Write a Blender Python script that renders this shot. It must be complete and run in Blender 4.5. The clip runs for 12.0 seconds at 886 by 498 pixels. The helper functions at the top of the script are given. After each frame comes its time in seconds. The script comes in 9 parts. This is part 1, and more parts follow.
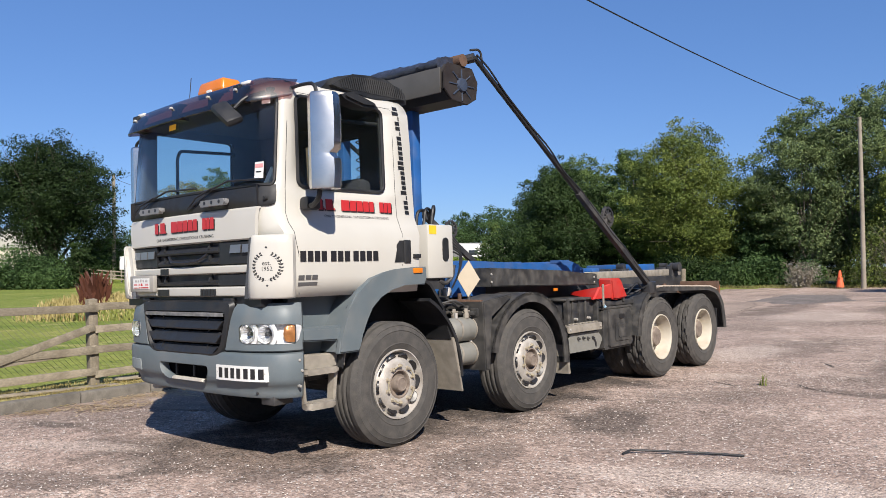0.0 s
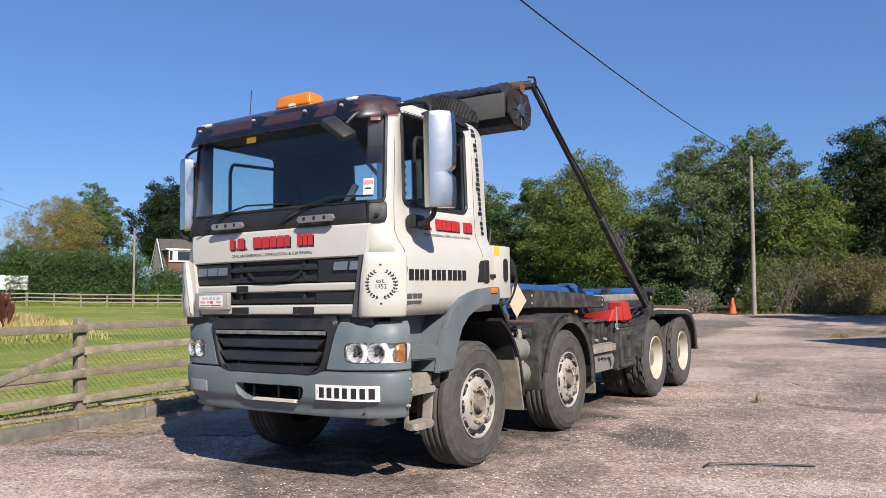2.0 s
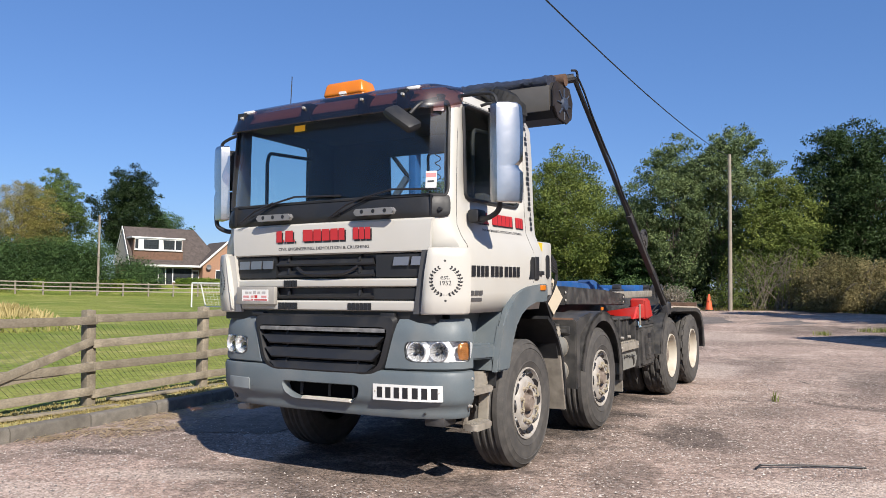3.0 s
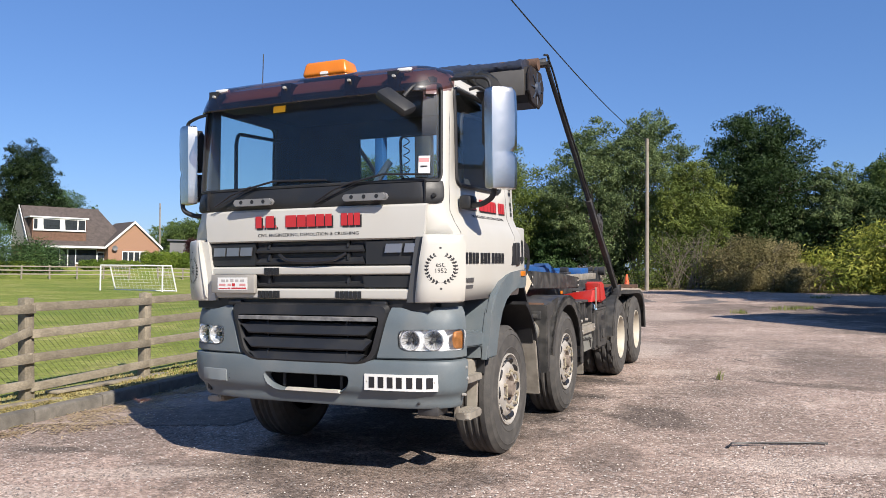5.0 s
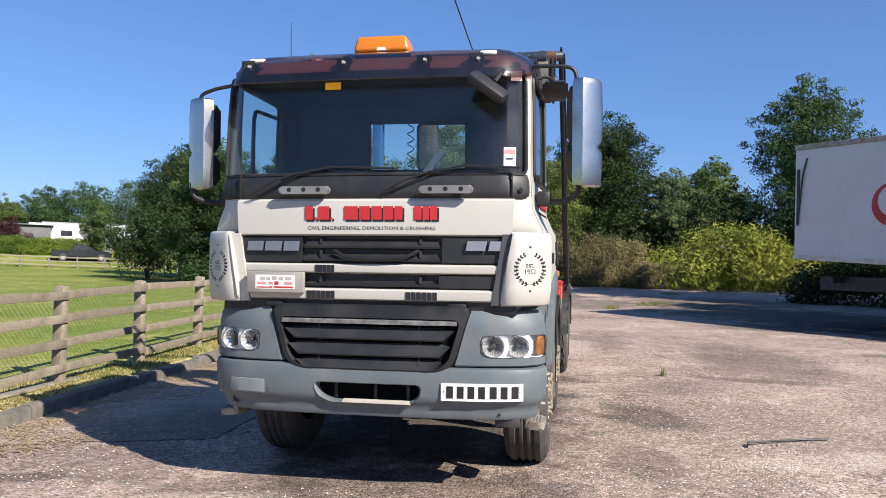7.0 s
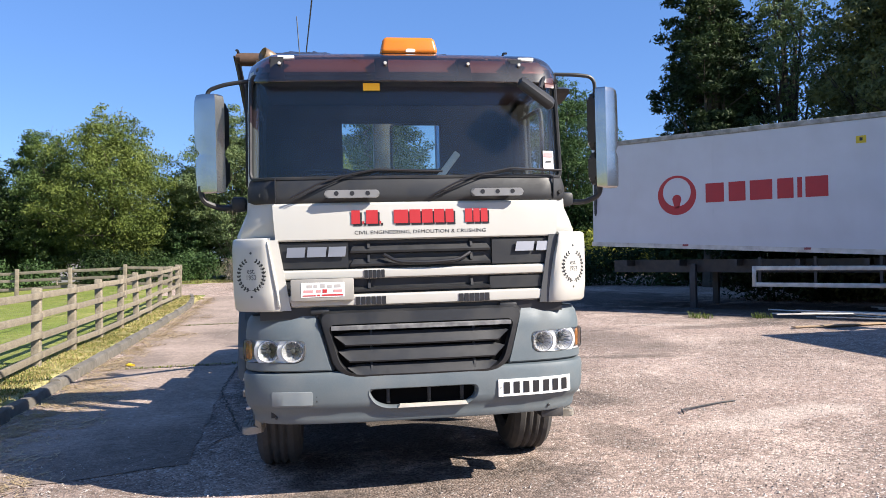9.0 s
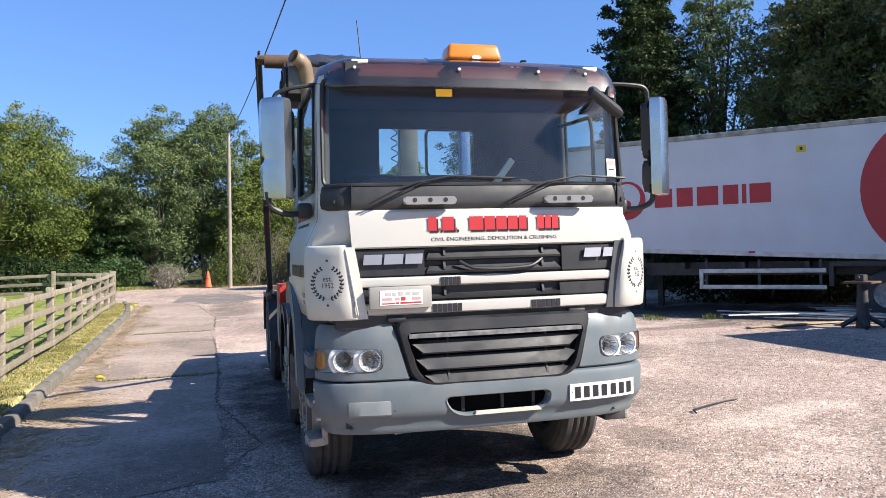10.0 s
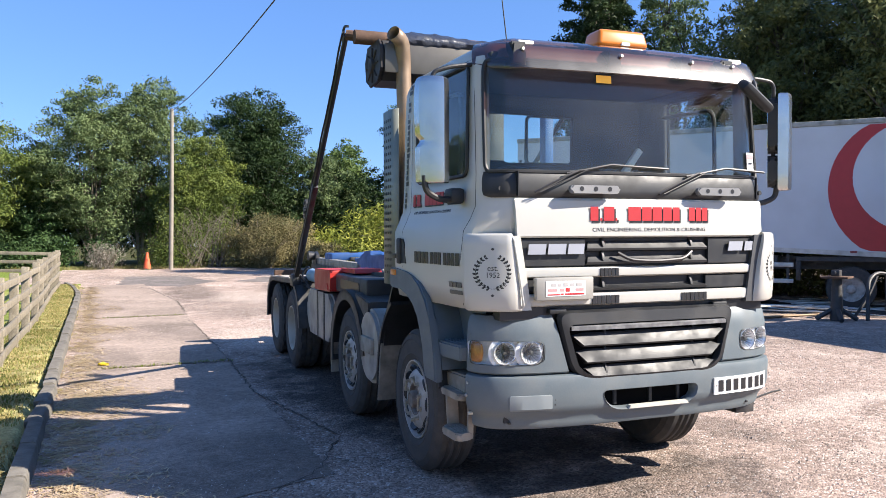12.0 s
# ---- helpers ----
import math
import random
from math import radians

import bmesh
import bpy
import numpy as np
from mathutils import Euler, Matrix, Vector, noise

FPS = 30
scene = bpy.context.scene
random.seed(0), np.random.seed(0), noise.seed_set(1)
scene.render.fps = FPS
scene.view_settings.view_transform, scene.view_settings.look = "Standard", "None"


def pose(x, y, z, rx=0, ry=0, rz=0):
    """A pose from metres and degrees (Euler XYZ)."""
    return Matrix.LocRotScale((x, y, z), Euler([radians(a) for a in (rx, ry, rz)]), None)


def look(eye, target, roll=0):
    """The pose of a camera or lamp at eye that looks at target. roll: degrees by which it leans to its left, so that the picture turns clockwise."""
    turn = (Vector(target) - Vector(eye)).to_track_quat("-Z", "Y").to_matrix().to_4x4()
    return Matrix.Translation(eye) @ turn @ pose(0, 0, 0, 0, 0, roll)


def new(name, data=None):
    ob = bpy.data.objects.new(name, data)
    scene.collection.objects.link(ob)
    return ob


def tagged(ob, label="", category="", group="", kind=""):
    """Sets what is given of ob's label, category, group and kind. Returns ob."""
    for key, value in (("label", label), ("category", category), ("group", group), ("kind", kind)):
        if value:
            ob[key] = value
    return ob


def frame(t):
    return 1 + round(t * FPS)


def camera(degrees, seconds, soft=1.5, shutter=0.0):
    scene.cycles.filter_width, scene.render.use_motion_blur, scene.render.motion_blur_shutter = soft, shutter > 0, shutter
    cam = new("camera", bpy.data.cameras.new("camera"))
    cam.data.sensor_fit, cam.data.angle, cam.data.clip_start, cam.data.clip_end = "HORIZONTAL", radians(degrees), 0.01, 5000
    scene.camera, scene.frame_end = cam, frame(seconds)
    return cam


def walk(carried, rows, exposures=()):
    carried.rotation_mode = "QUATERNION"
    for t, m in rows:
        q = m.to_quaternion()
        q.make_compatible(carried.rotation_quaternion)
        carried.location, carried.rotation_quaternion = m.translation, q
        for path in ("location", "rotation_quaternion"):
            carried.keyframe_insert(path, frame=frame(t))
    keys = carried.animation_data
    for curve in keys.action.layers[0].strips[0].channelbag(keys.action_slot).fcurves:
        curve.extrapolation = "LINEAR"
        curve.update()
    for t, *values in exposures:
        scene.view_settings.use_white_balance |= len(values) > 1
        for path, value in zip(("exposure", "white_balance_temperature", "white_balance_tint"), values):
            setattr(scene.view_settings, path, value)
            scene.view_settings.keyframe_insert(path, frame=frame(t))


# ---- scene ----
from mathutils.bvhtree import BVHTree
cam = camera(59.6, 12.0, 0.85)
METRES, EYE, TILT, LEAN, TURN = 9.434, 1.5, 0.0, 0.0, 38.0
ROWS = [
    (0.0, 0.0, 0.0, 0.0, 0.01, 1.67, 0.51),
    (0.5, -0.0425, -0.0097, -0.0015, -2.07, 2.35, 0.62),
    (1.0, -0.0861, -0.0143, -0.0036, -4.53, 3.0, 0.59),
    (1.5, -0.1325, -0.0061, -0.0026, -7.01, 3.37, 0.34),
    (2.0, -0.1826, 0.0064, -0.0037, -9.06, 3.46, -0.09),
    (2.5, -0.2232, 0.0245, -0.0028, -10.53, 3.23, -0.54),
    (4.5, -0.3018, 0.0558, 0.006, -16.01, 1.93, -0.69),
    (5.0, -0.3104, 0.0644, 0.0043, -18.22, 1.51, -0.54),
    (5.5, -0.3373, 0.0923, 0.0023, -20.96, 1.16, -0.55),
    (6.0, -0.373, 0.1203, 0.002, -24.02, 1.04, -0.79),
    (6.5, -0.4132, 0.148, 0.0065, -27.33, 1.11, -1.22),
    (7.0, -0.4562, 0.1803, 0.0069, -30.99, 1.12, -1.56),
    (9.0, -0.621, 0.3072, 0.0109, -49.47, 0.76, 0.67),
    (9.5, -0.6548, 0.3526, 0.0121, -52.97, 0.87, 1.05),
    (10.0, -0.6877, 0.3951, 0.0142, -55.77, 0.98, 0.97),
    (10.5, -0.71, 0.4384, 0.0152, -58.13, 1.01, 0.75),
    (11.0, -0.7305, 0.4791, 0.0169, -59.95, 0.79, 0.43),
    (11.5, -0.75, 0.5154, 0.0174, -61.29, 0.43, 0.13),
    (12.0, -0.7571, 0.5438, 0.0172, -62.0, -0.09, -0.31),
]
walk(cam, [(t, pose(0, 0, EYE, TILT, LEAN, TURN) @ pose(METRES * x, METRES * y, METRES * z, 90 + pitch, roll, yaw)) for t, x, y, z, yaw, pitch, roll in ROWS],
     [(0.0, 0.63), (2.5, 0.65), (5.5, 0.73), (7.0, 0.85), (9.0, 1.17), (10.5, 1.31), (12.0, 1.38)])
def smooth(t):
    t = max(0.0, min(1.0, t))
    return t * t * (3 - 2 * t)


def road_z(x, y):
    """Height of the yard, which falls gently towards the fence and the camera."""
    x = max(-14.0, min(9.0, x))
    y = max(-20.0, min(38.0, y))
    return 0.016 * (x + 5.5) + 0.012 * (y - 4) + 0.00052 * max(0.0, y - 12) ** 2


def ground_z(x, y):
    """Height of the ground: yard, verge behind the kerb, playing field."""
    if x > -9.32:
        return road_z(x, y)
    near = road_z(-9.32, y) + 0.105 * smooth((-9.34 - x) / 0.10) * (1 - smooth((y - 26.6) / 1.4))
    far = 0.02 + 0.22 * smooth((-20 - x) / 38) + (1.6 * smooth((math.hypot(x, y) - 78) / 12) if y > 0 else 0)
    return near * (1 - smooth((-10.5 - x) / 16)) + far * smooth((-10.5 - x) / 16)


# ---- world, sun ----
SUN = Vector((0.635, -0.49, 0.595)).normalized()
world = bpy.data.worlds.new("world")
scene.world = world
world.use_nodes = True
wn = world.node_tree
sky = wn.nodes.new("ShaderNodeTexSky")
sky.sky_type = "NISHITA"
sky.sun_disc = False
sky.sun_elevation = math.asin(SUN.z)
sky.sun_rotation = math.atan2(SUN.x, SUN.y)
sky.altitude = 100
sky.air_density = 1.0
sky.dust_density = 0.4
sky.ozone_density = 4.0
tint = wn.nodes.new("ShaderNodeMix")
tint.data_type, tint.blend_type = "RGBA", "MULTIPLY"
tint.inputs[0].default_value = 1.0
tint.inputs[7].default_value = (0.86, 0.97, 1.24, 1)
wn.links.new(sky.outputs[0], tint.inputs[6])
even = wn.nodes.new("ShaderNodeMix")
even.data_type = "RGBA"
even.inputs[0].default_value = 0.28
even.inputs[7].default_value = (1.25, 3.3, 8.0, 1)
wn.links.new(tint.outputs[2], even.inputs[6])
wn.links.new(even.outputs[2], wn.nodes["Background"].inputs[0])
wn.nodes["Background"].inputs[1].default_value = 0.0625
sun = new("sun", bpy.data.lights.new("sun", "SUN"))
sun.data.energy = 5.0
sun.data.angle = radians(0.53)
sun.data.color = (1.0, 0.915, 0.81)
sun.matrix_world = look(SUN * 60, (0, 0, 0))
# ---- materials ----
def mat(name, base, rough=0.6, metal=0.0, var=0.0, var_scale=6.0, fine=0.0, fine_scale=120.0, bump=0.0, bump_scale=200.0,
        dirt=None, dirt_amount=0.0, dirt_scale=3.0, spec=0.5, coat=0.0, rand=0.0):
    """Principled material with variation at two scales, dirt patches and a fine relief."""
    m = bpy.data.materials.new(name)
    m.use_nodes = True
    n, l = m.node_tree.nodes, m.node_tree.links
    b = n["Principled BSDF"]
    b.inputs["Roughness"].default_value = rough
    b.inputs["Metallic"].default_value = metal
    b.inputs["Specular IOR Level"].default_value = spec
    b.inputs["Coat Weight"].default_value = coat
    b.inputs["Coat Roughness"].default_value = 0.08
    co = n.new("ShaderNodeTexCoord").outputs["Object"]

    def tex(scale, detail=4.0):
        t = n.new("ShaderNodeTexNoise")
        t.inputs["Scale"].default_value = scale
        t.inputs["Detail"].default_value = detail
        l.new(co, t.inputs["Vector"])
        return t.outputs["Fac"]

    def scaled(value, low, high):
        r = n.new("ShaderNodeMapRange")
        r.inputs["From Min"].default_value, r.inputs["From Max"].default_value = 0.3, 0.7
        r.inputs["To Min"].default_value, r.inputs["To Max"].default_value = low, high
        l.new(value, r.inputs["Value"])
        return r.outputs["Result"]

    col = n.new("ShaderNodeRGB")
    col.outputs[0].default_value = (*base, 1)
    out = col.outputs[0]

    def multiply(out, value):
        x = n.new("ShaderNodeMix")
        x.data_type, x.blend_type = "RGBA", "MULTIPLY"
        x.inputs[0].default_value = 1.0
        l.new(out, x.inputs[6])
        l.new(value, x.inputs[7])
        return x.outputs[2]

    if var:
        out = multiply(out, scaled(tex(var_scale), 1 - var, 1 + var))
    if fine:
        out = multiply(out, scaled(tex(fine_scale, 2.0), 1 - fine, 1 + fine))
    if rand:
        info = n.new("ShaderNodeObjectInfo")
        r = n.new("ShaderNodeMapRange")
        r.inputs["To Min"].default_value, r.inputs["To Max"].default_value = 1 - rand, 1 + rand
        l.new(info.outputs["Random"], r.inputs["Value"])
        out = multiply(out, r.outputs["Result"])
    if dirt:
        x = n.new("ShaderNodeMix")
        x.data_type = "RGBA"
        l.new(out, x.inputs[6])
        x.inputs[7].default_value = (*dirt, 1)
        r = n.new("ShaderNodeMapRange")
        r.inputs["From Min"].default_value, r.inputs["From Max"].default_value = 0.42, 0.72
        r.inputs["To Max"].default_value = dirt_amount
        l.new(tex(dirt_scale, 8.0), r.inputs["Value"])
        l.new(r.outputs["Result"], x.inputs[0])
        out = x.outputs[2]
        if coat == 0:
            rr = n.new("ShaderNodeMapRange")
            rr.inputs["To Max"].default_value = max(dirt_amount, 0.01)
            rr.inputs["To Min"].default_value = rough
            rr.inputs["From Max"].default_value = max(dirt_amount, 0.01)
            rr.inputs["To Max"].default_value = min(1.0, rough + 0.3)
            l.new(r.outputs["Result"], rr.inputs["Value"])
            l.new(rr.outputs["Result"], b.inputs["Roughness"])
    l.new(out, b.inputs["Base Color"])
    if bump:
        bp = n.new("ShaderNodeBump")
        bp.inputs["Strength"].default_value = bump
        bp.inputs["Distance"].default_value = 0.01
        l.new(tex(bump_scale, 3.0), bp.inputs["Height"])
        l.new(bp.outputs["Normal"], b.inputs["Normal"])
    return m


def pane(name, tint, base=0.05, haze=0.0, blur=0.3):
    """Thin glass: clear to look through, with a mirror gloss that rises towards the edge."""
    m = bpy.data.materials.new(name)
    m.use_nodes = True
    n, l = m.node_tree.nodes, m.node_tree.links
    n.remove(n["Principled BSDF"])
    t, g, f, x = n.new("ShaderNodeBsdfTransparent"), n.new("ShaderNodeBsdfGlossy"), n.new("ShaderNodeLayerWeight"), n.new("ShaderNodeMixShader")
    pw, ma = n.new("ShaderNodeMath"), n.new("ShaderNodeMath")
    pw.operation, ma.operation = "POWER", "MULTIPLY_ADD"
    pw.inputs[1].default_value = 4.0
    ma.inputs[1].default_value, ma.inputs[2].default_value = 1.0 - base, base
    ma.use_clamp = True
    t.inputs["Color"].default_value = (*tint, 1)
    g.inputs["Roughness"].default_value = 0.02
    f.inputs["Blend"].default_value = 0.5
    l.new(f.outputs["Facing"], pw.inputs[0])
    l.new(pw.outputs[0], ma.inputs[0])
    l.new(ma.outputs[0], x.inputs[0])
    l.new(t.outputs[0], x.inputs[1])
    l.new(g.outputs[0], x.inputs[2])
    out = x.outputs[0]
    if haze:
        g2, x2 = n.new("ShaderNodeBsdfGlossy"), n.new("ShaderNodeMixShader")
        g2.inputs["Roughness"].default_value = blur
        t2 = n.new("ShaderNodeTexNoise")
        t2.inputs["Scale"].default_value, t2.inputs["Detail"].default_value = 3.0, 6.0
        r2 = n.new("ShaderNodeMapRange")
        r2.inputs["From Min"].default_value, r2.inputs["From Max"].default_value = 0.3, 0.7
        r2.inputs["To Min"].default_value, r2.inputs["To Max"].default_value = haze * 0.6, haze * 1.4
        l.new(n.new("ShaderNodeTexCoord").outputs["Object"], t2.inputs["Vector"])
        l.new(t2.outputs["Fac"], r2.inputs["Value"])
        l.new(r2.outputs["Result"], x2.inputs[0])
        l.new(out, x2.inputs[1])
        l.new(g2.outputs[0], x2.inputs[2])
        out = x2.outputs[0]
    l.new(out, n["Material Output"].inputs["Surface"])
    return m


def glass(name, tint, rough=0.0):
    m = bpy.data.materials.new(name)
    m.use_nodes = True
    b = m.node_tree.nodes["Principled BSDF"]
    b.inputs["Base Color"].default_value = (*tint, 1)
    b.inputs["Transmission Weight"].default_value = 1.0
    b.inputs["Roughness"].default_value = rough
    b.inputs["IOR"].default_value = 1.45
    return m


def leaf_mat(name, dark, light, rand=0.6):
    """Leaves: colour varies from leaf to leaf, and light shines through."""
    m = bpy.data.materials.new(name)
    m.use_nodes = True
    n, l = m.node_tree.nodes, m.node_tree.links
    b = n["Principled BSDF"]
    b.inputs["Roughness"].default_value = 0.55
    b.inputs["Specular IOR Level"].default_value = 0.15
    geo = n.new("ShaderNodeNewGeometry")
    x = n.new("ShaderNodeMix")
    x.data_type = "RGBA"
    x.inputs[6].default_value, x.inputs[7].default_value = (*dark, 1), (*light, 1)
    t = n.new("ShaderNodeTexNoise")
    t.inputs["Scale"].default_value = 0.55
    co = n.new("ShaderNodeTexCoord")
    l.new(co.outputs["Object"], t.inputs["Vector"])
    a = n.new("ShaderNodeMath")
    a.operation = "MULTIPLY_ADD"
    a.inputs[1].default_value, a.inputs[2].default_value = rand, -rand / 2
    l.new(geo.outputs["Random Per Island"], a.inputs[0])
    s = n.new("ShaderNodeMapRange")
    s.inputs["From Min"].default_value, s.inputs["From Max"].default_value = 0.3, 0.7
    l.new(t.outputs["Fac"], s.inputs["Value"])
    ad = n.new("ShaderNodeMath")
    ad.use_clamp = True
    l.new(a.outputs[0], ad.inputs[0])
    l.new(s.outputs["Result"], ad.inputs[1])
    l.new(ad.outputs[0], x.inputs[0])
    l.new(x.outputs[2], b.inputs["Base Color"])
    tr = n.new("ShaderNodeBsdfTranslucent")
    l.new(x.outputs[2], tr.inputs["Color"])
    mix = n.new("ShaderNodeMixShader")
    mix.inputs[0].default_value = 0.24
    l.new(b.outputs[0], mix.inputs[1])
    l.new(tr.outputs[0], mix.inputs[2])
    l.new(mix.outputs[0], n["Material Output"].inputs["Surface"])
    return m


def ground_mat(name, dark, mid, light, patch_scale, stone_scale, bump, extra=None, grain=0.55, stains_and_shade=(), bare=()):
    """Yard or field: large worn patches, medium blotches and grains in the surface."""
    m = bpy.data.materials.new(name)
    m.use_nodes = True
    n, l = m.node_tree.nodes, m.node_tree.links
    b = n["Principled BSDF"]
    b.inputs["Roughness"].default_value = 0.9
    b.inputs["Specular IOR Level"].default_value = 0.05
    co = n.new("ShaderNodeTexCoord").outputs["Object"]

    def noise_at(scale, detail=6.0, rough=0.6, dist=0.0):
        t = n.new("ShaderNodeTexNoise")
        t.inputs["Scale"].default_value, t.inputs["Detail"].default_value = scale, detail
        t.inputs["Roughness"].default_value = rough
        t.inputs["Distortion"].default_value = dist
        l.new(co, t.inputs["Vector"])
        return t.outputs["Fac"]

    def mix(fac, a, c, kind="MIX"):
        x = n.new("ShaderNodeMix")
        x.data_type, x.blend_type = "RGBA", kind
        for s, v in ((0, fac), (6, a), (7, c)):
            if isinstance(v, (tuple, float)):
                x.inputs[s].default_value = v if isinstance(v, float) else (*v, 1)
            else:
                l.new(v, x.inputs[s])
        return x.outputs[2]

    def ramp(v, lo, hi, a=0.0, c=1.0):
        r = n.new("ShaderNodeMapRange")
        r.inputs["From Min"].default_value, r.inputs["From Max"].default_value = lo, hi
        r.inputs["To Min"].default_value, r.inputs["To Max"].default_value = a, c
        l.new(v, r.inputs["Value"])
        return r.outputs["Result"]

    c = mix(ramp(noise_at(patch_scale, 7.0, 0.6, 0.4), 0.40, 0.60), dark, mid)
    c = mix(ramp(noise_at(patch_scale * 2.7 + 0.13, 8.0, 0.68, 0.8), 0.52, 0.70, 0.0, 0.85), c, light)
    v = n.new("ShaderNodeTexVoronoi")
    v.inputs["Scale"].default_value = stone_scale
    l.new(co, v.inputs["Vector"])
    hsv = n.new("ShaderNodeSeparateColor")
    l.new(v.outputs["Color"], hsv.inputs[0])
    rough_share = ramp(noise_at(0.8, 5.0, 0.6), 0.35, 0.65, 0.35, 1.0)
    c = mix(rough_share, c, mix(1.0, c, ramp(hsv.outputs[0], 0.0, 1.0, 1 - grain, 1 + grain), "MULTIPLY"))
    c = mix(1.0, c, ramp(noise_at(9.0, 4.0, 0.7), 0.3, 0.7, 1 - grain * 0.35, 1 + grain * 0.35), "MULTIPLY")
    c = mix(1.0, c, ramp(noise_at(stone_scale * 0.22, 3.0), 0.3, 0.7, 0.8, 1.2), "MULTIPLY")
    sp = ramp(hsv.outputs[1], 0.90, 0.97)
    if extra:
        c = mix(sp, c, extra)
    # dark ovals for oil and painted-in shade, pale ones for bare stone
    for (x, y, rx, ry, share, *turn), tone in [(q, (0.072, 0.063, 0.057)) for q in stains_and_shade] + [(q, (0.50, 0.415, 0.355)) for q in bare]:
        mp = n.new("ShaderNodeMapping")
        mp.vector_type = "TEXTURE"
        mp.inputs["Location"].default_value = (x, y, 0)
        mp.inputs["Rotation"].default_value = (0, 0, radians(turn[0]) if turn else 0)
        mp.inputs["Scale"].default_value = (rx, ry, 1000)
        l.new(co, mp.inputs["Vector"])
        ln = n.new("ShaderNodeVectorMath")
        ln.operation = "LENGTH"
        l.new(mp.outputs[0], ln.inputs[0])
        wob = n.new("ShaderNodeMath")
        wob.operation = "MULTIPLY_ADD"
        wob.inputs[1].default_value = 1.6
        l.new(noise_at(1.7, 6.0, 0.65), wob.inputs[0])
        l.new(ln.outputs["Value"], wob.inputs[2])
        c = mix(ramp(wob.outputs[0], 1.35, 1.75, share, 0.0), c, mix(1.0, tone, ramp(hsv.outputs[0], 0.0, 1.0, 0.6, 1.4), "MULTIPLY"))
    l.new(c, b.inputs["Base Color"])
    bp = n.new("ShaderNodeBump")
    bp.inputs["Strength"].default_value, bp.inputs["Distance"].default_value = bump, 0.012
    l.new(ramp(v.outputs["Distance"], 0.0, 0.8, 1.0, 0.0), bp.inputs["Height"])
    l.new(bp.outputs["Normal"], b.inputs["Normal"])
    return m


# worn oily spots, shade painted darker under truck and round trailer, and patches worn down to the pale stone: x, y,
# half sizes, strength
BARE = [(-2.15, 5.15, 0.9, 0.3, 0.55, 12), (-1.3, 5.45, 0.6, 0.3, 0.6), (-2.9, 3.8, 0.9, 0.35, 0.35), (-6.9, 3.45, 0.9, 0.22, 0.5, 20), (-7.3, 2.7, 1.0, 0.3, 0.5), (-3.9, 13.0, 0.7, 1.6, 0.6), (-6.2, 13.2, 0.8, 2.0, 0.6), (-4.6, 21.5, 1.6, 2.6, 0.45), (-3.35, 10.2, 0.5, 0.35, 0.5), (1.2, 13.2, 1.2, 0.3, 0.5, -20)]
STAINS_AND_SHADE = [(-3.3, 6.8, 0.5, 0.9, 0.6, 20), (-3.6, 5.0, 0.35, 0.8, 0.42), (-5.5, 3.9, 1.9, 0.9, 0.55, 8), (-8.3, 4.4, 1.5, 1.2, 0.35), (-8.1, 3.85, 0.7, 0.16, 0.6, 10), (-6.2, 2.6, 1.3, 0.3, 0.45, 25), (-5.5, 8.0, 1.9, 5.0, 0.9), (-3.4, 13.8, 0.9, 2.0, 0.4), (-1.4, 9.4, 1.0, 0.25, 0.5, -15), (-2.9, 8.6, 1.3, 0.6, 0.28, 35), (-1.0, 12.0, 1.2, 2.6, 0.45), (-2.6, 24.5, 1.6, 3.0, 0.5), (1.0, 17.5, 1.8, 1.0, 0.55), (2.2, 12.6, 1.6, 0.5, 0.5), (-6.2, 24.0, 0.9, 4.0, 0.5), (5.6, 14.3, 7.0, 3.0, 0.9, -50), (2.6, 20.6, 6.0, 3.4, 0.75, -60), (1.5, 26.5, 4.0, 3.0, 0.6, -20)]
ASPHALT = ground_mat("worn_asphalt", (0.238, 0.186, 0.156), (0.369, 0.281, 0.235), (0.523, 0.415, 0.349), 0.23, 55.0, 0.65, (0.56, 0.50, 0.45), 0.6, STAINS_AND_SHADE, BARE)
SLAB = ground_mat("patched_tarmac", (0.264, 0.212, 0.177), (0.34, 0.271, 0.228), (0.435, 0.347, 0.292), 0.5, 85.0, 0.3, None, 0.25, [(-7.0, 5.2, 1.9, 2.0, 0.4, 20), (-8.6, 11.5, 0.5, 1.6, 0.3), (-7.2, 14.5, 0.8, 2.4, 0.35, 15)])
PATCH = ground_mat("dark_tarmac", (0.152, 0.136, 0.128), (0.2, 0.176, 0.164), (0.272, 0.232, 0.208), 0.9, 80.0, 0.35, None, 0.35)
GRASS = ground_mat("mown_grass", (0.136, 0.18, 0.04), (0.2, 0.224, 0.056), (0.336, 0.304, 0.12), 0.16, 30.0, 0.4, None, 0.35)
VERGE = ground_mat("dry_verge", (0.256, 0.256, 0.1), (0.376, 0.336, 0.152), (0.496, 0.424, 0.24), 0.9, 60.0, 0.4, None, 0.3)
SOIL = ground_mat("rough_ground", (0.04, 0.044, 0.016), (0.072, 0.072, 0.028), (0.16, 0.136, 0.064), 0.3, 20.0, 0.6)
WHITE = mat("cream_white_paint", (0.451, 0.442, 0.408), 0.4, var=0.03, var_scale=2.5, dirt=(0.44, 0.4, 0.336), dirt_amount=0.18, dirt_scale=3.5, coat=0.1)
GREY = mat("blue_grey_plastic", (0.098, 0.122, 0.136), 0.5, var=0.06, var_scale=4, fine=0.05, dirt=(0.2, 0.192, 0.176), dirt_amount=0.25, dirt_scale=5, bump=0.05, bump_scale=400)
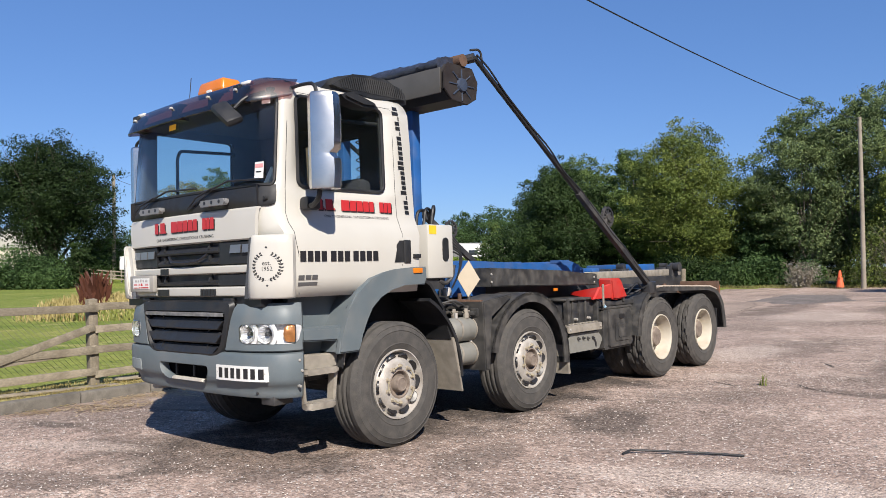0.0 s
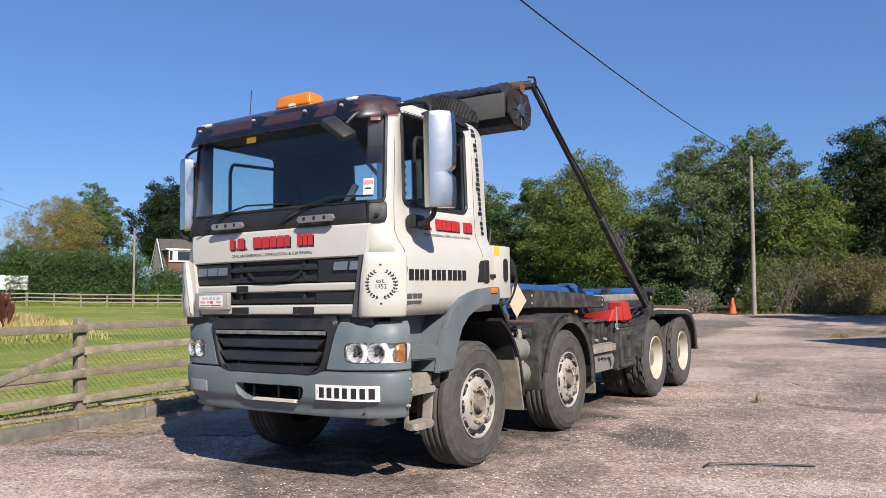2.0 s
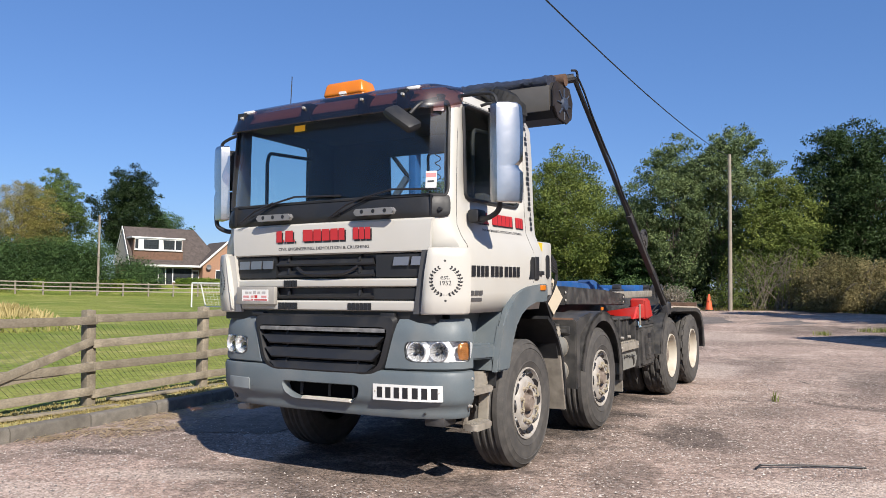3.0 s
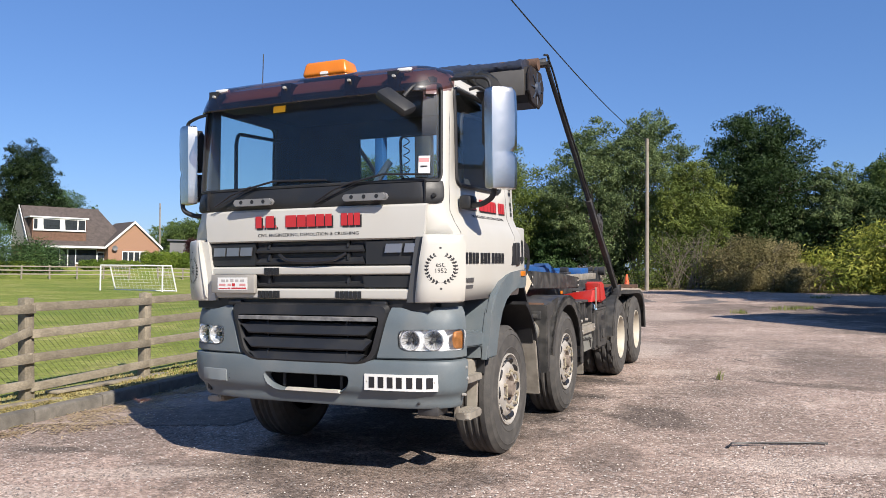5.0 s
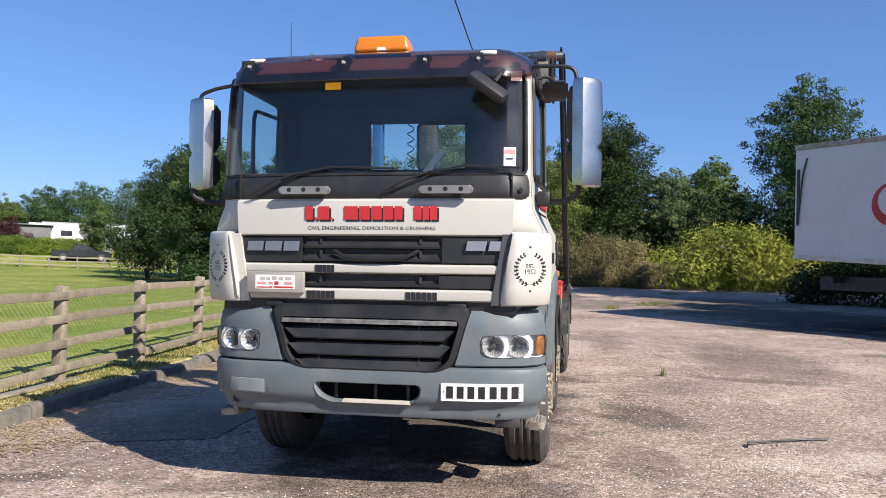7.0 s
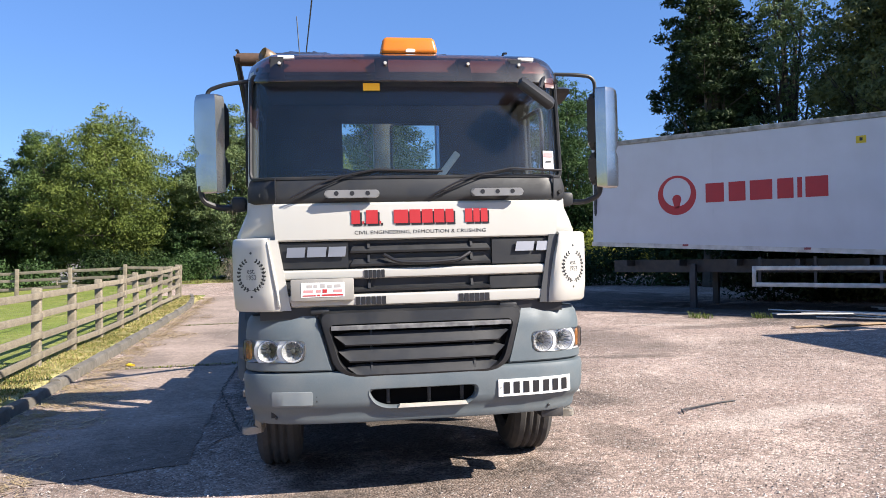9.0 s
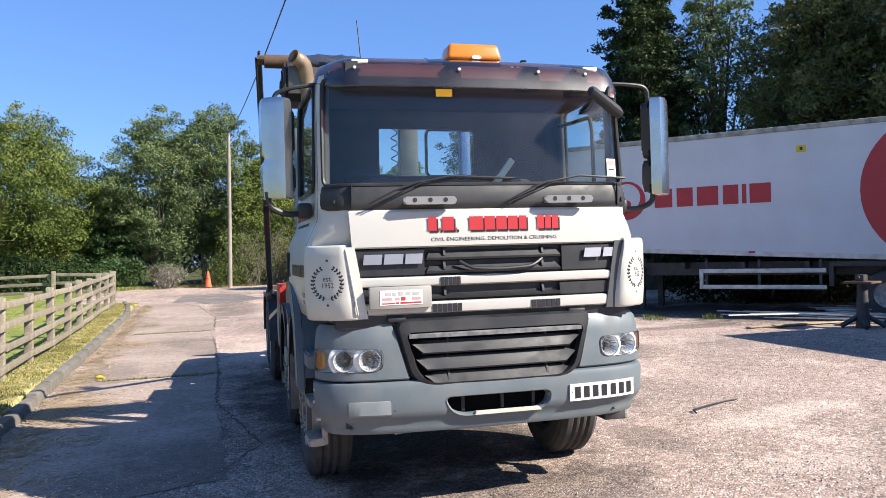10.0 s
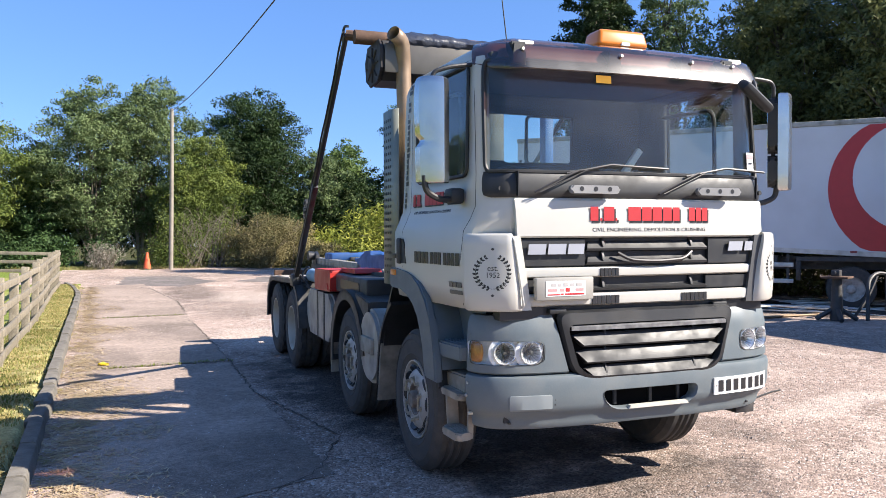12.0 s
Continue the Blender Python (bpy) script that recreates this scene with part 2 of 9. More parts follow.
BLACKP = mat("black_plastic", (0.012, 0.013, 0.015), 0.46, var=0.15, dirt=(0.08, 0.072, 0.064), dirt_amount=0.09, dirt_scale=6, bump=0.08, bump_scale=500)
GRILLE = mat("grille_plastic", (0.014, 0.015, 0.017), 0.46, var=0.04, dirt=(0.03, 0.029, 0.028), dirt_amount=0.04, dirt_scale=7, bump=0.06, bump_scale=450)
DUSTY = mat("dusty_black_plastic", (0.030, 0.030, 0.030), 0.5, var=0.25, dirt=(0.15, 0.138, 0.122), dirt_amount=0.38, dirt_scale=9, bump=0.12, bump_scale=80)
CHASSIS = mat("dirty_chassis_paint", (0.024, 0.025, 0.028), 0.45, var=0.2, dirt=(0.11, 0.10, 0.088), dirt_amount=0.4, dirt_scale=7, bump=0.15, bump_scale=60)
RUBBER = mat("tyre_rubber", (0.048, 0.046, 0.044), 0.85, var=0.1, fine=0.12, dirt=(0.14, 0.128, 0.115), dirt_amount=0.3, dirt_scale=14, bump=0.1, bump_scale=90)
STEEL = mat("grubby_wheel_steel", (0.42, 0.40, 0.37), 0.45, 0.2, var=0.2, dirt=(0.14, 0.105, 0.08), dirt_amount=0.55, dirt_scale=11, bump=0.08)
NUTM = mat("bare_nut_steel", (0.36, 0.32, 0.25), 0.45, 0.2, var=0.12, dirt=(0.16, 0.112, 0.08), dirt_amount=0.3, dirt_scale=30)
HUBM = mat("rust_brown_hub", (0.225, 0.185, 0.155), 0.65, 0.2, var=0.2, dirt=(0.056, 0.04, 0.032), dirt_amount=0.6, dirt_scale=14)
TANKM = mat("dusty_grey_tank", (0.235, 0.235, 0.215), 0.5, 0.2, var=0.2, dirt=(0.072, 0.068, 0.062), dirt_amount=0.5, dirt_scale=6)
CREAM = mat("cream_rim_paint", (0.48, 0.448, 0.376), 0.5, var=0.08, dirt=(0.2, 0.128, 0.072), dirt_amount=0.45, dirt_scale=6)
ALU = mat("dull_aluminium", (0.56, 0.54, 0.50), 0.45, 0.6, var=0.1, dirt=(0.32, 0.28, 0.23), dirt_amount=0.5, dirt_scale=5)
STEPM = mat("scuffed_step", (0.288, 0.264, 0.224), 0.6, 0.2, var=0.15, dirt=(0.112, 0.096, 0.08), dirt_amount=0.6, dirt_scale=8)
CHROME = mat("polished_chrome", (0.54, 0.53, 0.51), 0.26, 1.0, var=0.08, bump=0.22, bump_scale=5)
SILVER = mat("silver_badge", (0.42, 0.43, 0.46), 0.5, 1.0, var=0.03)
BLUE = mat("blue_hoist_paint", (0.016, 0.085, 0.27), 0.45, var=0.12, dirt=(0.10, 0.095, 0.09), dirt_amount=0.28, dirt_scale=5, bump=0.05)
RED = mat("red_plastic", (0.416, 0.018, 0.014), 0.42, var=0.08, dirt=(0.24, 0.096, 0.08), dirt_amount=0.3, dirt_scale=4)
REDINK = mat("red_lettering", (0.4, 0.024, 0.028), 0.4, var=0.05)
BLACKINK = mat("black_lettering", (0.015, 0.015, 0.017), 0.4, var=0.05)
AMBER = mat("amber_lens", (0.576, 0.164, 0.008), 0.3, var=0.06, coat=0.5)
VISOR = pane("smoked_visor", (0.34, 0.20, 0.195), 0.05, 0.05, 0.40)
# gloss-free black: the shade of deep openings is put into the colour
VOID = mat("dark_void", (0.006, 0.006, 0.006), 1.0, spec=0.0)
TARP = mat("blue_black_tarpaulin", (0.029, 0.034, 0.051), 0.34, var=0.25, var_scale=9, bump=1.0, bump_scale=22)
RUST = mat("rusty_steel", (0.12, 0.068, 0.044), 0.8, 0.2, var=0.3, dirt=(0.056, 0.04, 0.032), dirt_amount=0.7, dirt_scale=8, bump=0.2)
EXHAUST = mat("heat_browned_pipe", (0.24, 0.172, 0.116), 0.45, 0.3, var=0.2, dirt=(0.16, 0.088, 0.048), dirt_amount=0.4, dirt_scale=5)
INSIDE = mat("dark_cab_trim", (0.030, 0.032, 0.036), 0.8, var=0.15)
SEATM = mat("dark_seat_cloth", (0.022, 0.023, 0.028), 0.95, var=0.2, bump=0.1)
LIGHTTRIM = mat("pale_dash_trim", (0.176, 0.176, 0.16), 0.7, var=0.1)
WHITEP = mat("white_plate", (0.624, 0.624, 0.608), 0.4, var=0.03)
YELLOW = mat("yellow_sticker", (0.6, 0.44, 0.024), 0.5, var=0.05)
LENS = mat("headlamp_chrome", (0.90, 0.91, 0.92), 0.14, 0.7, var=0.25, var_scale=55, bump=0.5, bump_scale=45)
WINDSCREEN = pane("windscreen_glass", (0.80, 0.88, 0.86), 0.05, 0.024, 0.36)
CLEAR = pane("clear_lens", (0.95, 0.96, 0.96))
WOOD = mat("weathered_timber", (0.232, 0.2, 0.148), 0.9, var=0.3, var_scale=5, fine=0.2, fine_scale=60, dirt=(0.104, 0.084, 0.06), dirt_amount=0.55, dirt_scale=6, bump=0.35, bump_scale=40, rand=0.18)
KERB = mat("worn_concrete_kerb", (0.145, 0.132, 0.112), 0.9, var=0.25, var_scale=7, fine=0.2, dirt=(0.056, 0.052, 0.044), dirt_amount=0.7, dirt_scale=5, bump=0.4, bump_scale=50, rand=0.12)
TRAILERW = mat("white_trailer_panel", (0.56, 0.568, 0.584), 0.45, var=0.03, var_scale=0.7, dirt=(0.36, 0.36, 0.336), dirt_amount=0.18, dirt_scale=1.3)
TOPMUCK = mat("algae_stained_rail", (0.336, 0.328, 0.296), 0.8, var=0.3, var_scale=4, dirt=(0.096, 0.096, 0.064), dirt_amount=0.8, dirt_scale=5)
BRICK = mat("orange_brick", (0.29, 0.165, 0.105), 0.9, var=0.15, var_scale=8, fine=0.2, fine_scale=15)
ROOFT = mat("brown_roof_tiles", (0.072, 0.058, 0.052), 0.9, var=0.25, var_scale=3, fine=0.2, fine_scale=12)
TILEH = mat("hung_tiles", (0.128, 0.072, 0.048), 0.9, var=0.3, var_scale=8)
UPVC = mat("white_window_frame", (0.64, 0.64, 0.624), 0.4)
DARKGL = mat("dark_window_pane", (0.03, 0.035, 0.04), 0.06, var=0.3)
BARK = mat("tree_bark", (0.08, 0.066, 0.05), 0.95, var=0.3, var_scale=4, bump=0.5, bump_scale=18)
POLEW = mat("grey_pole_timber", (0.24, 0.212, 0.172), 0.9, var=0.2, var_scale=2, fine=0.15, bump=0.3, bump_scale=30)
DARKOAK = leaf_mat("dark_oak_leaves", (0.016, 0.032, 0.011), (0.05, 0.084, 0.027))
BLACKOAK = leaf_mat("deep_oak_leaves", (0.008, 0.017, 0.006), (0.034, 0.058, 0.019))
OAK = leaf_mat("oak_leaves", (0.029, 0.059, 0.021), (0.084, 0.144, 0.048))
TWIG = mat("pale_twigs", (0.16, 0.136, 0.104), 0.9, var=0.25, var_scale=5)
ASH = leaf_mat("ash_leaves", (0.05, 0.084, 0.023), (0.136, 0.192, 0.056))
AIRY = leaf_mat("aspen_leaves", (0.062, 0.096, 0.04), (0.172, 0.224, 0.093))
EVERGREEN = leaf_mat("laurel_leaves", (0.045, 0.06, 0.024), (0.19, 0.20, 0.075))
BIRCH = leaf_mat("birch_leaves", (0.064, 0.096, 0.022), (0.176, 0.214, 0.051))
WILLOW = leaf_mat("willow_leaves", (0.144, 0.134, 0.038), (0.278, 0.235, 0.072))
CONIFER = leaf_mat("conifer_needles", (0.017, 0.029, 0.013), (0.046, 0.073, 0.027))
BRACKEN = leaf_mat("bracken_fronds", (0.12, 0.16, 0.024), (0.384, 0.384, 0.072))
GORSE = leaf_mat("gorse_leaves", (0.10, 0.095, 0.04), (0.32, 0.27, 0.13))
EDGEG = leaf_mat("edge_grass_blades", (0.11, 0.105, 0.04), (0.26, 0.23, 0.10))
LICHEN = leaf_mat("pale_lichened_leaves", (0.17, 0.165, 0.13), (0.36, 0.33, 0.27))
HEDGE = leaf_mat("hedge_leaves", (0.064, 0.115, 0.019), (0.192, 0.256, 0.038))
DRY = leaf_mat("dry_grass", (0.24, 0.2, 0.072), (0.464, 0.384, 0.176))
STRAW = leaf_mat("dead_straw", (0.336, 0.248, 0.144), (0.576, 0.464, 0.304))
TUFT = leaf_mat("green_grass_blades", (0.096, 0.136, 0.028), (0.24, 0.256, 0.072))
PURPLE = leaf_mat("copper_leaves", (0.036, 0.016, 0.018), (0.072, 0.028, 0.028))
SHADEBLOCK = mat("pale_shade_block", (0.336, 0.32, 0.296), 0.9, var=0.12, fine=0.1, bump=0.2)
DOCK = leaf_mat("rusty_dock_leaves", (0.056, 0.022, 0.016), (0.136, 0.052, 0.032))
PLANK = mat("pale_rough_plank", (0.336, 0.24, 0.152), 0.85, var=0.25, var_scale=3, fine=0.15, bump=0.2, bump_scale=60)
CRACK = mat("dirt_filled_crack", (0.068, 0.056, 0.046), 0.95, var=0.3, var_scale=20)
WIRE = mat("galvanised_wire", (0.22, 0.20, 0.18), 0.6, 0.5, var=0.2)
SCUFFGREY = mat("dark_grey_plastic", (0.06, 0.062, 0.066), 0.5, var=0.1)
PALETOP = mat("pale_dusty_top", (0.40, 0.35, 0.29), 0.85, var=0.15, dirt=(0.22, 0.18, 0.15), dirt_amount=0.5)
PALEBLUE = mat("pale_blue_cylinder", (0.25, 0.40, 0.55), 0.4, var=0.06, dirt=(0.2, 0.2, 0.2), dirt_amount=0.3)
GOLDP = mat("faded_yellow_plastic", (0.30, 0.265, 0.185), 0.5, var=0.2)
TANKALU = mat("dull_grey_tank", (0.36, 0.35, 0.33), 0.5, 0.5, var=0.12, dirt=(0.2, 0.175, 0.15), dirt_amount=0.5, dirt_scale=5)
# ---- building helpers ----
def part(name, bm, material, parent=None, label="", sharp=32, smooth_faces=True):
    """Link a bmesh as one mesh object, under a thing or a part."""
    me = bpy.data.meshes.new(name)
    bmesh.ops.recalc_face_normals(bm, faces=bm.faces)
    bm.to_mesh(me)
    bm.free()
    for m in material if isinstance(material, (list, tuple)) else [material]:
        me.materials.append(m)
    if smooth_faces:
        me.shade_smooth()
        me.set_sharp_from_angle(angle=radians(sharp))
    ob = new(name, me)
    if parent is not None:
        ob.parent = parent
    if label:
        tagged(ob, label)
    return ob


def share(name, me, parent, m):
    """One more object on an existing mesh."""
    ob = new(name, me)
    ob.parent = parent
    ob.matrix_basis = m
    return ob


def thing(name, m, label, category, group="", kind=""):
    ob = new(name)
    ob.empty_display_size = 0.2
    ob.matrix_basis = m
    return tagged(ob, label, category, group, kind)


def raw(name, verts, faces, material, parent=None):
    me = bpy.data.meshes.new(name)
    me.from_pydata(verts, [], faces)
    for m in material if isinstance(material, (list, tuple)) else [material]:
        me.materials.append(m)
    ob = new(name, me)
    if parent is not None:
        ob.parent = parent
    return ob


def B():
    return bmesh.new()


def box(bm, x0, x1, y0, y1, z0, z1, bevel=0.0, m=None, seg=2):
    r = bmesh.ops.create_cube(bm, size=1.0)
    vs = r["verts"]
    for v in vs:
        v.co = Vector(((x0 + x1) / 2 + v.co.x * (x1 - x0), (y0 + y1) / 2 + v.co.y * (y1 - y0), (z0 + z1) / 2 + v.co.z * (z1 - z0)))
    if bevel:
        es = {e for v in vs for e in v.link_edges}
        out = bmesh.ops.bevel(bm, geom=list(es), offset=bevel, segments=seg, affect="EDGES", profile=0.5)
        vs = list({v for f in out["faces"] for v in f.verts} | {v for v in vs if v.is_valid})
    if m is not None:
        for v in vs:
            v.co = m @ v.co
    return vs


def ring_loft(bm, rings, closed=True, cap=True):
    """Skin a row of rings of equally many points."""
    rows = [[bm.verts.new(p) for p in ring] for ring in rings]
    n = len(rows[0])
    for a, b in zip(rows, rows[1:]):
        for i in range(n if closed else n - 1):
            j = (i + 1) % n
            bm.faces.new((a[i], a[j], b[j], b[i]))
    if cap and closed:
        bm.faces.new(rows[0][::-1])
        bm.faces.new(rows[-1])
    return rows


def frame_of(d):
    d = Vector(d).normalized()
    u = d.cross(Vector((0, 0, 1)) if abs(d.z) < 0.9 else Vector((1, 0, 0))).normalized()
    return u, d.cross(u)


def tube(bm, pts, r, n=8, cap=True, radii=None):
    """A round bar along a row of points."""
    pts = [Vector(p) for p in pts]
    rings = []
    u = None
    for i, p in enumerate(pts):
        d = (pts[min(i + 1, len(pts) - 1)] - pts[max(i - 1, 0)]).normalized()
        if u is None:
            u, v = frame_of(d)
        else:
            u = (u - d * u.dot(d)).normalized()
            v = d.cross(u)
        rr = radii[i] if radii else r
        rings.append([p + (u * math.cos(a) + v * math.sin(a)) * rr for a in [2 * math.pi * k / n for k in range(n)]])
    ring_loft(bm, rings, True, cap)


def bend(pts, steps=6):
    """Round off the corners of a row of points."""
    pts = [Vector(p) for p in pts]
    out = [pts[0]]
    for a, b, c in zip(pts, pts[1:], pts[2:]):
        r = min((b - a).length, (c - b).length) * 0.45
        p, q = b + (a - b).normalized() * r, b + (c - b).normalized() * r
        for k in range(steps + 1):
            t = k / steps
            out.append(p * (1 - t) ** 2 + b * 2 * t * (1 - t) + q * t * t)
    out.append(pts[-1])
    return out


def lathe(bm, profile, n=48, axis="x", centre=(0, 0, 0), wave=None):
    """Turn a profile of (along, radius) about an axis."""
    rows = []
    for i, (a, r) in enumerate(profile):
        row = []
        for k in range(n):
            t = 2 * math.pi * k / n
            rr = r if wave is None else wave(i, k, r)
            c, s = rr * math.cos(t), rr * math.sin(t)
            p = {"x": (a, c, s), "y": (c, a, s), "z": (c, s, a)}[axis]
            row.append(Vector(p) + Vector(centre))
        rows.append(row)
    ring_loft(bm, rows, True, False)


def open_ends(bm):
    """Take the flat end faces off a turned shape."""
    bmesh.ops.delete(bm, geom=[f for f in bm.faces if len(f.verts) > 8], context="FACES_ONLY")


def prism(bm, outline, a, b, axis="x", bevel=0.0):
    """Extrude an outline from a to b. axis x: the outline is (y, z); y: (x, z); z: (x, y)."""
    def at(p, t):
        return {"x": (t, p[0], p[1]), "y": (p[0], t, p[1]), "z": (p[0], p[1], t)}[axis]
    lo = [bm.verts.new(at(p, a)) for p in outline]
    hi = [bm.verts.new(at(p, b)) for p in outline]
    fs = [bm.faces.new(lo[::-1]), bm.faces.new(hi)]
    n = len(lo)
    for i in range(n):
        fs.append(bm.faces.new((lo[i], lo[(i + 1) % n], hi[(i + 1) % n], hi[i])))
    if bevel:
        es = list({e for f in fs[:2] for e in f.edges})
        bmesh.ops.bevel(bm, geom=es, offset=bevel, segments=2, affect="EDGES")
    return lo + hi


def arc(cx, cy, r, a0, a1, n=16):
    return [(cx + r * math.cos(radians(a0 + (a1 - a0) * k / n)), cy + r * math.sin(radians(a0 + (a1 - a0) * k / n))) for k in range(n + 1)]


def rounded(x0, x1, z0, z1, r, n=5):
    return (arc(x1 - r, z1 - r, r, 0, 90, n) + arc(x0 + r, z1 - r, r, 90, 180, n)
            + arc(x0 + r, z0 + r, r, 180, 270, n) + arc(x1 - r, z0 + r, r, 270, 360, n))


def blocks(bm, spans, h, to, depth=0.004, slant=0.0, v0=0.0):
    """A row of plain bars in place of writing. spans: (u0, u1) or (u0, u1, height share); to(u, v, d) places them."""
    for s in spans:
        u0, u1 = s[0], s[1]
        hh = h * (s[2] if len(s) > 2 else 1.0)
        quad = [(u0, v0), (u1, v0), (u1 + slant, v0 + hh), (u0 + slant, v0 + hh)]
        lo = [bm.verts.new(to(u, v, 0.0)) for u, v in quad]
        hi = [bm.verts.new(to(u, v, depth)) for u, v in quad]
        bm.faces.new(lo[::-1])
        bm.faces.new(hi)
        for i in range(4):
            bm.faces.new((lo[i], lo[(i + 1) % 4], hi[(i + 1) % 4], hi[i]))


def bars(name, spans, h, to, depth, material, parent, label="", slant=0.0, v0=0.0):
    """Plain bars in place of writing, each a part of its own."""
    for s in spans:
        bm = B()
        blocks(bm, [s], h, to, depth, slant, v0)
        part(name, bm, material, parent, label)


def letters(n, width, gap=0.22):
    """Spans of n equal letters across a width."""
    w = width / (n - gap)
    return [(i * w, i * w + w * (1 - gap)) for i in range(n)]


def lettering(name, body, size, material, parent, m, label="", depth=0.0015, width=None):
    """Readable words in the built-in font, as a mesh."""
    cu = bpy.data.curves.new(name, "FONT")
    cu.body, cu.size, cu.extrude = body, size, depth
    cu.align_x, cu.align_y = "CENTER", "CENTER"
    cu.resolution_u = 2
    tmp = bpy.data.objects.new("tmp", cu)
    me = bpy.data.meshes.new_from_object(tmp)
    bpy.data.objects.remove(tmp)
    me.materials.clear()
    me.materials.append(material)
    if width:
        xs = [v.co.x for v in me.vertices]
        k = width / (max(xs) - min(xs))
        for v in me.vertices:
            v.co.x *= k
    ob = new(name, me)
    ob.parent = parent
    ob.matrix_basis = m
    if label:
        tagged(ob, label)
    return ob


def press(ob, surface, gap=0.0016):
    """Lay lettering on the surface behind it."""
    to = surface.matrix_basis.inverted() @ ob.matrix_basis
    back = to.inverted()
    out = (to.to_3x3() @ Vector((0, 0, 1))).normalized()
    skin = BVHTree.FromPolygons([v.co for v in surface.data.vertices], [p.vertices for p in surface.data.polygons])
    for v in ob.data.vertices:
        hit = skin.ray_cast(to @ v.co + out * 0.2, -out, 0.5)[0]
        if hit is not None:
            v.co = back @ (hit + out * (gap if v.co.z > 0 else 0.0002))


# ---- ground, kerb ----
def spaced(stops):
    """Grid lines: (from, to, step) stretches joined."""
    out = []
    for a, b, s in stops:
        k = max(1, round((b - a) / s))
        out += [a + (b - a) * i / k for i in range(k)]
    return out + [stops[-1][1]]


def yard_edge(x):
    """Far edge of the tarmac."""
    return 36.2 - 3.2 * smooth((x + 4) / 7) + 0.35 * math.sin(x * 1.3) + 0.2 * math.sin(x * 3.1 + 1)


def build_ground():
    xs = spaced([(-900, -120, 130), (-120, -84, 9), (-84, -30, 3), (-30, -10.2, 1.2), (-10.2, -9.47, 0.2), (-9.47, -9.27, 0.05), (-9.27, 12, 0.7), (12, 60, 6), (60, 900, 120)])
    ys = spaced([(-900, -60, 120), (-60, -12, 6), (-12, 46, 0.7), (46, 100, 3), (100, 130, 7), (130, 900, 110)])
    verts = [(x, y, ground_z(x, y)) for y in ys for x in xs]
    n = len(xs)
    faces, mats = [], []
    for j in range(len(ys) - 1):
        for i in range(n - 1):
            cx, cy = (xs[i] + xs[i + 1]) / 2, (ys[j] + ys[j + 1]) / 2
            faces.append((j * n + i, j * n + i + 1, j * n + n + i + 1, j * n + n + i))
            if cx < -9.32:
                k = 2 if cx > -10.15 and cy < 27.5 else (1 if cx > -11.5 and 28.5 < cy < yard_edge(cx) else (0 if cy < 46 or cx < -30 else 3))
            else:
                k = 1 if cy < yard_edge(cx) and cx < 26 else 3
            mats.append(k)
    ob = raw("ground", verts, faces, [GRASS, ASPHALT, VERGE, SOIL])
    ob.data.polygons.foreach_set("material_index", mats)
    ob.data.shade_smooth()
    tagged(ob, "sunlit worn pinkish tarmac yard with mown grass field", "ground", kind="structure")
    return ob


build_ground()


def ground_patch(name, outline, material, label, lift=0.006, step=0.5):
    """A flat repair in the tarmac that follows the yard's fall."""
    bm = B()
    x0, x1 = min(p[0] for p in outline), max(p[0] for p in outline)
    y0, y1 = min(p[1] for p in outline), max(p[1] for p in outline)
    f = bm.faces.new([bm.verts.new((x, y, 0)) for x, y in outline])
    for k in range(1, int((y1 - y0) / step)):
        bmesh.ops.bisect_plane(bm, geom=list(bm.verts) + list(bm.edges) + list(bm.faces), plane_co=(0, y0 + k * step, 0), plane_no=(0, 1, 0))
    for v in bm.verts:
        v.co.z = road_z(v.co.x, v.co.y) + lift
    return tagged(part(name, bm, material, smooth_faces=False), label, "tarmac patch", kind="structure")


def wobbly(points, amount, seed):
    """A ragged outline through corner points."""
    rng = random.Random(seed)
    out = []
    for (ax, ay), (bx, by) in zip(points, points[1:] + points[:1]):
        k = max(2, int(math.hypot(bx - ax, by - ay) / 0.25))
        for i in range(k):
            t = i / k
            out.append((ax + (bx - ax) * t + rng.uniform(-amount, amount), ay + (by - ay) * t + rng.uniform(-amount, amount)))
    return out


ground_patch("slab", wobbly([(-9.0, 10.9), (-7.1, 10.75), (-7.0, 17.3), (-9.0, 17.45)], 0.02, 1), SLAB, "smooth grey tarmac slab beside the kerb")
ground_patch("slab", wobbly([(-9.0, 17.6), (-7.0, 17.4), (-6.9, 21.5), (-7.4, 27.5), (-9.0, 27.5)], 0.03, 2), SLAB, "smooth grey tarmac slab beside the kerb")
ground_patch("slab", wobbly([(-9.1, 4.6), (-7.2, 5.2), (-7.2, 7.0), (-7.15, 10.6), (-9.1, 10.75)], 0.05, 3), SLAB, "smooth grey tarmac strip beside the kerb")
ground_patch("tarmac_patch", wobbly([(-8.2, 27.6), (-6.4, 26.0), (-5.0, 28.0), (-5.8, 31.0), (-7.8, 31.5)], 0.12, 4), PATCH, "dark grey tarmac repair in the yard")
ground_patch("tarmac_patch", wobbly([(-4.4, 27.5), (-3.2, 26.8), (-2.4, 28.0), (-3.0, 29.6)], 0.12, 5), PATCH, "dark tarmac repair in the yard")


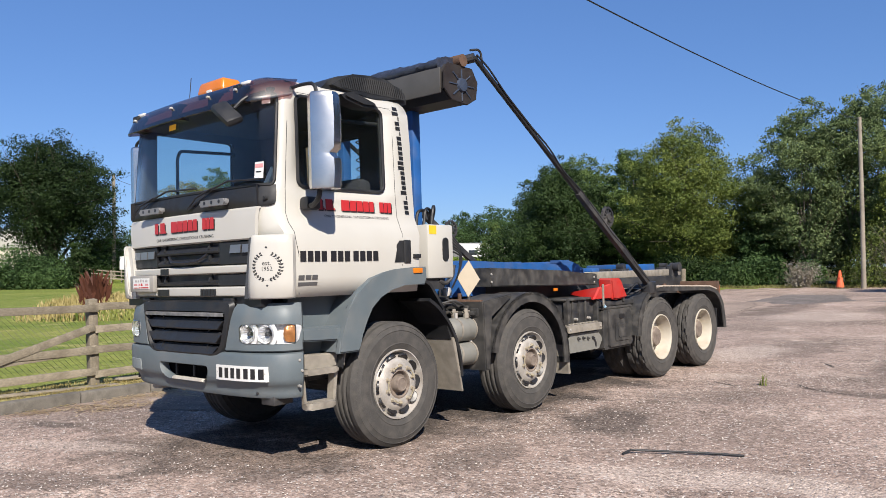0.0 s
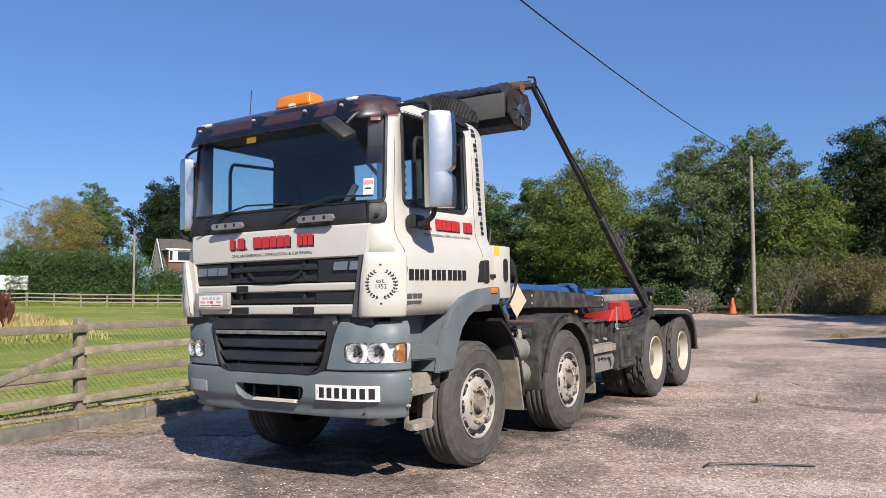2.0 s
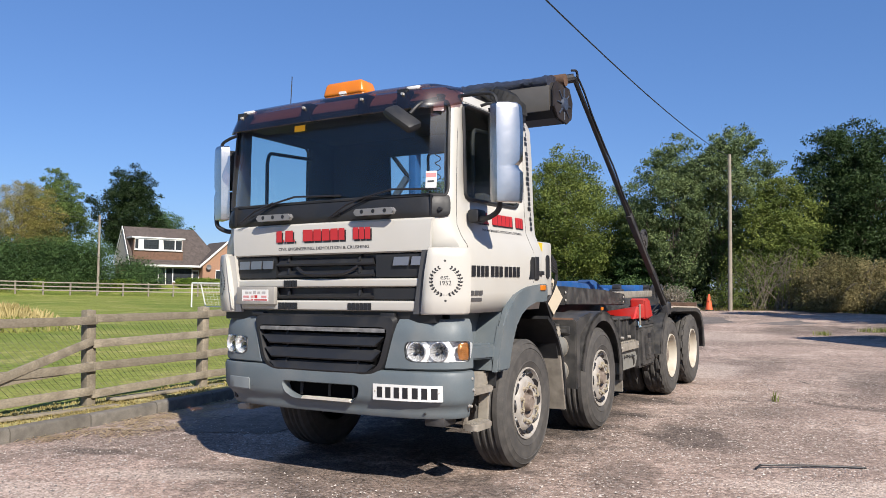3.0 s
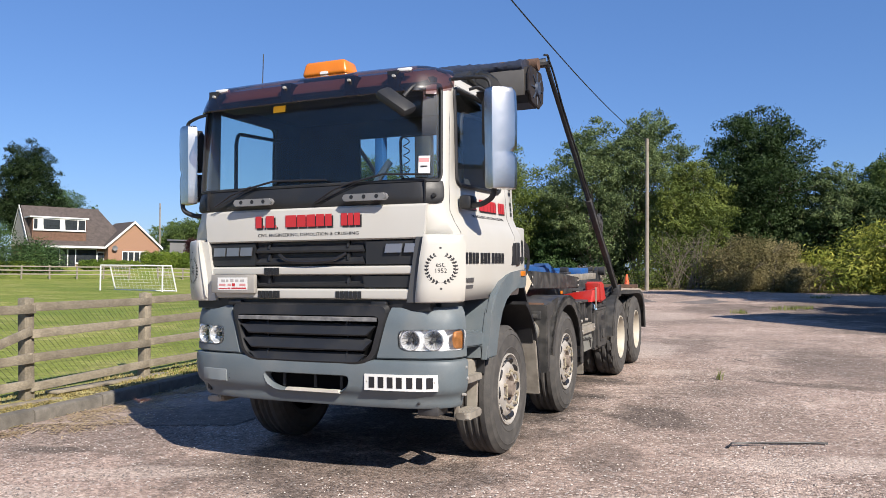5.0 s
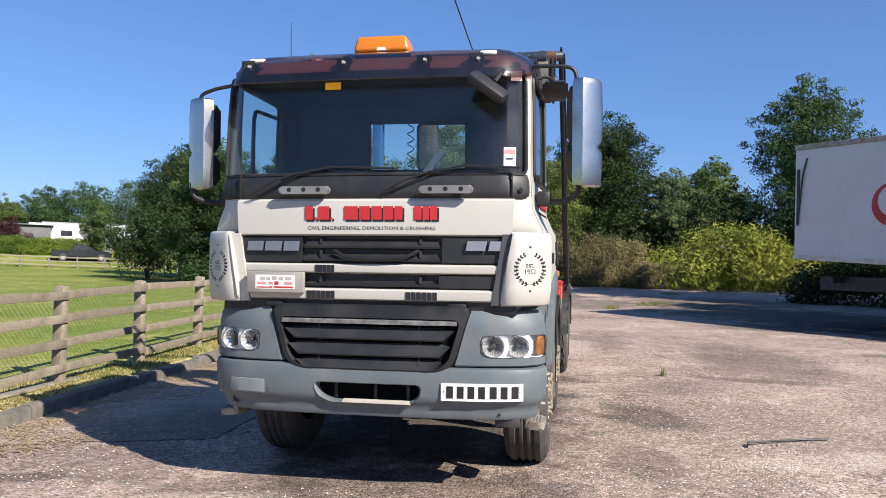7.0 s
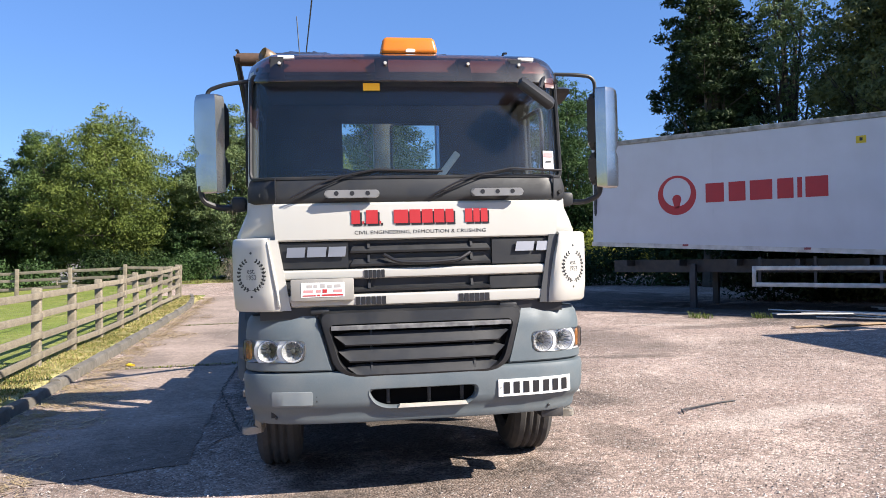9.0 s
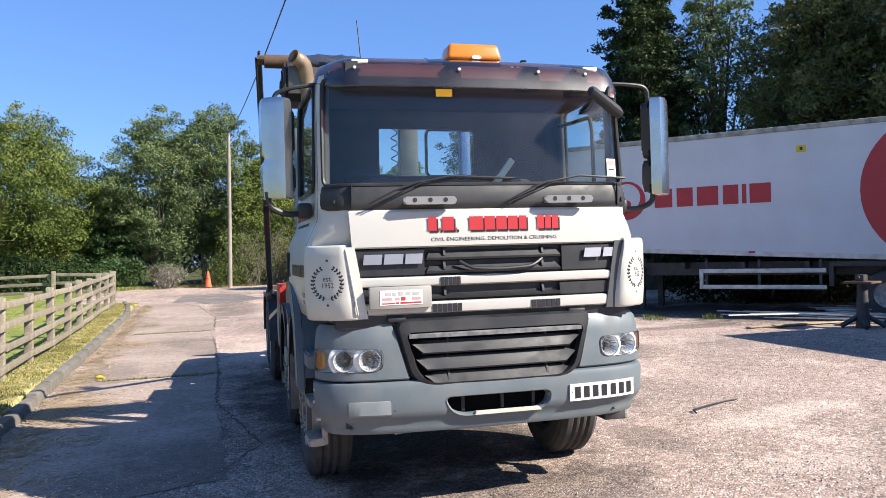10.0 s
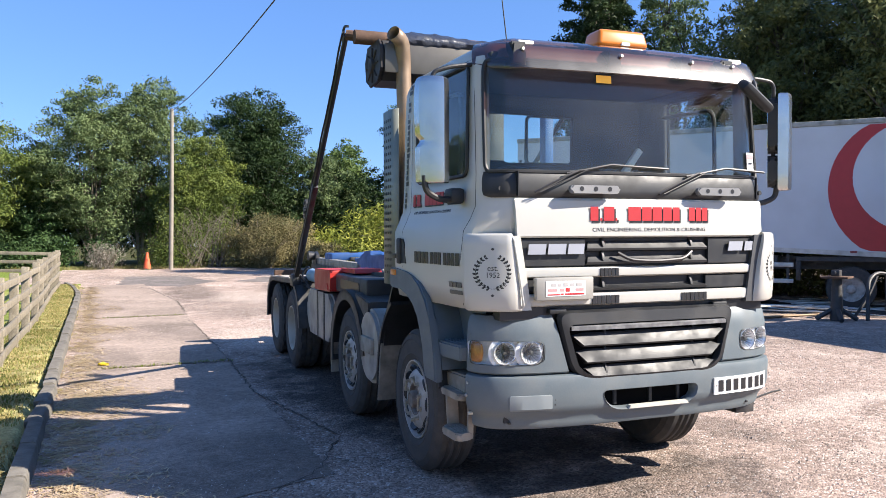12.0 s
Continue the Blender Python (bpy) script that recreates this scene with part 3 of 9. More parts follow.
def build_kerb():
    """A row of worn kerb stones; three of them sunken and tilted."""
    root = thing("kerb", pose(0, 0, 0), "weathered grey concrete kerb stones along the verge", "kerb", kind="structure")
    bm = B()
    prism(bm, [(-0.125, -0.15), (0.0, -0.15), (0.0, 0.10), (-0.012, 0.128), (-0.035, 0.14), (-0.125, 0.14)], -0.455, 0.455, "y")
    me_ob = part("kerb_stone", bm, KERB, root)
    me = me_ob.data
    rng = random.Random(4)
    y = -11.5
    first = True
    while y < 27.4:
        x = -9.22 - (0.35 * ((y - 22) / 5) ** 2 if y > 22 else 0)
        turn = rng.uniform(-0.8, 0.8) + (math.degrees(math.atan(0.14 * (y - 22) / 5)) if y > 22 else 0)
        sink, roll = rng.uniform(-0.012, 0.008), rng.uniform(-1, 1)
        if 7.4 < y < 9.4:
            sink -= 0.03
            roll -= 5
            turn += rng.uniform(-5, 5)
        m = pose(x, y, road_z(x, y) + sink, 0.7, roll, turn)
        if first:
            me_ob.matrix_basis = m
            first = False
        else:
            share("kerb_stone", me, root, m)
        y += 0.925


build_kerb()


# ---- fences ----
def build_fence(name, points, height, rails, post, rail, label, material, seed, base=0.0, skip=(), lean=1.5):
    """Posts along the points with rails nailed between them."""
    root = thing(name, pose(0, 0, 0), label, "fence")
    rng = random.Random(seed)
    bm = B()
    w = post / 2
    box(bm, -w, w, -w, w, -0.35, height, 0.012)
    for v in bm.verts:
        if v.co.z > height - 0.02:
            v.co.z += rng.uniform(-0.012, 0.012)
    pm = part("post", bm, material, root).data
    bm = B()
    box(bm, -0.5, 0.5, -0.019, 0.019, -rail / 2, rail / 2, 0.004)
    rm = part("rail", bm, material, root).data
    bpy.data.objects.remove(root.children[0])
    bpy.data.objects.remove(root.children[0])
    for i, (x, y) in enumerate(points):
        z = ground_z(x, y) + base
        share("post", pm, root, pose(x, y, z + rng.uniform(-0.03, 0.03), rng.uniform(-lean, lean), rng.uniform(-lean, lean), rng.uniform(-4, 4)))
        if i + 1 < len(points):
            nx, ny = points[i + 1]
            d = math.hypot(nx - x, ny - y)
            yaw = math.degrees(math.atan2(ny - y, nx - x))
            nz = ground_z(nx, ny) + base
            for k, h in enumerate(rails):
                if (i, k) in skip:
                    continue
                a, b = z + h + rng.uniform(-0.02, 0.02), nz + h + rng.uniform(-0.02, 0.02)
                off = -w - 0.016
                m = pose((x + nx) / 2 - math.sin(radians(yaw)) * off, (y + ny) / 2 + math.cos(radians(yaw)) * off, (a + b) / 2, 0, -math.degrees(math.atan2(b - a, d)), yaw)
                share("rail", rm, root, m @ Matrix.Diagonal((d * 1.02, 1, 1, 1)))
    return root


FENCE_X = -9.92
posts_y = [-4.1 + 1.86 * i for i in range(16)] + [25.4]
near_fence = build_fence("timber_fence", [(FENCE_X - 0.02 * math.sin(i), y) for i, y in enumerate(posts_y)], 1.12, [1.02, 0.74, 0.46, 0.16],
                         0.12, 0.095, "weathered brown timber post and rail fence on the verge", WOOD, 3, skip={(3, 1), (3, 2), (4, 1)})
build_fence("timber_fence", [(-9.95 - 1.85 * i, 26.2 + 0.5 * i) for i in range(5)], 1.12, [1.0, 0.74, 0.46],
            0.12, 0.10, "dark weathered timber fence at the end of the field", WOOD, 5)


def slung_rail(a, b, name="rail", h=0.095):
    bm = B()
    a, b = Vector(a), Vector(b)
    d = b - a
    box(bm, -d.length / 2, d.length / 2, -0.019, 0.019, -h / 2, h / 2, 0.004)
    ob = part(name, bm, WOOD, near_fence)
    ob.matrix_basis = Matrix.Translation((a + b) / 2) @ d.to_track_quat("X", "Z").to_matrix().to_4x4()
    return ob


# wire netting behind the rails, one piece a bay
for i in range(1, 14):
    y0, y1 = posts_y[i] + 0.06, posts_y[i + 1] - 0.06
    verts, faces = [], []
    za, zb = 0.10, 0.98
    g = ground_z(FENCE_X, (y0 + y1) / 2)
    k = int((y1 - y0 + zb - za) / 0.075)
    for j in range(1, k):
        for sgn in (1, -1):
            c = j * 0.075
            a = (min(c, y1 - y0), za + max(0.0, c - (y1 - y0)))
            b = (max(0.0, c - (zb - za)), za + min(c, zb - za))
            pts = [(p if sgn > 0 else (y1 - y0) - p, z) for p, z in (a, b)]
            n = len(verts)
            for p, z in pts:
                for o in (-0.0012, 0.0012):
                    verts.append((FENCE_X - 0.07, y0 + p + o, g + z + o))
            faces.append((n, n + 1, n + 3, n + 2))
    net = raw("wire_netting", verts, faces, WIRE, near_fence)
    tagged(net, "thin rusty wire netting", kind="stuff")
# the bay where one rail has dropped
py = posts_y
slung_rail((-9.83, py[5] - 0.02, 0.82), (-9.80, py[4] - 0.2, 0.22))
slung_rail((-9.84, py[5], 0.53), (-9.84, py[4], 0.40))


# an unseen block, added beyond the camera's view to shade part of the tarmac
def shade_block():
    root = thing("wall_east", pose(5.05, 0, 0), "plain pale block out of view, added to shade the yard", "wall", kind="structure")
    bm = B()
    box(bm, 0.0, 3.2, -6.0, 8.4, -0.4, 3.2, 0.01)
    part("wall", bm, SHADEBLOCK, root)
    bm = B()
    box(bm, -0.03, 3.23, -6.03, 8.43, 3.2, 3.26, 0.01)
    part("coping", bm, KERB, root)


shade_block()


def crack(points, width, seed, label="dark ragged crack in the tarmac"):
    """A narrow ragged crack."""
    rng = random.Random(seed)
    mid = []
    for (ax, ay), (bx, by) in zip(points, points[1:]):
        k = max(2, int(math.hypot(bx - ax, by - ay) / 0.07))
        mid += [Vector((ax + (bx - ax) * i / k + rng.gauss(0, 0.016), ay + (by - ay) * i / k + rng.gauss(0, 0.016), 0)) for i in range(k)]
    verts, faces = [], []
    for i, p in enumerate(mid):
        d = (mid[min(i + 1, len(mid) - 1)] - mid[max(i - 1, 0)]).normalized()
        w = width * rng.uniform(0.2, 1.0) * min(1.0, 0.15 + 4 * i / len(mid), 0.15 + 4 * (len(mid) - 1 - i) / len(mid))
        for sgn in (-1, 1):
            q = p + Vector((-d.y, d.x, 0)) * w * sgn
            verts.append((q.x, q.y, road_z(q.x, q.y) + 0.009))
    for i in range(len(mid) - 1):
        faces.append((2 * i, 2 * i + 1, 2 * i + 3, 2 * i + 2))
    return tagged(raw("tarmac_crack", verts, faces, CRACK), label, "crack", kind="structure")


crack([(-7.08, 17.3), (-7.05, 14.0), (-7.1, 10.75), (-7.18, 8.4), (-7.0, 7.2), (-6.85, 6.2), (-7.25, 5.35), (-7.9, 4.75), (-8.6, 4.5)], 0.013, 51)
crack([(-8.95, 10.78), (-8.0, 10.82), (-7.1, 10.75)], 0.014, 52)
crack([(-9.0, 17.5), (-8.0, 17.55), (-7.0, 17.4)], 0.014, 53)
crack([(-7.0, 17.4), (-6.9, 21.0), (-7.3, 25.5), (-8.4, 28.5)], 0.02, 54)
crack([(-2.2, 12.4), (0.2, 12.9), (1.6, 13.8)], 0.02, 56)
crack([(-2.55, 12.0), (-2.4, 11.75), (-2.2, 11.5)], 0.02, 57)
crack([(-2.45, 9.9), (-2.2, 9.6), (-1.9, 9.35), (-1.3, 9.3)], 0.016, 58)
crack([(-3.3, 9.6), (-3.0, 9.45), (-2.8, 9.5)], 0.02, 59)
# ---- trees and shrubs ----
def leaf_cloud(name, blobs, count, size, material, parent, seed, droop=0.0, long=1.0, inner=0.42):
    """Thousands of single leaves spread over and inside overlapping clumps. blobs: (x, y, z, rx, ry, rz)."""
    rng = np.random.default_rng(seed)
    bl = np.array(blobs, float)
    area = bl[:, 3] * bl[:, 5] + 0.05
    pick = rng.choice(len(bl), count, p=area / area.sum())
    d = rng.normal(size=(count, 3))
    d /= np.linalg.norm(d, axis=1)[:, None]
    rad = np.where(rng.random(count) < inner, rng.random(count) ** 0.5, rng.uniform(0.75, 1.2, count))
    rad = np.where(rng.random(count) < 0.05, rng.uniform(1.1, 1.6, count), rad)
    c = bl[pick, :3] + d * bl[pick, 3:6] * rad[:, None]
    n = d * 0.9 + rng.normal(size=(count, 3)) * 0.75 + np.array([0, 0, 0.35])
    n /= np.linalg.norm(n, axis=1)[:, None]
    u = np.cross(n, rng.normal(size=(count, 3)) + np.array([0, 0, droop * 3]))
    u = np.cross(u, n) if droop else u
    u /= np.linalg.norm(u, axis=1)[:, None] + 1e-9
    if droop:
        u = u * (1 - droop) + np.array([0, 0, -1.0]) * droop
        u /= np.linalg.norm(u, axis=1)[:, None]
    v = np.cross(n, u)
    s = size * rng.uniform(0.55, 1.45, count)[:, None]
    a = c - u * s * long
    b = c + v * s * 0.62 + u * s * 0.2
    e = c + u * s * long * 0.9 - v * s * 0.3
    co = np.stack([a, b, e], 1).reshape(-1, 3)
    me = bpy.data.meshes.new(name)
    me.vertices.add(count * 3)
    me.vertices.foreach_set("co", co.ravel())
    me.loops.add(count * 3)
    me.loops.foreach_set("vertex_index", np.arange(count * 3, dtype=np.int32))
    me.polygons.add(count)
    me.polygons.foreach_set("loop_start", np.arange(0, count * 3, 3, dtype=np.int32))
    me.polygons.foreach_set("loop_total", np.full(count, 3, dtype=np.int32))
    me.update(calc_edges=True)
    me.materials.append(material)
    ob = new(name, me)
    if parent is not None:
        ob.parent = parent
    return ob


def tree(x, y, h, r, material, label, seed, count=9000, size=0.16, trunk=0.16, low=0.12, clumps=26, name="tree", shape=1.0, stems=1, base=None, squash=1.0, gap=1.0, droop=0.0, bark=None, airy=0.0):
    """Tapered trunk, limbs that end in boughs, and many small sprays of leaves round each bough."""
    rng = random.Random(seed)
    z = ground_z(x, y) if base is None else base
    root = thing(name, pose(x, y, z), label, "tree")
    bm = B()
    cz, ch = h * (low + (1 - low) / 2), h * (1 - low) / 2
    boughs = []
    n = max(8, clumps // 2)
    for k in range(n):
        t = -0.92 + 1.84 * (k + 0.5) / n
        a = k * 2.4 + rng.uniform(-0.5, 0.5)
        wide = math.sqrt(max(0.06, 1 - t * t)) * (1 - shape * 0.28 * max(0.0, t))
        q = rng.uniform(0.38, 0.54) * r * (1.15 - 0.3 * abs(t)) * gap
        d = max(0.0, r * wide - q * 0.8) * rng.uniform(0.8, 1.1)
        boughs.append((Vector((d * math.cos(a), d * math.sin(a) * squash, cz + t * (ch - q * 0.7))), q))
    blobs = []
    for c, q in boughs:
        for k in range(20):
            p = Vector((rng.gauss(0, 1), rng.gauss(0, 1), rng.gauss(0.25, 0.8))).normalized() * q * rng.uniform(0.55, 1.12)
            s = q * rng.uniform(0.15, 0.30)
            flat = rng.uniform(0.5, 0.8)
            blobs.append((c.x + p.x, c.y + p.y * (0.5 + 0.5 * squash), c.z + p.z * 0.85, s, s, s * flat))
        blobs.append((c.x, c.y, c.z, q * 0.7, q * 0.7, q * 0.6))
    for k in range(int(10 * (1 - airy)) + 2):
        t = rng.uniform(-0.8, 0.5)
        blobs.append((rng.uniform(-0.4, 0.4) * r, rng.uniform(-0.4, 0.4) * r * squash, cz + t * ch * 0.8, 0.3 * r, 0.3 * r * squash, 0.3 * r))
    for s in range(stems):
        ox, oy = (rng.uniform(-0.5, 0.5) * r * 0.35, rng.uniform(-0.3, 0.3) * r * 0.3) if stems > 1 else (0, 0)
        lean = Vector((rng.uniform(-0.06, 0.06) + ox * 0.12, rng.uniform(-0.06, 0.06), 1))
        pts = [Vector((ox, oy, -0.3)) + lean * (h * 0.82 * t) + Vector((rng.uniform(-0.12, 0.12), rng.uniform(-0.1, 0.1), 0)) * (t > 0) for t in (0, 0.15, 0.35, 0.6, 0.85)]
        tube(bm, pts, trunk, 8, True, [trunk * f / stems ** 0.4 for f in (1.3, 1.0, 0.75, 0.45, 0.15)])
        for c, q in boughs[s::stems]:
            t = max(0.05, min(0.75, (c.z / h) * 0.75 - 0.1))
            i = min(3, int(t * 4))
            a = pts[i].lerp(pts[i + 1], t * 4 - i)
            mid = a.lerp(c, 0.5) + Vector((0, 0, rng.uniform(0.0, 0.05) * h))
            tube(bm, [a, mid, c], 0.05, 5, True, [trunk * 0.36, trunk * 0.22, trunk * 0.06])
            for j in range(3):
                e = c + Vector((rng.gauss(0, 1), rng.gauss(0, 1), rng.gauss(0.3, 0.8))).normalized() * q
                tube(bm, [mid.lerp(c, 0.6), e], 0.02, 4, True, [trunk * 0.1, trunk * 0.025])
    part("trunk", bm, bark or BARK, root)
    leaf_cloud("crown", blobs, int(count * 4.4), size * 0.46, material, root, seed, droop, 1.15, 0.5)
    return root


def shrub(name, x, y, w, d, h, material, label, seed, count=4000, size=0.09, yaw=0, twigs=0, base=None, long=1.2, droop=0.0, category="shrub"):
    rng = random.Random(seed)
    z = ground_z(x, y) if base is None else base
    root = thing(name, pose(x, y, z, 0, 0, yaw), label, category)
    blobs = []
    k = max(6, int(w * d * 1.6)) if category != "hedge" else int(w * 2.2)
    for i in range(min(k, 60)):
        px, py = rng.uniform(-0.5, 0.5) * w, rng.uniform(-0.5, 0.5) * d
        hh = h * rng.uniform(0.55, 1.0) * (1 - 0.5 * (2 * px / w) ** 4)
        if category == "hedge":
            px = (-0.5 + (i + 0.5) / min(k, 60)) * w
            hh = h * rng.uniform(0.86, 1.0)
        q = min(w, d, h) * rng.uniform(0.22, 0.4)
        blobs.append((px, py, max(q * 0.6, hh - q), q * 1.2, q, q))
        blobs.append((px, py, max(q * 0.4, hh * 0.45 - q * 0.3), q * 1.3, q * 1.1, hh * 0.4))
    leaf_cloud("foliage", blobs, int(count * 2.2), size * 0.72, material, root, seed, droop, long)
    if twigs:
        for i in range(twigs):
            bm = B()
            a = Vector((rng.uniform(-0.22, 0.22) * w, rng.uniform(-0.4, 0.0) * d, -0.05))
            e = a + Vector((rng.uniform(-0.42, 0.42) * w, rng.uniform(-0.5, 0.2) * d, h * rng.uniform(0.3, 0.95)))
            mid = a.lerp(e, 0.5) + Vector((rng.uniform(-0.06, 0.06) * w, rng.uniform(-0.1, 0.1), rng.uniform(0.05, 0.16) * h))
            path = bend([a, mid, e], 3)
            tube(bm, path, 0.02, 5, True, [0.024 - 0.019 * k / (len(path) - 1) for k in range(len(path))])
            for j in range(5):
                b = mid.lerp(e, rng.uniform(-0.3, 0.9))
                tip = b + Vector((rng.uniform(-0.4, 0.4), rng.uniform(-0.3, 0.1), rng.uniform(-0.05, 0.4))) * h * 0.45
                tube(bm, [b, b.lerp(tip, 0.5) + Vector((rng.uniform(-0.05, 0.05), 0, 0.06)), tip], 0.01, 4, True, [0.010, 0.007, 0.003])
            part("twig", bm, TWIG, root)
    return root


tree(-74.2, 34.9, 14.3, 7.4, BLACKOAK, "large dark green oak by the field", 11, 17000, 0.27, 0.55, 0.16, 36)
tree(-70.6, 35.6, 4.6, 1.6, DARKOAK, "low ivy-clad tree beneath the oak", 12, 3500, 0.18, 0.12, 0.0, 14)
shrub("undergrowth", -71.6, 31.0, 6.0, 3.0, 4.2, OAK, "dark green bushes beneath the oak", 17, 6000, 0.16, yaw=65, category="shrub")
shrub("undergrowth", -71.7, 33.4, 4.0, 3.0, 3.6, DARKOAK, "dark green bushes beneath the oak", 18, 5000, 0.16, yaw=65, category="shrub")
tree(-71.9, 43.5, 5.8, 2.1, ASH, "small rounded tree beside the timber pole", 19, 3500, 0.18, 0.12, 0.0, 14)
tree(-79.0, 67.0, 14.6, 5.4, BLACKOAK, "tall dark tree behind the house", 14, 12000, 0.26, 0.3, 0.1, 26)
tree(-73, 48.5, 10.4, 5.2, WILLOW, "olive brown half-bare tree past the field", 15, 9000, 0.16, 0.25, 0.08, 26, bark=TWIG, airy=1.0)
tree(-83, 60, 13.4, 4.6, ASH, "green tree behind the olive brown tree", 16, 7000, 0.26, 0.25, 0.1, 20)
for i, (x, y, h, r) in enumerate([(-75, 47.5, 5.8, 3.6), (-70.5, 49.5, 5.2, 3.6), (-67.6, 51.4, 5.2, 2.4)]):
    tree(x, y, h, r, OAK, "dense dark green hedgerow tree", 20 + i, 6000, 0.18, 0.15, 0.0, 20, base=0.2)
tree(-92, 84, 12, 5.5, OAK, "dark conifer beyond the house", 30, 5000, 0.3, 0.3, 0.1, 20)
for i, (x, y, h, r, m) in enumerate([(-70, 86, 6.8, 4.2, ASH), (-66.5, 89.5, 8.6, 4.2, OAK), (-62.5, 92, 9.8, 4.8, OAK), (-57, 95, 10.2, 5.0, OAK), (-51, 94, 9.6, 5.0, ASH), (-45, 92, 9.4, 5.0, OAK), (-76, 90, 6.6, 4.5, ASH)]):
    tree(x, y, h, r, m, "green tree in the far hedgerow", 31 + i, 5000, 0.24, 0.2, 0.0, 20)
tree(-31.9, 56.0, 11.0, 4.2, DARKOAK, "broad dark green tree by the far fence", 41, 14000, 0.18, 0.3, 0.02, 34)
tree(-27.5, 53.0, 10.6, 4.4, ASH, "tall green tree by the far fence", 42, 12000, 0.18, 0.3, 0.02, 30)
tree(-48.4, 71.6, 5.8, 2.0, ASH, "rounded shrubby tree behind the parked car", 43, 4000, 0.16, 0.12, 0.0, 16)
tree(-22.4, 40.2, 7.8, 3.3, DARKOAK, "dense green tree at the yard's edge", 44, 14000, 0.15, 0.2, 0.0, 30)
tree(-18.6, 41.8, 8.6, 2.7, ASH, "dense green tree at the yard's edge", 45, 9000, 0.15, 0.2, 0.0, 24)
tree(-14.9, 40.3, 9.1, 3.7, BIRCH, "bright green tree at the yard's edge", 46, 17000, 0.14, 0.2, 0.02, 32, gap=1.1)
tree(-11.3, 41.2, 5.9, 2.2, OAK, "low dark tree between taller ones", 55, 6000, 0.14, 0.12, 0.0, 18)
tree(-9.0, 40.4, 9.2, 3.1, AIRY, "tall loose grey-green tree with pale stems", 47, 12000, 0.14, 0.12, 0.04, 32, stems=3, gap=0.95, bark=TWIG, airy=0.8)
tree(-6.4, 40.8, 9.8, 3.2, AIRY, "tall loose grey-green tree with pale stems", 48, 13000, 0.14, 0.12, 0.04, 34, stems=3, gap=0.95, bark=TWIG, airy=0.8)
tree(-4.0, 39.6, 6.8, 2.7, BIRCH, "light green tree behind the pole", 49, 8000, 0.14, 0.12, 0.0, 22, bark=TWIG)
tree(-0.9, 43.6, 9.9, 3.6, DARKOAK, "large dark green oak behind the yard", 50, 18000, 0.16, 0.3, 0.02, 36, gap=1.15)
tree(2.9, 43.4, 6.6, 2.6, AIRY, "grey-green tree behind the bracken", 51, 9000, 0.15, 0.2, 0.0, 24)
tree(7.0, 52.8, 8.6, 3.4, ASH, "grey-green tree in the distance", 52, 7000, 0.2, 0.2, 0.0, 24)
tree(10.2, 42.6, 11.6, 3.9, OAK, "tall dark tree behind the white trailer", 53, 13000, 0.17, 0.25, 0.05, 32)
tree(-23.5, 58, 9.5, 4.0, ASH, "green tree far behind the yard", 54, 6000, 0.22, 0.2, 0.0, 20)
for i, (x, y, h, r, m, n) in enumerate([(8.35, 23.6, 14.0, 1.9, CONIFER, 14000), (13.4, 20.0, 12.5, 3.4, EVERGREEN, 8000), (17.5, 16.5, 15.0, 4.4, CONIFER, 13000), (16.5, 23.0, 14.0, 3.6, EVERGREEN, 8000), (21.0, 12.5, 14.0, 4.4, CONIFER, 12000), (20, 20, 15, 4.6, EVERGREEN, 10000), (10.6, 17.6, 10.0, 2.6, EVERGREEN, 9000), (13.4, 14.8, 13.0, 3.4, EVERGREEN, 10000), (16.2, 12.0, 14.0, 3.6, CONIFER, 12000), (11.3, 13.2, 12.0, 2.6, EVERGREEN, 10000), (11.0, 23.2, 12.5, 2.5, AIRY, 5500), (9.6, 25.2, 12.5, 2.2, CONIFER, 11000)]):
    dark = m is CONIFER
    tree(x, y, h, r, m, "tall dark conifer behind the white trailer" if dark else "tall loose evergreen tree behind the white trailer", 60 + i, n, 0.16, 0.3, 0.03, 44, shape=1.7 if dark else 1.3, droop=0.35 if dark else 0.0, airy=0.0 if dark else 0.7, gap=1.0 if dark else 0.92)
shrub("twiggy_bush", -4.2, 37.0, 4.6, 2.2, 3.1, BIRCH, "twiggy half-bare bush beside the timber pole", 71, 3600, 0.06, twigs=46, category="bush")
shrub("gorse_bush", -1.2, 35.8, 4.0, 1.8, 2.6, GORSE, "brownish gorse bush at the yard's edge", 72, 26000, 0.055, twigs=8, category="bush")
shrub("gorse_bush", 1.0, 34.4, 1.9, 1.4, 1.4, GORSE, "low brownish gorse bush at the yard's edge", 73, 9000, 0.055, twigs=3, category="bush")
shrub("bracken", 4.3, 35.4, 6.2, 3.0, 2.9, BRACKEN, "yellow-green bracken thicket at the yard's edge", 74, 18000, 0.10, long=1.8, twigs=4, category="bracken")
shrub("bracken", 10.4, 34.2, 7.0, 3.0, 2.9, BRACKEN, "yellow-green bracken thicket at the yard's edge", 75, 16000, 0.10, long=1.8, twigs=4, category="bracken")
shrub("dead_bush", -8.6, 37.0, 1.8, 1.2, 1.3, LICHEN, "pale half-dead bush beneath the trees", 76, 900, 0.05, twigs=34, category="bush")
for i, (x, y, w) in enumerate([(-20, 38.2, 6), (-14, 38.4, 6), (-10.5, 38.6, 5), (14, 33, 6)]):
    shrub("undergrowth", x, y, w, 1.6, 1.7, DARKOAK if i % 2 else OAK, "dark green undergrowth beneath the trees", 80 + i, 6000, 0.10, category="shrub")
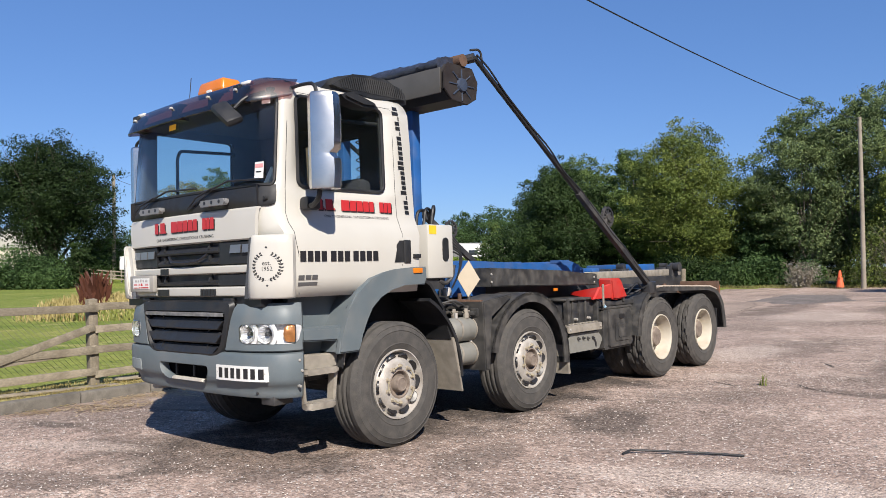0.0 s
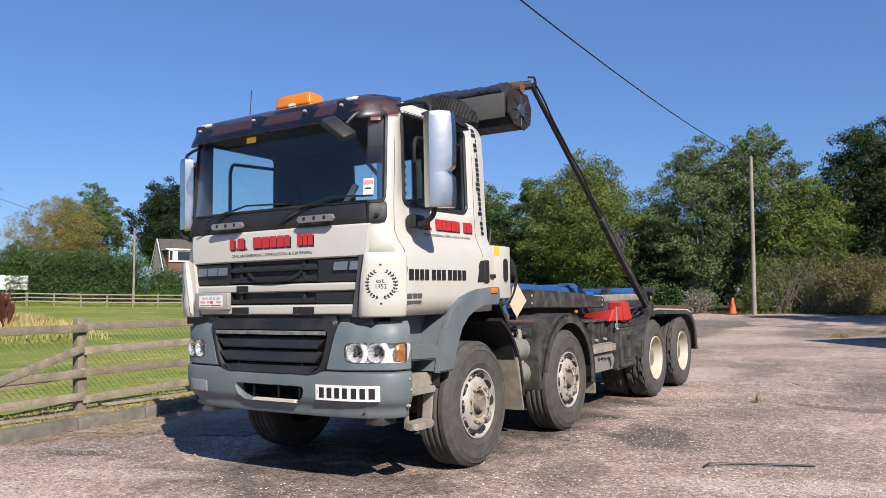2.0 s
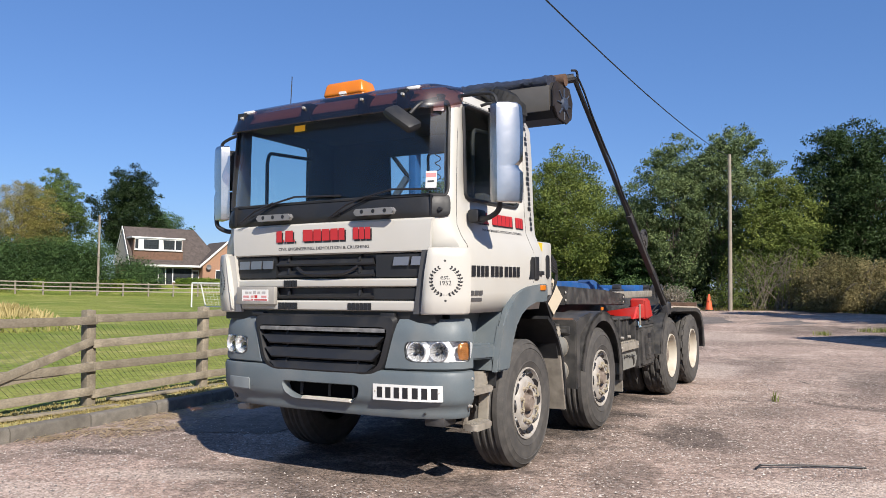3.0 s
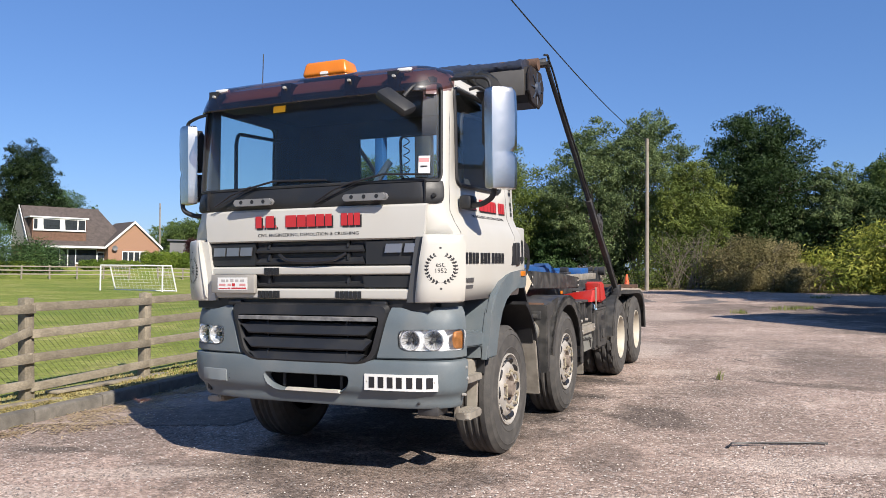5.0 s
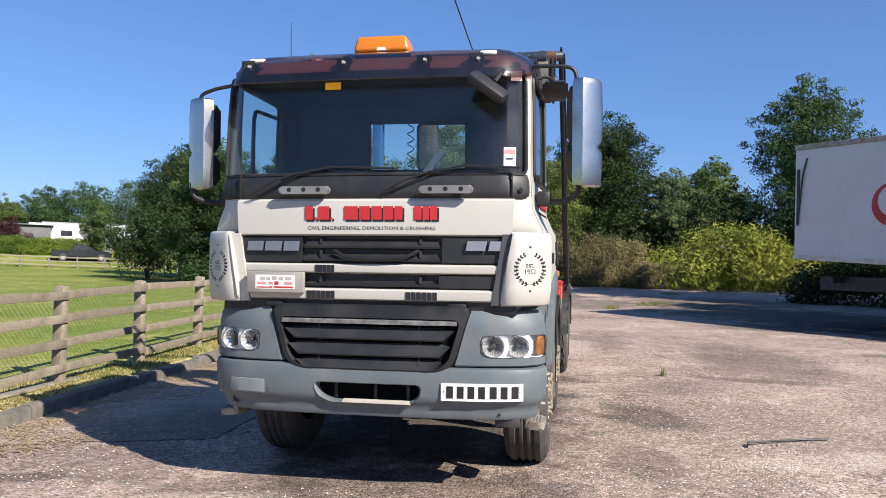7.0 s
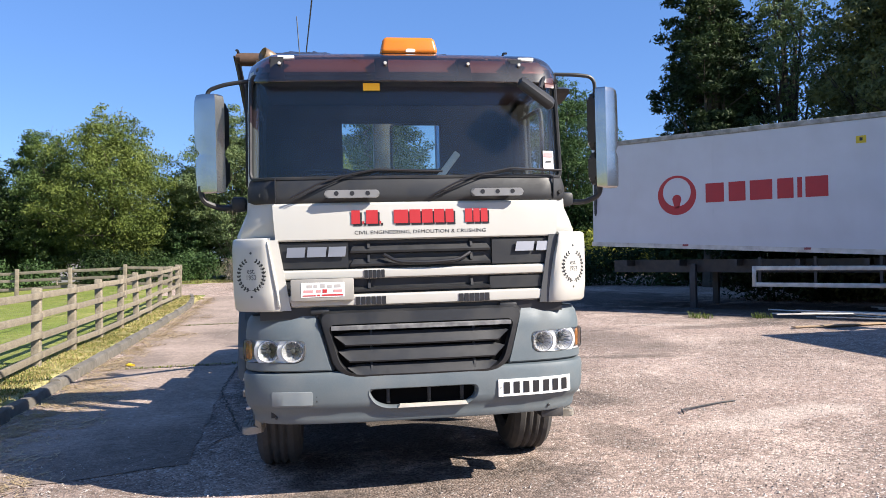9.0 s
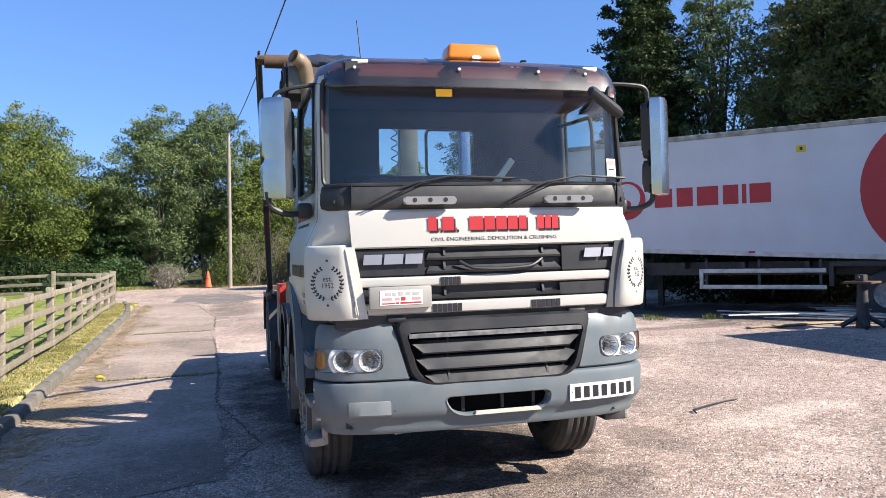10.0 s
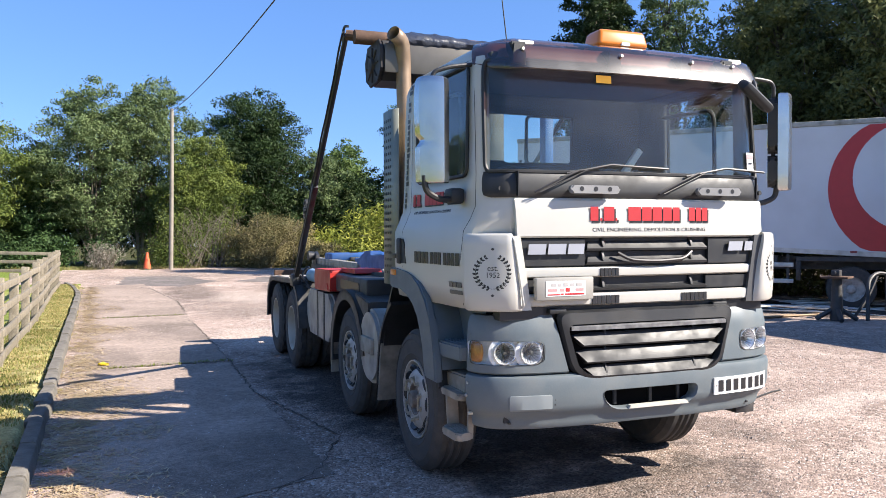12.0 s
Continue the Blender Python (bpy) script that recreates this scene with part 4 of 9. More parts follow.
for i, (u, w, h, m) in enumerate([(1.5, 3.5, 4.4, CONIFER), (4.0, 4, 4.6, EVERGREEN), (7.0, 4, 5.0, CONIFER), (10.0, 4, 5.2, EVERGREEN), (13.0, 4, 5.2, CONIFER)]):
    shrub("undergrowth", 3.11 + 0.643 * u + 0.766 * 4.7, 16.3 - 0.766 * u + 0.643 * 4.7, w, 2.0, h, m, "dark evergreen shrub behind the white trailer", 90 + i, 11000, 0.11, yaw=-50, category="shrub")

shrub("undergrowth", 7.6, 25.4, 6.5, 2.0, 2.8, DARKOAK, "dark low shrub beyond the white trailer", 98, 9000, 0.10, yaw=-27, category="shrub")
# dense thicket that closes the view below the crowns
for i in range(16):
    x = -30 + 3.1 * i
    y = 47 + 3.0 * math.sin(i * 1.7) - (4 if x > 4 else 0)
    tree(x, y, 5.2 + 1.0 * math.sin(i * 2.3), 3.0, DARKOAK, "dense dark thicket tree behind the yard", 120 + i, 3000, 0.2, 0.12, 0.0, 16)
# ---- things round the yard ----
def timber_pole(x, y, h, label, z=None, thick=0.78):
    root = thing("telegraph_pole", pose(x, y, ground_z(x, y) if z is None else z, 0.6, 0, 0), label, "pole")
    bm = B()
    tube(bm, [(0, 0, -0.4), (0.01, 0, h * 0.5), (0, 0, h)], 0.1, 12, True, [0.125 * thick, 0.11 * thick, 0.095 * thick])
    part("shaft", bm, POLEW, root)
    bm = B()
    for k in range(2):
        tube(bm, [(-0.14, -0.02, h - 0.3 - 0.25 * k), (0.14, -0.02, h - 0.3 - 0.25 * k)], 0.015, 6)
    part("bracket", bm, RUST, root, "rusty pole-top bracket")
    return root


timber_pole(-5.9, 35.3, 7.0, "grey weathered timber pole at the yard's edge")
timber_pole(-73.5, 40.7, 10.4, "slim timber telegraph pole across the field", None, 1.7)
timber_pole(-63.85, 50.1, 8.0, "slim timber telegraph pole beside the house", 0.0, 1.0)
timber_pole(-63.6, 71.5, 7.0, "slim timber telegraph pole behind the hedge")


def cable(name, a, b, sag, r, label, n=40):
    a, b = Vector(a), Vector(b)
    bm = B()
    tube(bm, [a.lerp(b, i / n) + Vector((0, 0, -sag * 4 * (i / n) * (1 - i / n))) for i in range(n + 1)], r, 6)
    return tagged(part(name, bm, BLACKP), label, "cable")


cable("overhead_cable", (-5.9, 35.2, 7.55), (-6.0, -31, 7.55), 1.68, 0.013, "thin black overhead cable slung from the pole")
cable("overhead_cable", (-73.5, 40.7, 11.1), (-63.6, 50.3, 7.3), 0.5, 0.02, "thin distant cable between timber poles")


def traffic_cone(x, y):
    root = thing("traffic_cone", pose(x, y, ground_z(x, y)), "faded orange traffic cone by the pole", "cone")
    bm = B()
    lathe(bm, [(0.03, 0.17), (0.05, 0.165), (0.72, 0.045), (0.75, 0.03)], 20, "z")
    part("body", bm, mat("orange_cone", (0.68, 0.10, 0.03), 0.6, var=0.1, dirt=(0.3, 0.12, 0.08), dirt_amount=0.4), root)
    bm = B()
    box(bm, -0.22, 0.22, -0.22, 0.22, 0.0, 0.04, 0.01)
    part("base", bm, BLACKP, root)


traffic_cone(-6.85, 35.7)


def football_goal(x, y, yaw):
    """Box goal: front frame, rear frame leaning back, side bars and a net."""
    root = thing("football_goal", pose(x, y, ground_z(x, y), 0, 0, yaw), "white metal football goal with net on the field", "goal")
    w, h = 2.2, 1.5
    for name, pts in (("crossbar", [(-w, 0, h), (w, 0, h)]), ("upright", [(-w, 0, 0), (-w, 0, h)]), ("upright", [(w, 0, 0), (w, 0, h)]), ("rear_bar", [(-w, 0.75, h), (w, 0.75, h)]),
                      ("side_bar", [(-w, 0, h), (-w, 0.75, h)]), ("side_bar", [(w, 0, h), (w, 0.75, h)]), ("stay", [(-w, 0.75, h), (-w, 1.25, 0)]), ("stay", [(w, 0.75, h), (w, 1.25, 0)]),
                      ("ground_bar", [(-w, 1.25, 0.03), (w, 1.25, 0.03)])):
        bm = B()
        tube(bm, pts, 0.045, 8)
        part(name, bm, UPVC, root)
    verts, faces = [], []
    def cord(a, b):
        n = len(verts)
        for p in (a, b):
            verts.extend([(p[0] - 0.005, p[1], p[2] - 0.005), (p[0] + 0.005, p[1], p[2] + 0.005)])
        faces.append((n, n + 1, n + 3, n + 2))
    for k in range(17):
        x0 = -w + 2 * w * k / 16
        cord((x0, 0.75, h), (x0, 1.25, 0.03))
    for k in range(1, 9):
        t = k / 9
        cord((-w, 0.75 + 0.5 * t, h * (1 - t)), (w, 0.75 + 0.5 * t, h * (1 - t)))
    tagged(raw("net", verts, faces, UPVC, root), "white cord net", kind="stuff")


football_goal(-34.9, 34.8, 1)
build_fence("timber_fence", [(-74.5 + 2.6 * i, 38.0 + 1.5 * i) for i in range(3)] + [(-68.8 + 1.5 * i, 42.5 + 1.66 * i) for i in range(10)], 1.1, [1.0, 0.65, 0.3], 0.12, 0.1, "pale timber rail fence across the field", POLEW, 7, base=0.15)
build_fence("timber_fence", [(-53.8 + 1.95 * i, 59.6 + 1.2 * i) for i in range(7)] + [(-40.4 + 1.7 * i, 67.6 - 1.1 * i) for i in range(12)], 1.1, [1.0, 0.65, 0.3], 0.12, 0.1, "pale timber rail fence across the field", POLEW, 8)


def window_set(root, x0, x1, z0, z1, y, lights, name="window"):
    """Frame, sill and panes in a wall that faces -y."""
    bm = B()
    f = 0.11
    box(bm, x0, x1, y - 0.06, y + 0.02, z1 - f, z1)
    box(bm, x0, x1, y - 0.06, y + 0.02, z0, z0 + f)
    for k in range(lights + 1):
        x = x0 + (x1 - x0) * k / lights
        box(bm, max(x0, x - f / 2), min(x1, x + f / 2), y - 0.055, y + 0.02, z0 + f, z1 - f)
    w = part(name, bm, UPVC, root, "white plastic window frame")
    bm = B()
    box(bm, x0 - 0.05, x1 + 0.05, y - 0.14, y, z0 - 0.06, z0 - 0.004)
    part("sill", bm, UPVC, w)
    for k in range(lights):
        bm = B()
        a, b = x0 + (x1 - x0) * k / lights, x0 + (x1 - x0) * (k + 1) / lights
        box(bm, a + f / 2, b - f / 2, y - 0.02, y, z0 + f, z1 - f)
        part("pane", bm, DARKGL, w)


def house():
    """Chalet bungalow: long tiled roof with a dormer, and a brick gable wing."""
    root = thing("house", pose(-61.92, 60.9, 1.22, 0, 0, 62) @ Matrix.Translation((-0.7, 0, 0)) @ Matrix.Diagonal((0.92, 0.92, 0.92, 1)) @ Matrix.Translation((0.7, 0, 0)), "brick chalet bungalow with brown tiled roof and white windows", "house")
    bm = B()
    box(bm, -7.3, 3.0, 0.3, 7, -0.6, 2.6)
    part("wall", bm, BRICK, root)
    bm = B()
    prism(bm, [(0.3, 2.5), (3.5, 6.5), (6.9, 2.5)], -7.42, -7.3, "x")
    part("gable_end", bm, RENDER, root, "cream rendered gable end", smooth_faces=False)
    bm = B()
    prism(bm, [(-0.4, 2.55), (3.5, 6.85), (7.4, 2.55), (7.2, 2.4), (-0.3, 2.4)], -7.3, 3.2, "x")
    for v in bm.verts:
        if v.co.z > 6 and v.co.x > 2:
            v.co.x -= 2.5
    part("roof", bm, ROOFT, root, "brown concrete tiled roof", smooth_faces=False)
    bm = B()
    prism(bm, [(-0.45, 2.40), (3.5, 6.72), (7.45, 2.40), (7.45, 2.56), (3.5, 6.88), (-0.45, 2.56)], -7.5, -7.42, "x")
    part("end_bargeboard", bm, UPVC, root, "white bargeboard", smooth_faces=False)
    bm = B()
    box(bm, -7.0, -1.6, 0.05, 3.5, 2.75, 5.4)
    d = part("dormer", bm, TILEH, root, "tile-hung dormer")
    bm = B()
    box(bm, -7.25, -1.4, -0.15, 3.6, 5.4, 5.55)
    part("dormer_roof", bm, UPVC, d)
    window_set(root, -6.9, -6.0, 4.1, 5.38, 0.03, 2)
    window_set(root, -6.0, -2.5, 4.1, 5.38, 0.03, 2)
    window_set(root, -2.5, -1.7, 4.1, 5.38, 0.03, 1)
    for x in (-6.4, -4.25):
        bm = B()
        prism(bm, [(x, 4.2), (x + 0.5, 4.2), (x + 0.42, 5.3), (x - 0.05, 5.3)], -0.012, 0.0, "y")
        part("curtain", bm, UPVC, root, "white curtain in the window", smooth_faces=False)
    window_set(root, -5.7, -4.2, 0.2, 2.25, 0.27, 1, "patio_window")
    window_set(root, -4.2, -2.6, 0.2, 2.25, 0.27, 2, "patio_window")
    window_set(root, -2.6, -0.4, 0.6, 2.25, 0.27, 1, "patio_window")
    bm = B()
    box(bm, -6.0, 0.3, -0.75, 0.25, 2.28, 2.5)
    part("fascia", bm, UPVC, root)
    bm = B()
    prism(bm, [(0.4, -0.6), (6.0, -0.6), (6.0, 2.6), (3.2, 5.1), (0.4, 2.6)], -1.0, 5.0, "y")
    part("gable_wall", bm, BRICK, root, "orange brick gable wing", smooth_faces=False)
    bm = B()
    prism(bm, [(0.1, 2.42), (3.2, 5.22), (6.3, 2.42), (6.3, 2.6), (3.2, 5.4), (0.1, 2.6)], -1.15, 5.2, "y")
    part("gable_roof", bm, ROOFT, root, smooth_faces=False)
    bm = B()
    prism(bm, [(0.0, 2.25), (3.2, 5.16), (6.4, 2.25), (6.4, 2.52), (3.2, 5.44), (0.0, 2.52)], -1.25, -1.16, "y")
    part("bargeboard", bm, UPVC, root, "white bargeboard", smooth_faces=False)
    window_set(root, 1.9, 4.5, 0.6, 2.05, -1.0, 4)
    window_set(root, -0.35, 0.38, 0.55, 1.95, 0.25, 1)
    bm = B()
    lathe(bm, [(0.0, 0.02), (-0.03, 0.15), (-0.10, 0.28), (-0.10, 0.3), (-0.02, 0.16)], 20, "y", (1.0, -1.25, 2.35))
    tube(bm, [(1.0, -1.0, 2.0), (1.0, -1.25, 2.3)], 0.03, 6)
    part("satellite_dish", bm, SHEDW, root, "grey satellite dish")


SHEDW = mat("grey_shed_cladding", (0.136, 0.136, 0.14), 0.7, var=0.1, var_scale=1)
SHEDR = mat("pale_shed_roof", (0.368, 0.368, 0.336), 0.6, var=0.1, var_scale=1)
DARKW = mat("dark_stained_boards", (0.03, 0.032, 0.038), 0.8, var=0.2)
RENDER = mat("cream_render", (0.496, 0.464, 0.4), 0.9, var=0.06)
house()


def low_building(name, x, y, z, yaw, w, d, h, roof, wall_m, roof_m, label):
    root = thing(name, pose(x, y, z, 0, 0, yaw), label, "building")
    bm = B()
    box(bm, -w / 2, w / 2, 0, d, -0.5, h)
    part("wall", bm, wall_m, root)
    bm = B()
    prism(bm, [(-0.3, h - 0.05), (d / 2, h + roof), (d + 0.3, h - 0.05)], -w / 2 - 0.3, w / 2 + 0.3, "x")
    part("roof", bm, roof_m, root, smooth_faces=False)
    return root


low_building("shed", -57.6, 71.4, 1.3, 38, 7.0, 4, 3.2, 0.15, SHEDW, SHEDW, "grey flat-roofed shed behind the hedge")
low_building("barn", -56, 83, 1.5, 34, 10, 7, 3.0, 0.8, SHEDW, SHEDR, "long pale-roofed farm building behind the hedge")
low_building("shed", -45.6, 75.0, 1.1, 32, 4.5, 4, 2.3, 0.9, DARKW, SHEDR, "dark timber shed with a pale roof by the trees")
low_building("bungalow", -94.0, 34.9, 1.75, -25, 8, 9, 2.8, 2.2, RENDER, SHEDR, "white bungalow with pale roof behind the oak")
low_building("garage", -82.1, 41.2, 1.6, -25, 6, 6, 2.4, 1.4, DARKW, SHEDR, "dark garage with a pale gable beside the pole")
low_building("barn", -26, 66, 0.3, 30, 9, 6, 2.6, 0.8, SHEDW, SHEDR, "pale farm building far behind the truck")


def pickup_car(x, y, yaw):
    root = thing("pickup_car", pose(x, y, ground_z(x, y), 0, 0, yaw), "dark parked pickup car behind the far fence", "car")
    paint = mat("dark_car_paint", (0.02, 0.022, 0.026), 0.25, coat=0.5)
    bm = B()
    prism(bm, [(-2.6, 0.45), (2.55, 0.45), (2.6, 0.8), (2.2, 0.98), (1.2, 1.02), (0.45, 1.62), (-0.7, 1.68), (-1.0, 1.05), (-2.6, 1.05)], -0.9, 0.9, "y", 0.05)
    body = part("body", bm, paint, root)
    bm = B()
    prism(bm, [(0.95, 1.1), (0.4, 1.54), (-0.62, 1.58), (-0.8, 1.1)], -0.915, 0.915, "y")
    part("side_glass", bm, DARKGL, root)
    for sx in (-1.65, 1.65):
        for sy in (-0.82, 0.82):
            bm = B()
            lathe(bm, [(-0.1, 0.2), (-0.1, 0.36), (0.1, 0.36), (0.1, 0.2), (-0.1, 0.2)], 24, "y", (sx, sy, 0.38))
            w = part("wheel", bm, RUBBER, root)
            bm = B()
            lathe(bm, [(-0.08, 0.0), (-0.08, 0.21), (0.08, 0.21), (0.08, 0.0)], 16, "y", (sx, sy, 0.38))
            part("rim", bm, STEEL, w)


pickup_car(-47.9, 68.2, 32)


def camper_van(x, y, yaw):
    root = thing("camper_van", pose(x, y, ground_z(x, y), 0, 0, yaw), "white camper van parked behind the hedge", "van")
    bm = B()
    prism(bm, [(-2.6, 0.5), (2.6, 0.5), (2.7, 1.3), (2.0, 2.0), (2.3, 2.5), (1.9, 2.9), (-2.6, 2.9)], -1.05, 1.05, "y", 0.06)
    part("body", bm, UPVC, root)
    bm = B()
    box(bm, 0.4, 1.5, -1.07, 1.07, 1.6, 2.2, 0.05)
    part("side_window", bm, DARKGL, root)
    for sx in (-1.6, 1.7):
        bm = B()
        lathe(bm, [(-1.02, 0.0), (-1.02, 0.36), (1.02, 0.36), (1.02, 0.0)], 20, "y", (sx, 0, 0.36))
        part("wheel", bm, RUBBER, root)


camper_van(-55.3, 75.2, 34)
shrub("hedge", -66.0, 50.6, 9, 1.4, 1.1, HEDGE, "clipped green hedge before the house", 101, 8000, 0.10, yaw=48, category="hedge")
shrub("hedge", -60.2, 60.2, 5.5, 1.2, 0.95, HEDGE, "clipped green hedge before the house", 108, 6000, 0.10, yaw=46, category="hedge")
shrub("hedge", -53.5, 67.6, 13.5, 1.4, 1.75, HEDGE, "yellow-green hedge behind the far fence", 102, 16000, 0.11, yaw=42, category="hedge")
shrub("copper_shrub", -55.8, 68.9, 3.6, 1.6, 3.6, PURPLE, "dark copper-leaved shrub behind the hedge", 103, 5000, 0.10)
shrub("shrub", -64.0, 54.3, 4.8, 3, 3.5, OAK, "rounded dark green shrub beside the house", 104, 4500, 0.13)
shrub("shrub", -44.9, 70.1, 2.2, 1.6, 2.6, BRACKEN, "bright yellow-green shrub by the far fence", 105, 2000, 0.10)


def grass_clump(name, x, y, w, d, h, count, material, label, category, seed, yaw=0, broad=0.012):
    """A stand of upright stalks, each a bent blade with a seed head."""
    rng = random.Random(seed)
    root = thing(name, pose(x, y, ground_z(x, y), 0, 0, yaw), label, category)
    verts, faces = [], []
    for i in range(count):
        u, v = rng.gauss(0, 0.30), rng.gauss(0, 0.30)
        px, py = u * w, v * d
        hh = h * rng.uniform(0.55, 1.05) * max(0.35, 1 - 0.9 * (u * u + v * v))
        t = rng.uniform(0, 6.283)
        lx, ly = math.cos(t) * hh * 0.25, math.sin(t) * hh * 0.25
        k = broad * rng.uniform(0.6, 1.5)
        b = len(verts)
        for q, f in ((0.0, 1.0), (0.5, 0.9), (0.82, 1.5), (1.0, 0.1)):
            verts += [(px + lx * q * q - k * f, py + ly * q * q, hh * q - 0.03), (px + lx * q * q + k * f, py + ly * q * q, hh * q - 0.03)]
        faces += [(b + 2 * j, b + 2 * j + 1, b + 2 * j + 3, b + 2 * j + 2) for j in range(3)]
    ob = raw("stalk_mass", verts, faces, material, root)
    tagged(ob, "dense upright stalks", kind="stuff")
    return root


grass_clump("dry_grass_clump", -24.8, 13.4, 3.2, 1.8, 0.95, 2600, DRY, "tall dry straw-coloured grass in the field", "grass", 106, 60)
grass_clump("dry_grass_clump", -23.9, 13.6, 2.6, 1.4, 0.5, 1500, TUFT, "rough green grass round the dry stalks", "grass", 110, 60)
grass_clump("dock_plants", -24.5, 12.9, 0.55, 0.5, 1.65, 300, DOCK, "rusty red dock plants in the field", "plant", 107, 60, 0.03)


def white_hoarding():
    root = thing("hoarding", pose(-70.76, 41.74, ground_z(-70.76, 41.74), 0, 0, 59), "long white hoarding board behind the far fence", "board")
    top = 3.27 - ground_z(-70.76, 41.74)
    bm = B()
    box(bm, -1.75, 1.75, -0.03, 0.03, top - 1.3, top, 0.01)
    board = part("board", bm, UPVC, root, "white board")
    bm = B()
    prism(bm, [(0.0, top - 0.75), (0.5, top - 0.35), (0.8, top - 0.6), (1.4, top - 0.7), (1.1, top - 0.85)], -0.036, -0.031, "y")
    part("dark_motif", bm, SHEDW, board, "dark plain shape on the board", smooth_faces=False)
    for x in (-1.6, 0.0, 1.6):
        bm = B()
        box(bm, x - 0.05, x + 0.05, 0.031, 0.12, -0.3, top - 0.1)
        part("post", bm, POLEW, root)


white_hoarding()
# loose board on the verge under the fence, and a scrap of yellow litter on the slab
for x, y, L, yaw, w in ((-9.86, 6.45, 1.95, 91, 0.085), (-9.70, 4.6, 1.6, 86, 0.06)):
    bm = B()
    box(bm, -L / 2, L / 2, -w, w, 0.0, 0.03, 0.006)
    ob = part("plank", bm, WOOD)
    ob.matrix_basis = pose(x, y, ground_z(x, y) + 0.004, 0, 0.7, yaw)
    tagged(ob, "grey weathered board lying on the verge", "plank", "boards on the verge")
bm = B()
rng = random.Random(77)
bmesh.ops.create_icosphere(bm, subdivisions=2, radius=0.055)
for v in bm.verts:
    v.co = Vector((v.co.x * 1.3, v.co.y, max(-0.02, v.co.z * 0.5))) * rng.uniform(0.65, 1.25)
ob = part("litter", bm, YELLOW, sharp=20)
ob.matrix_basis = pose(-8.72, 11.1, road_z(-8.72, 11.1) + 0.026)
tagged(ob, "crumpled scrap of yellow litter on the slab", "litter")

shrub("conifer_hedge", -69.8, 45.0, 17, 2.4, 5.2, OAK, "tall dark green clipped hedge across the field", 109, 22000, 0.13, yaw=53, category="hedge")
# ---- white trailer ----
REDDARK = mat("faded_red_reflector", (0.24, 0.04, 0.04), 0.4, var=0.1)
TRAILER = Matrix(((0.643, 0.766, 0, 3.11), (-0.766, 0.643, 0, 16.3), (0, 0, 1, 0), (0, 0, 0, 1)))


def wheel_simple(root, x, y, z, r, w, name="wheel"):
    bm = B()
    lathe(bm, [(-w / 2, r * 0.55), (-w / 2 + 0.02, r * 0.95), (-w / 2 + 0.06, r), (w / 2 - 0.06, r), (w / 2 - 0.02, r * 0.95), (w / 2, r * 0.55)], 36, "y", (x, y, z))
    wh = part(name, bm, RUBBER, root)
    bm = B()
    lathe(bm, [(-w / 2 + 0.02, r * 0.56), (-w / 2 + 0.07, r * 0.5), (-w / 2 + 0.10, r * 0.2), (-w / 2 + 0.03, r * 0.18), (-w / 2 + 0.02, 0.001)], 30, "y", (x, y, z))
    part("rim", bm, STEEL, wh)
    return wh


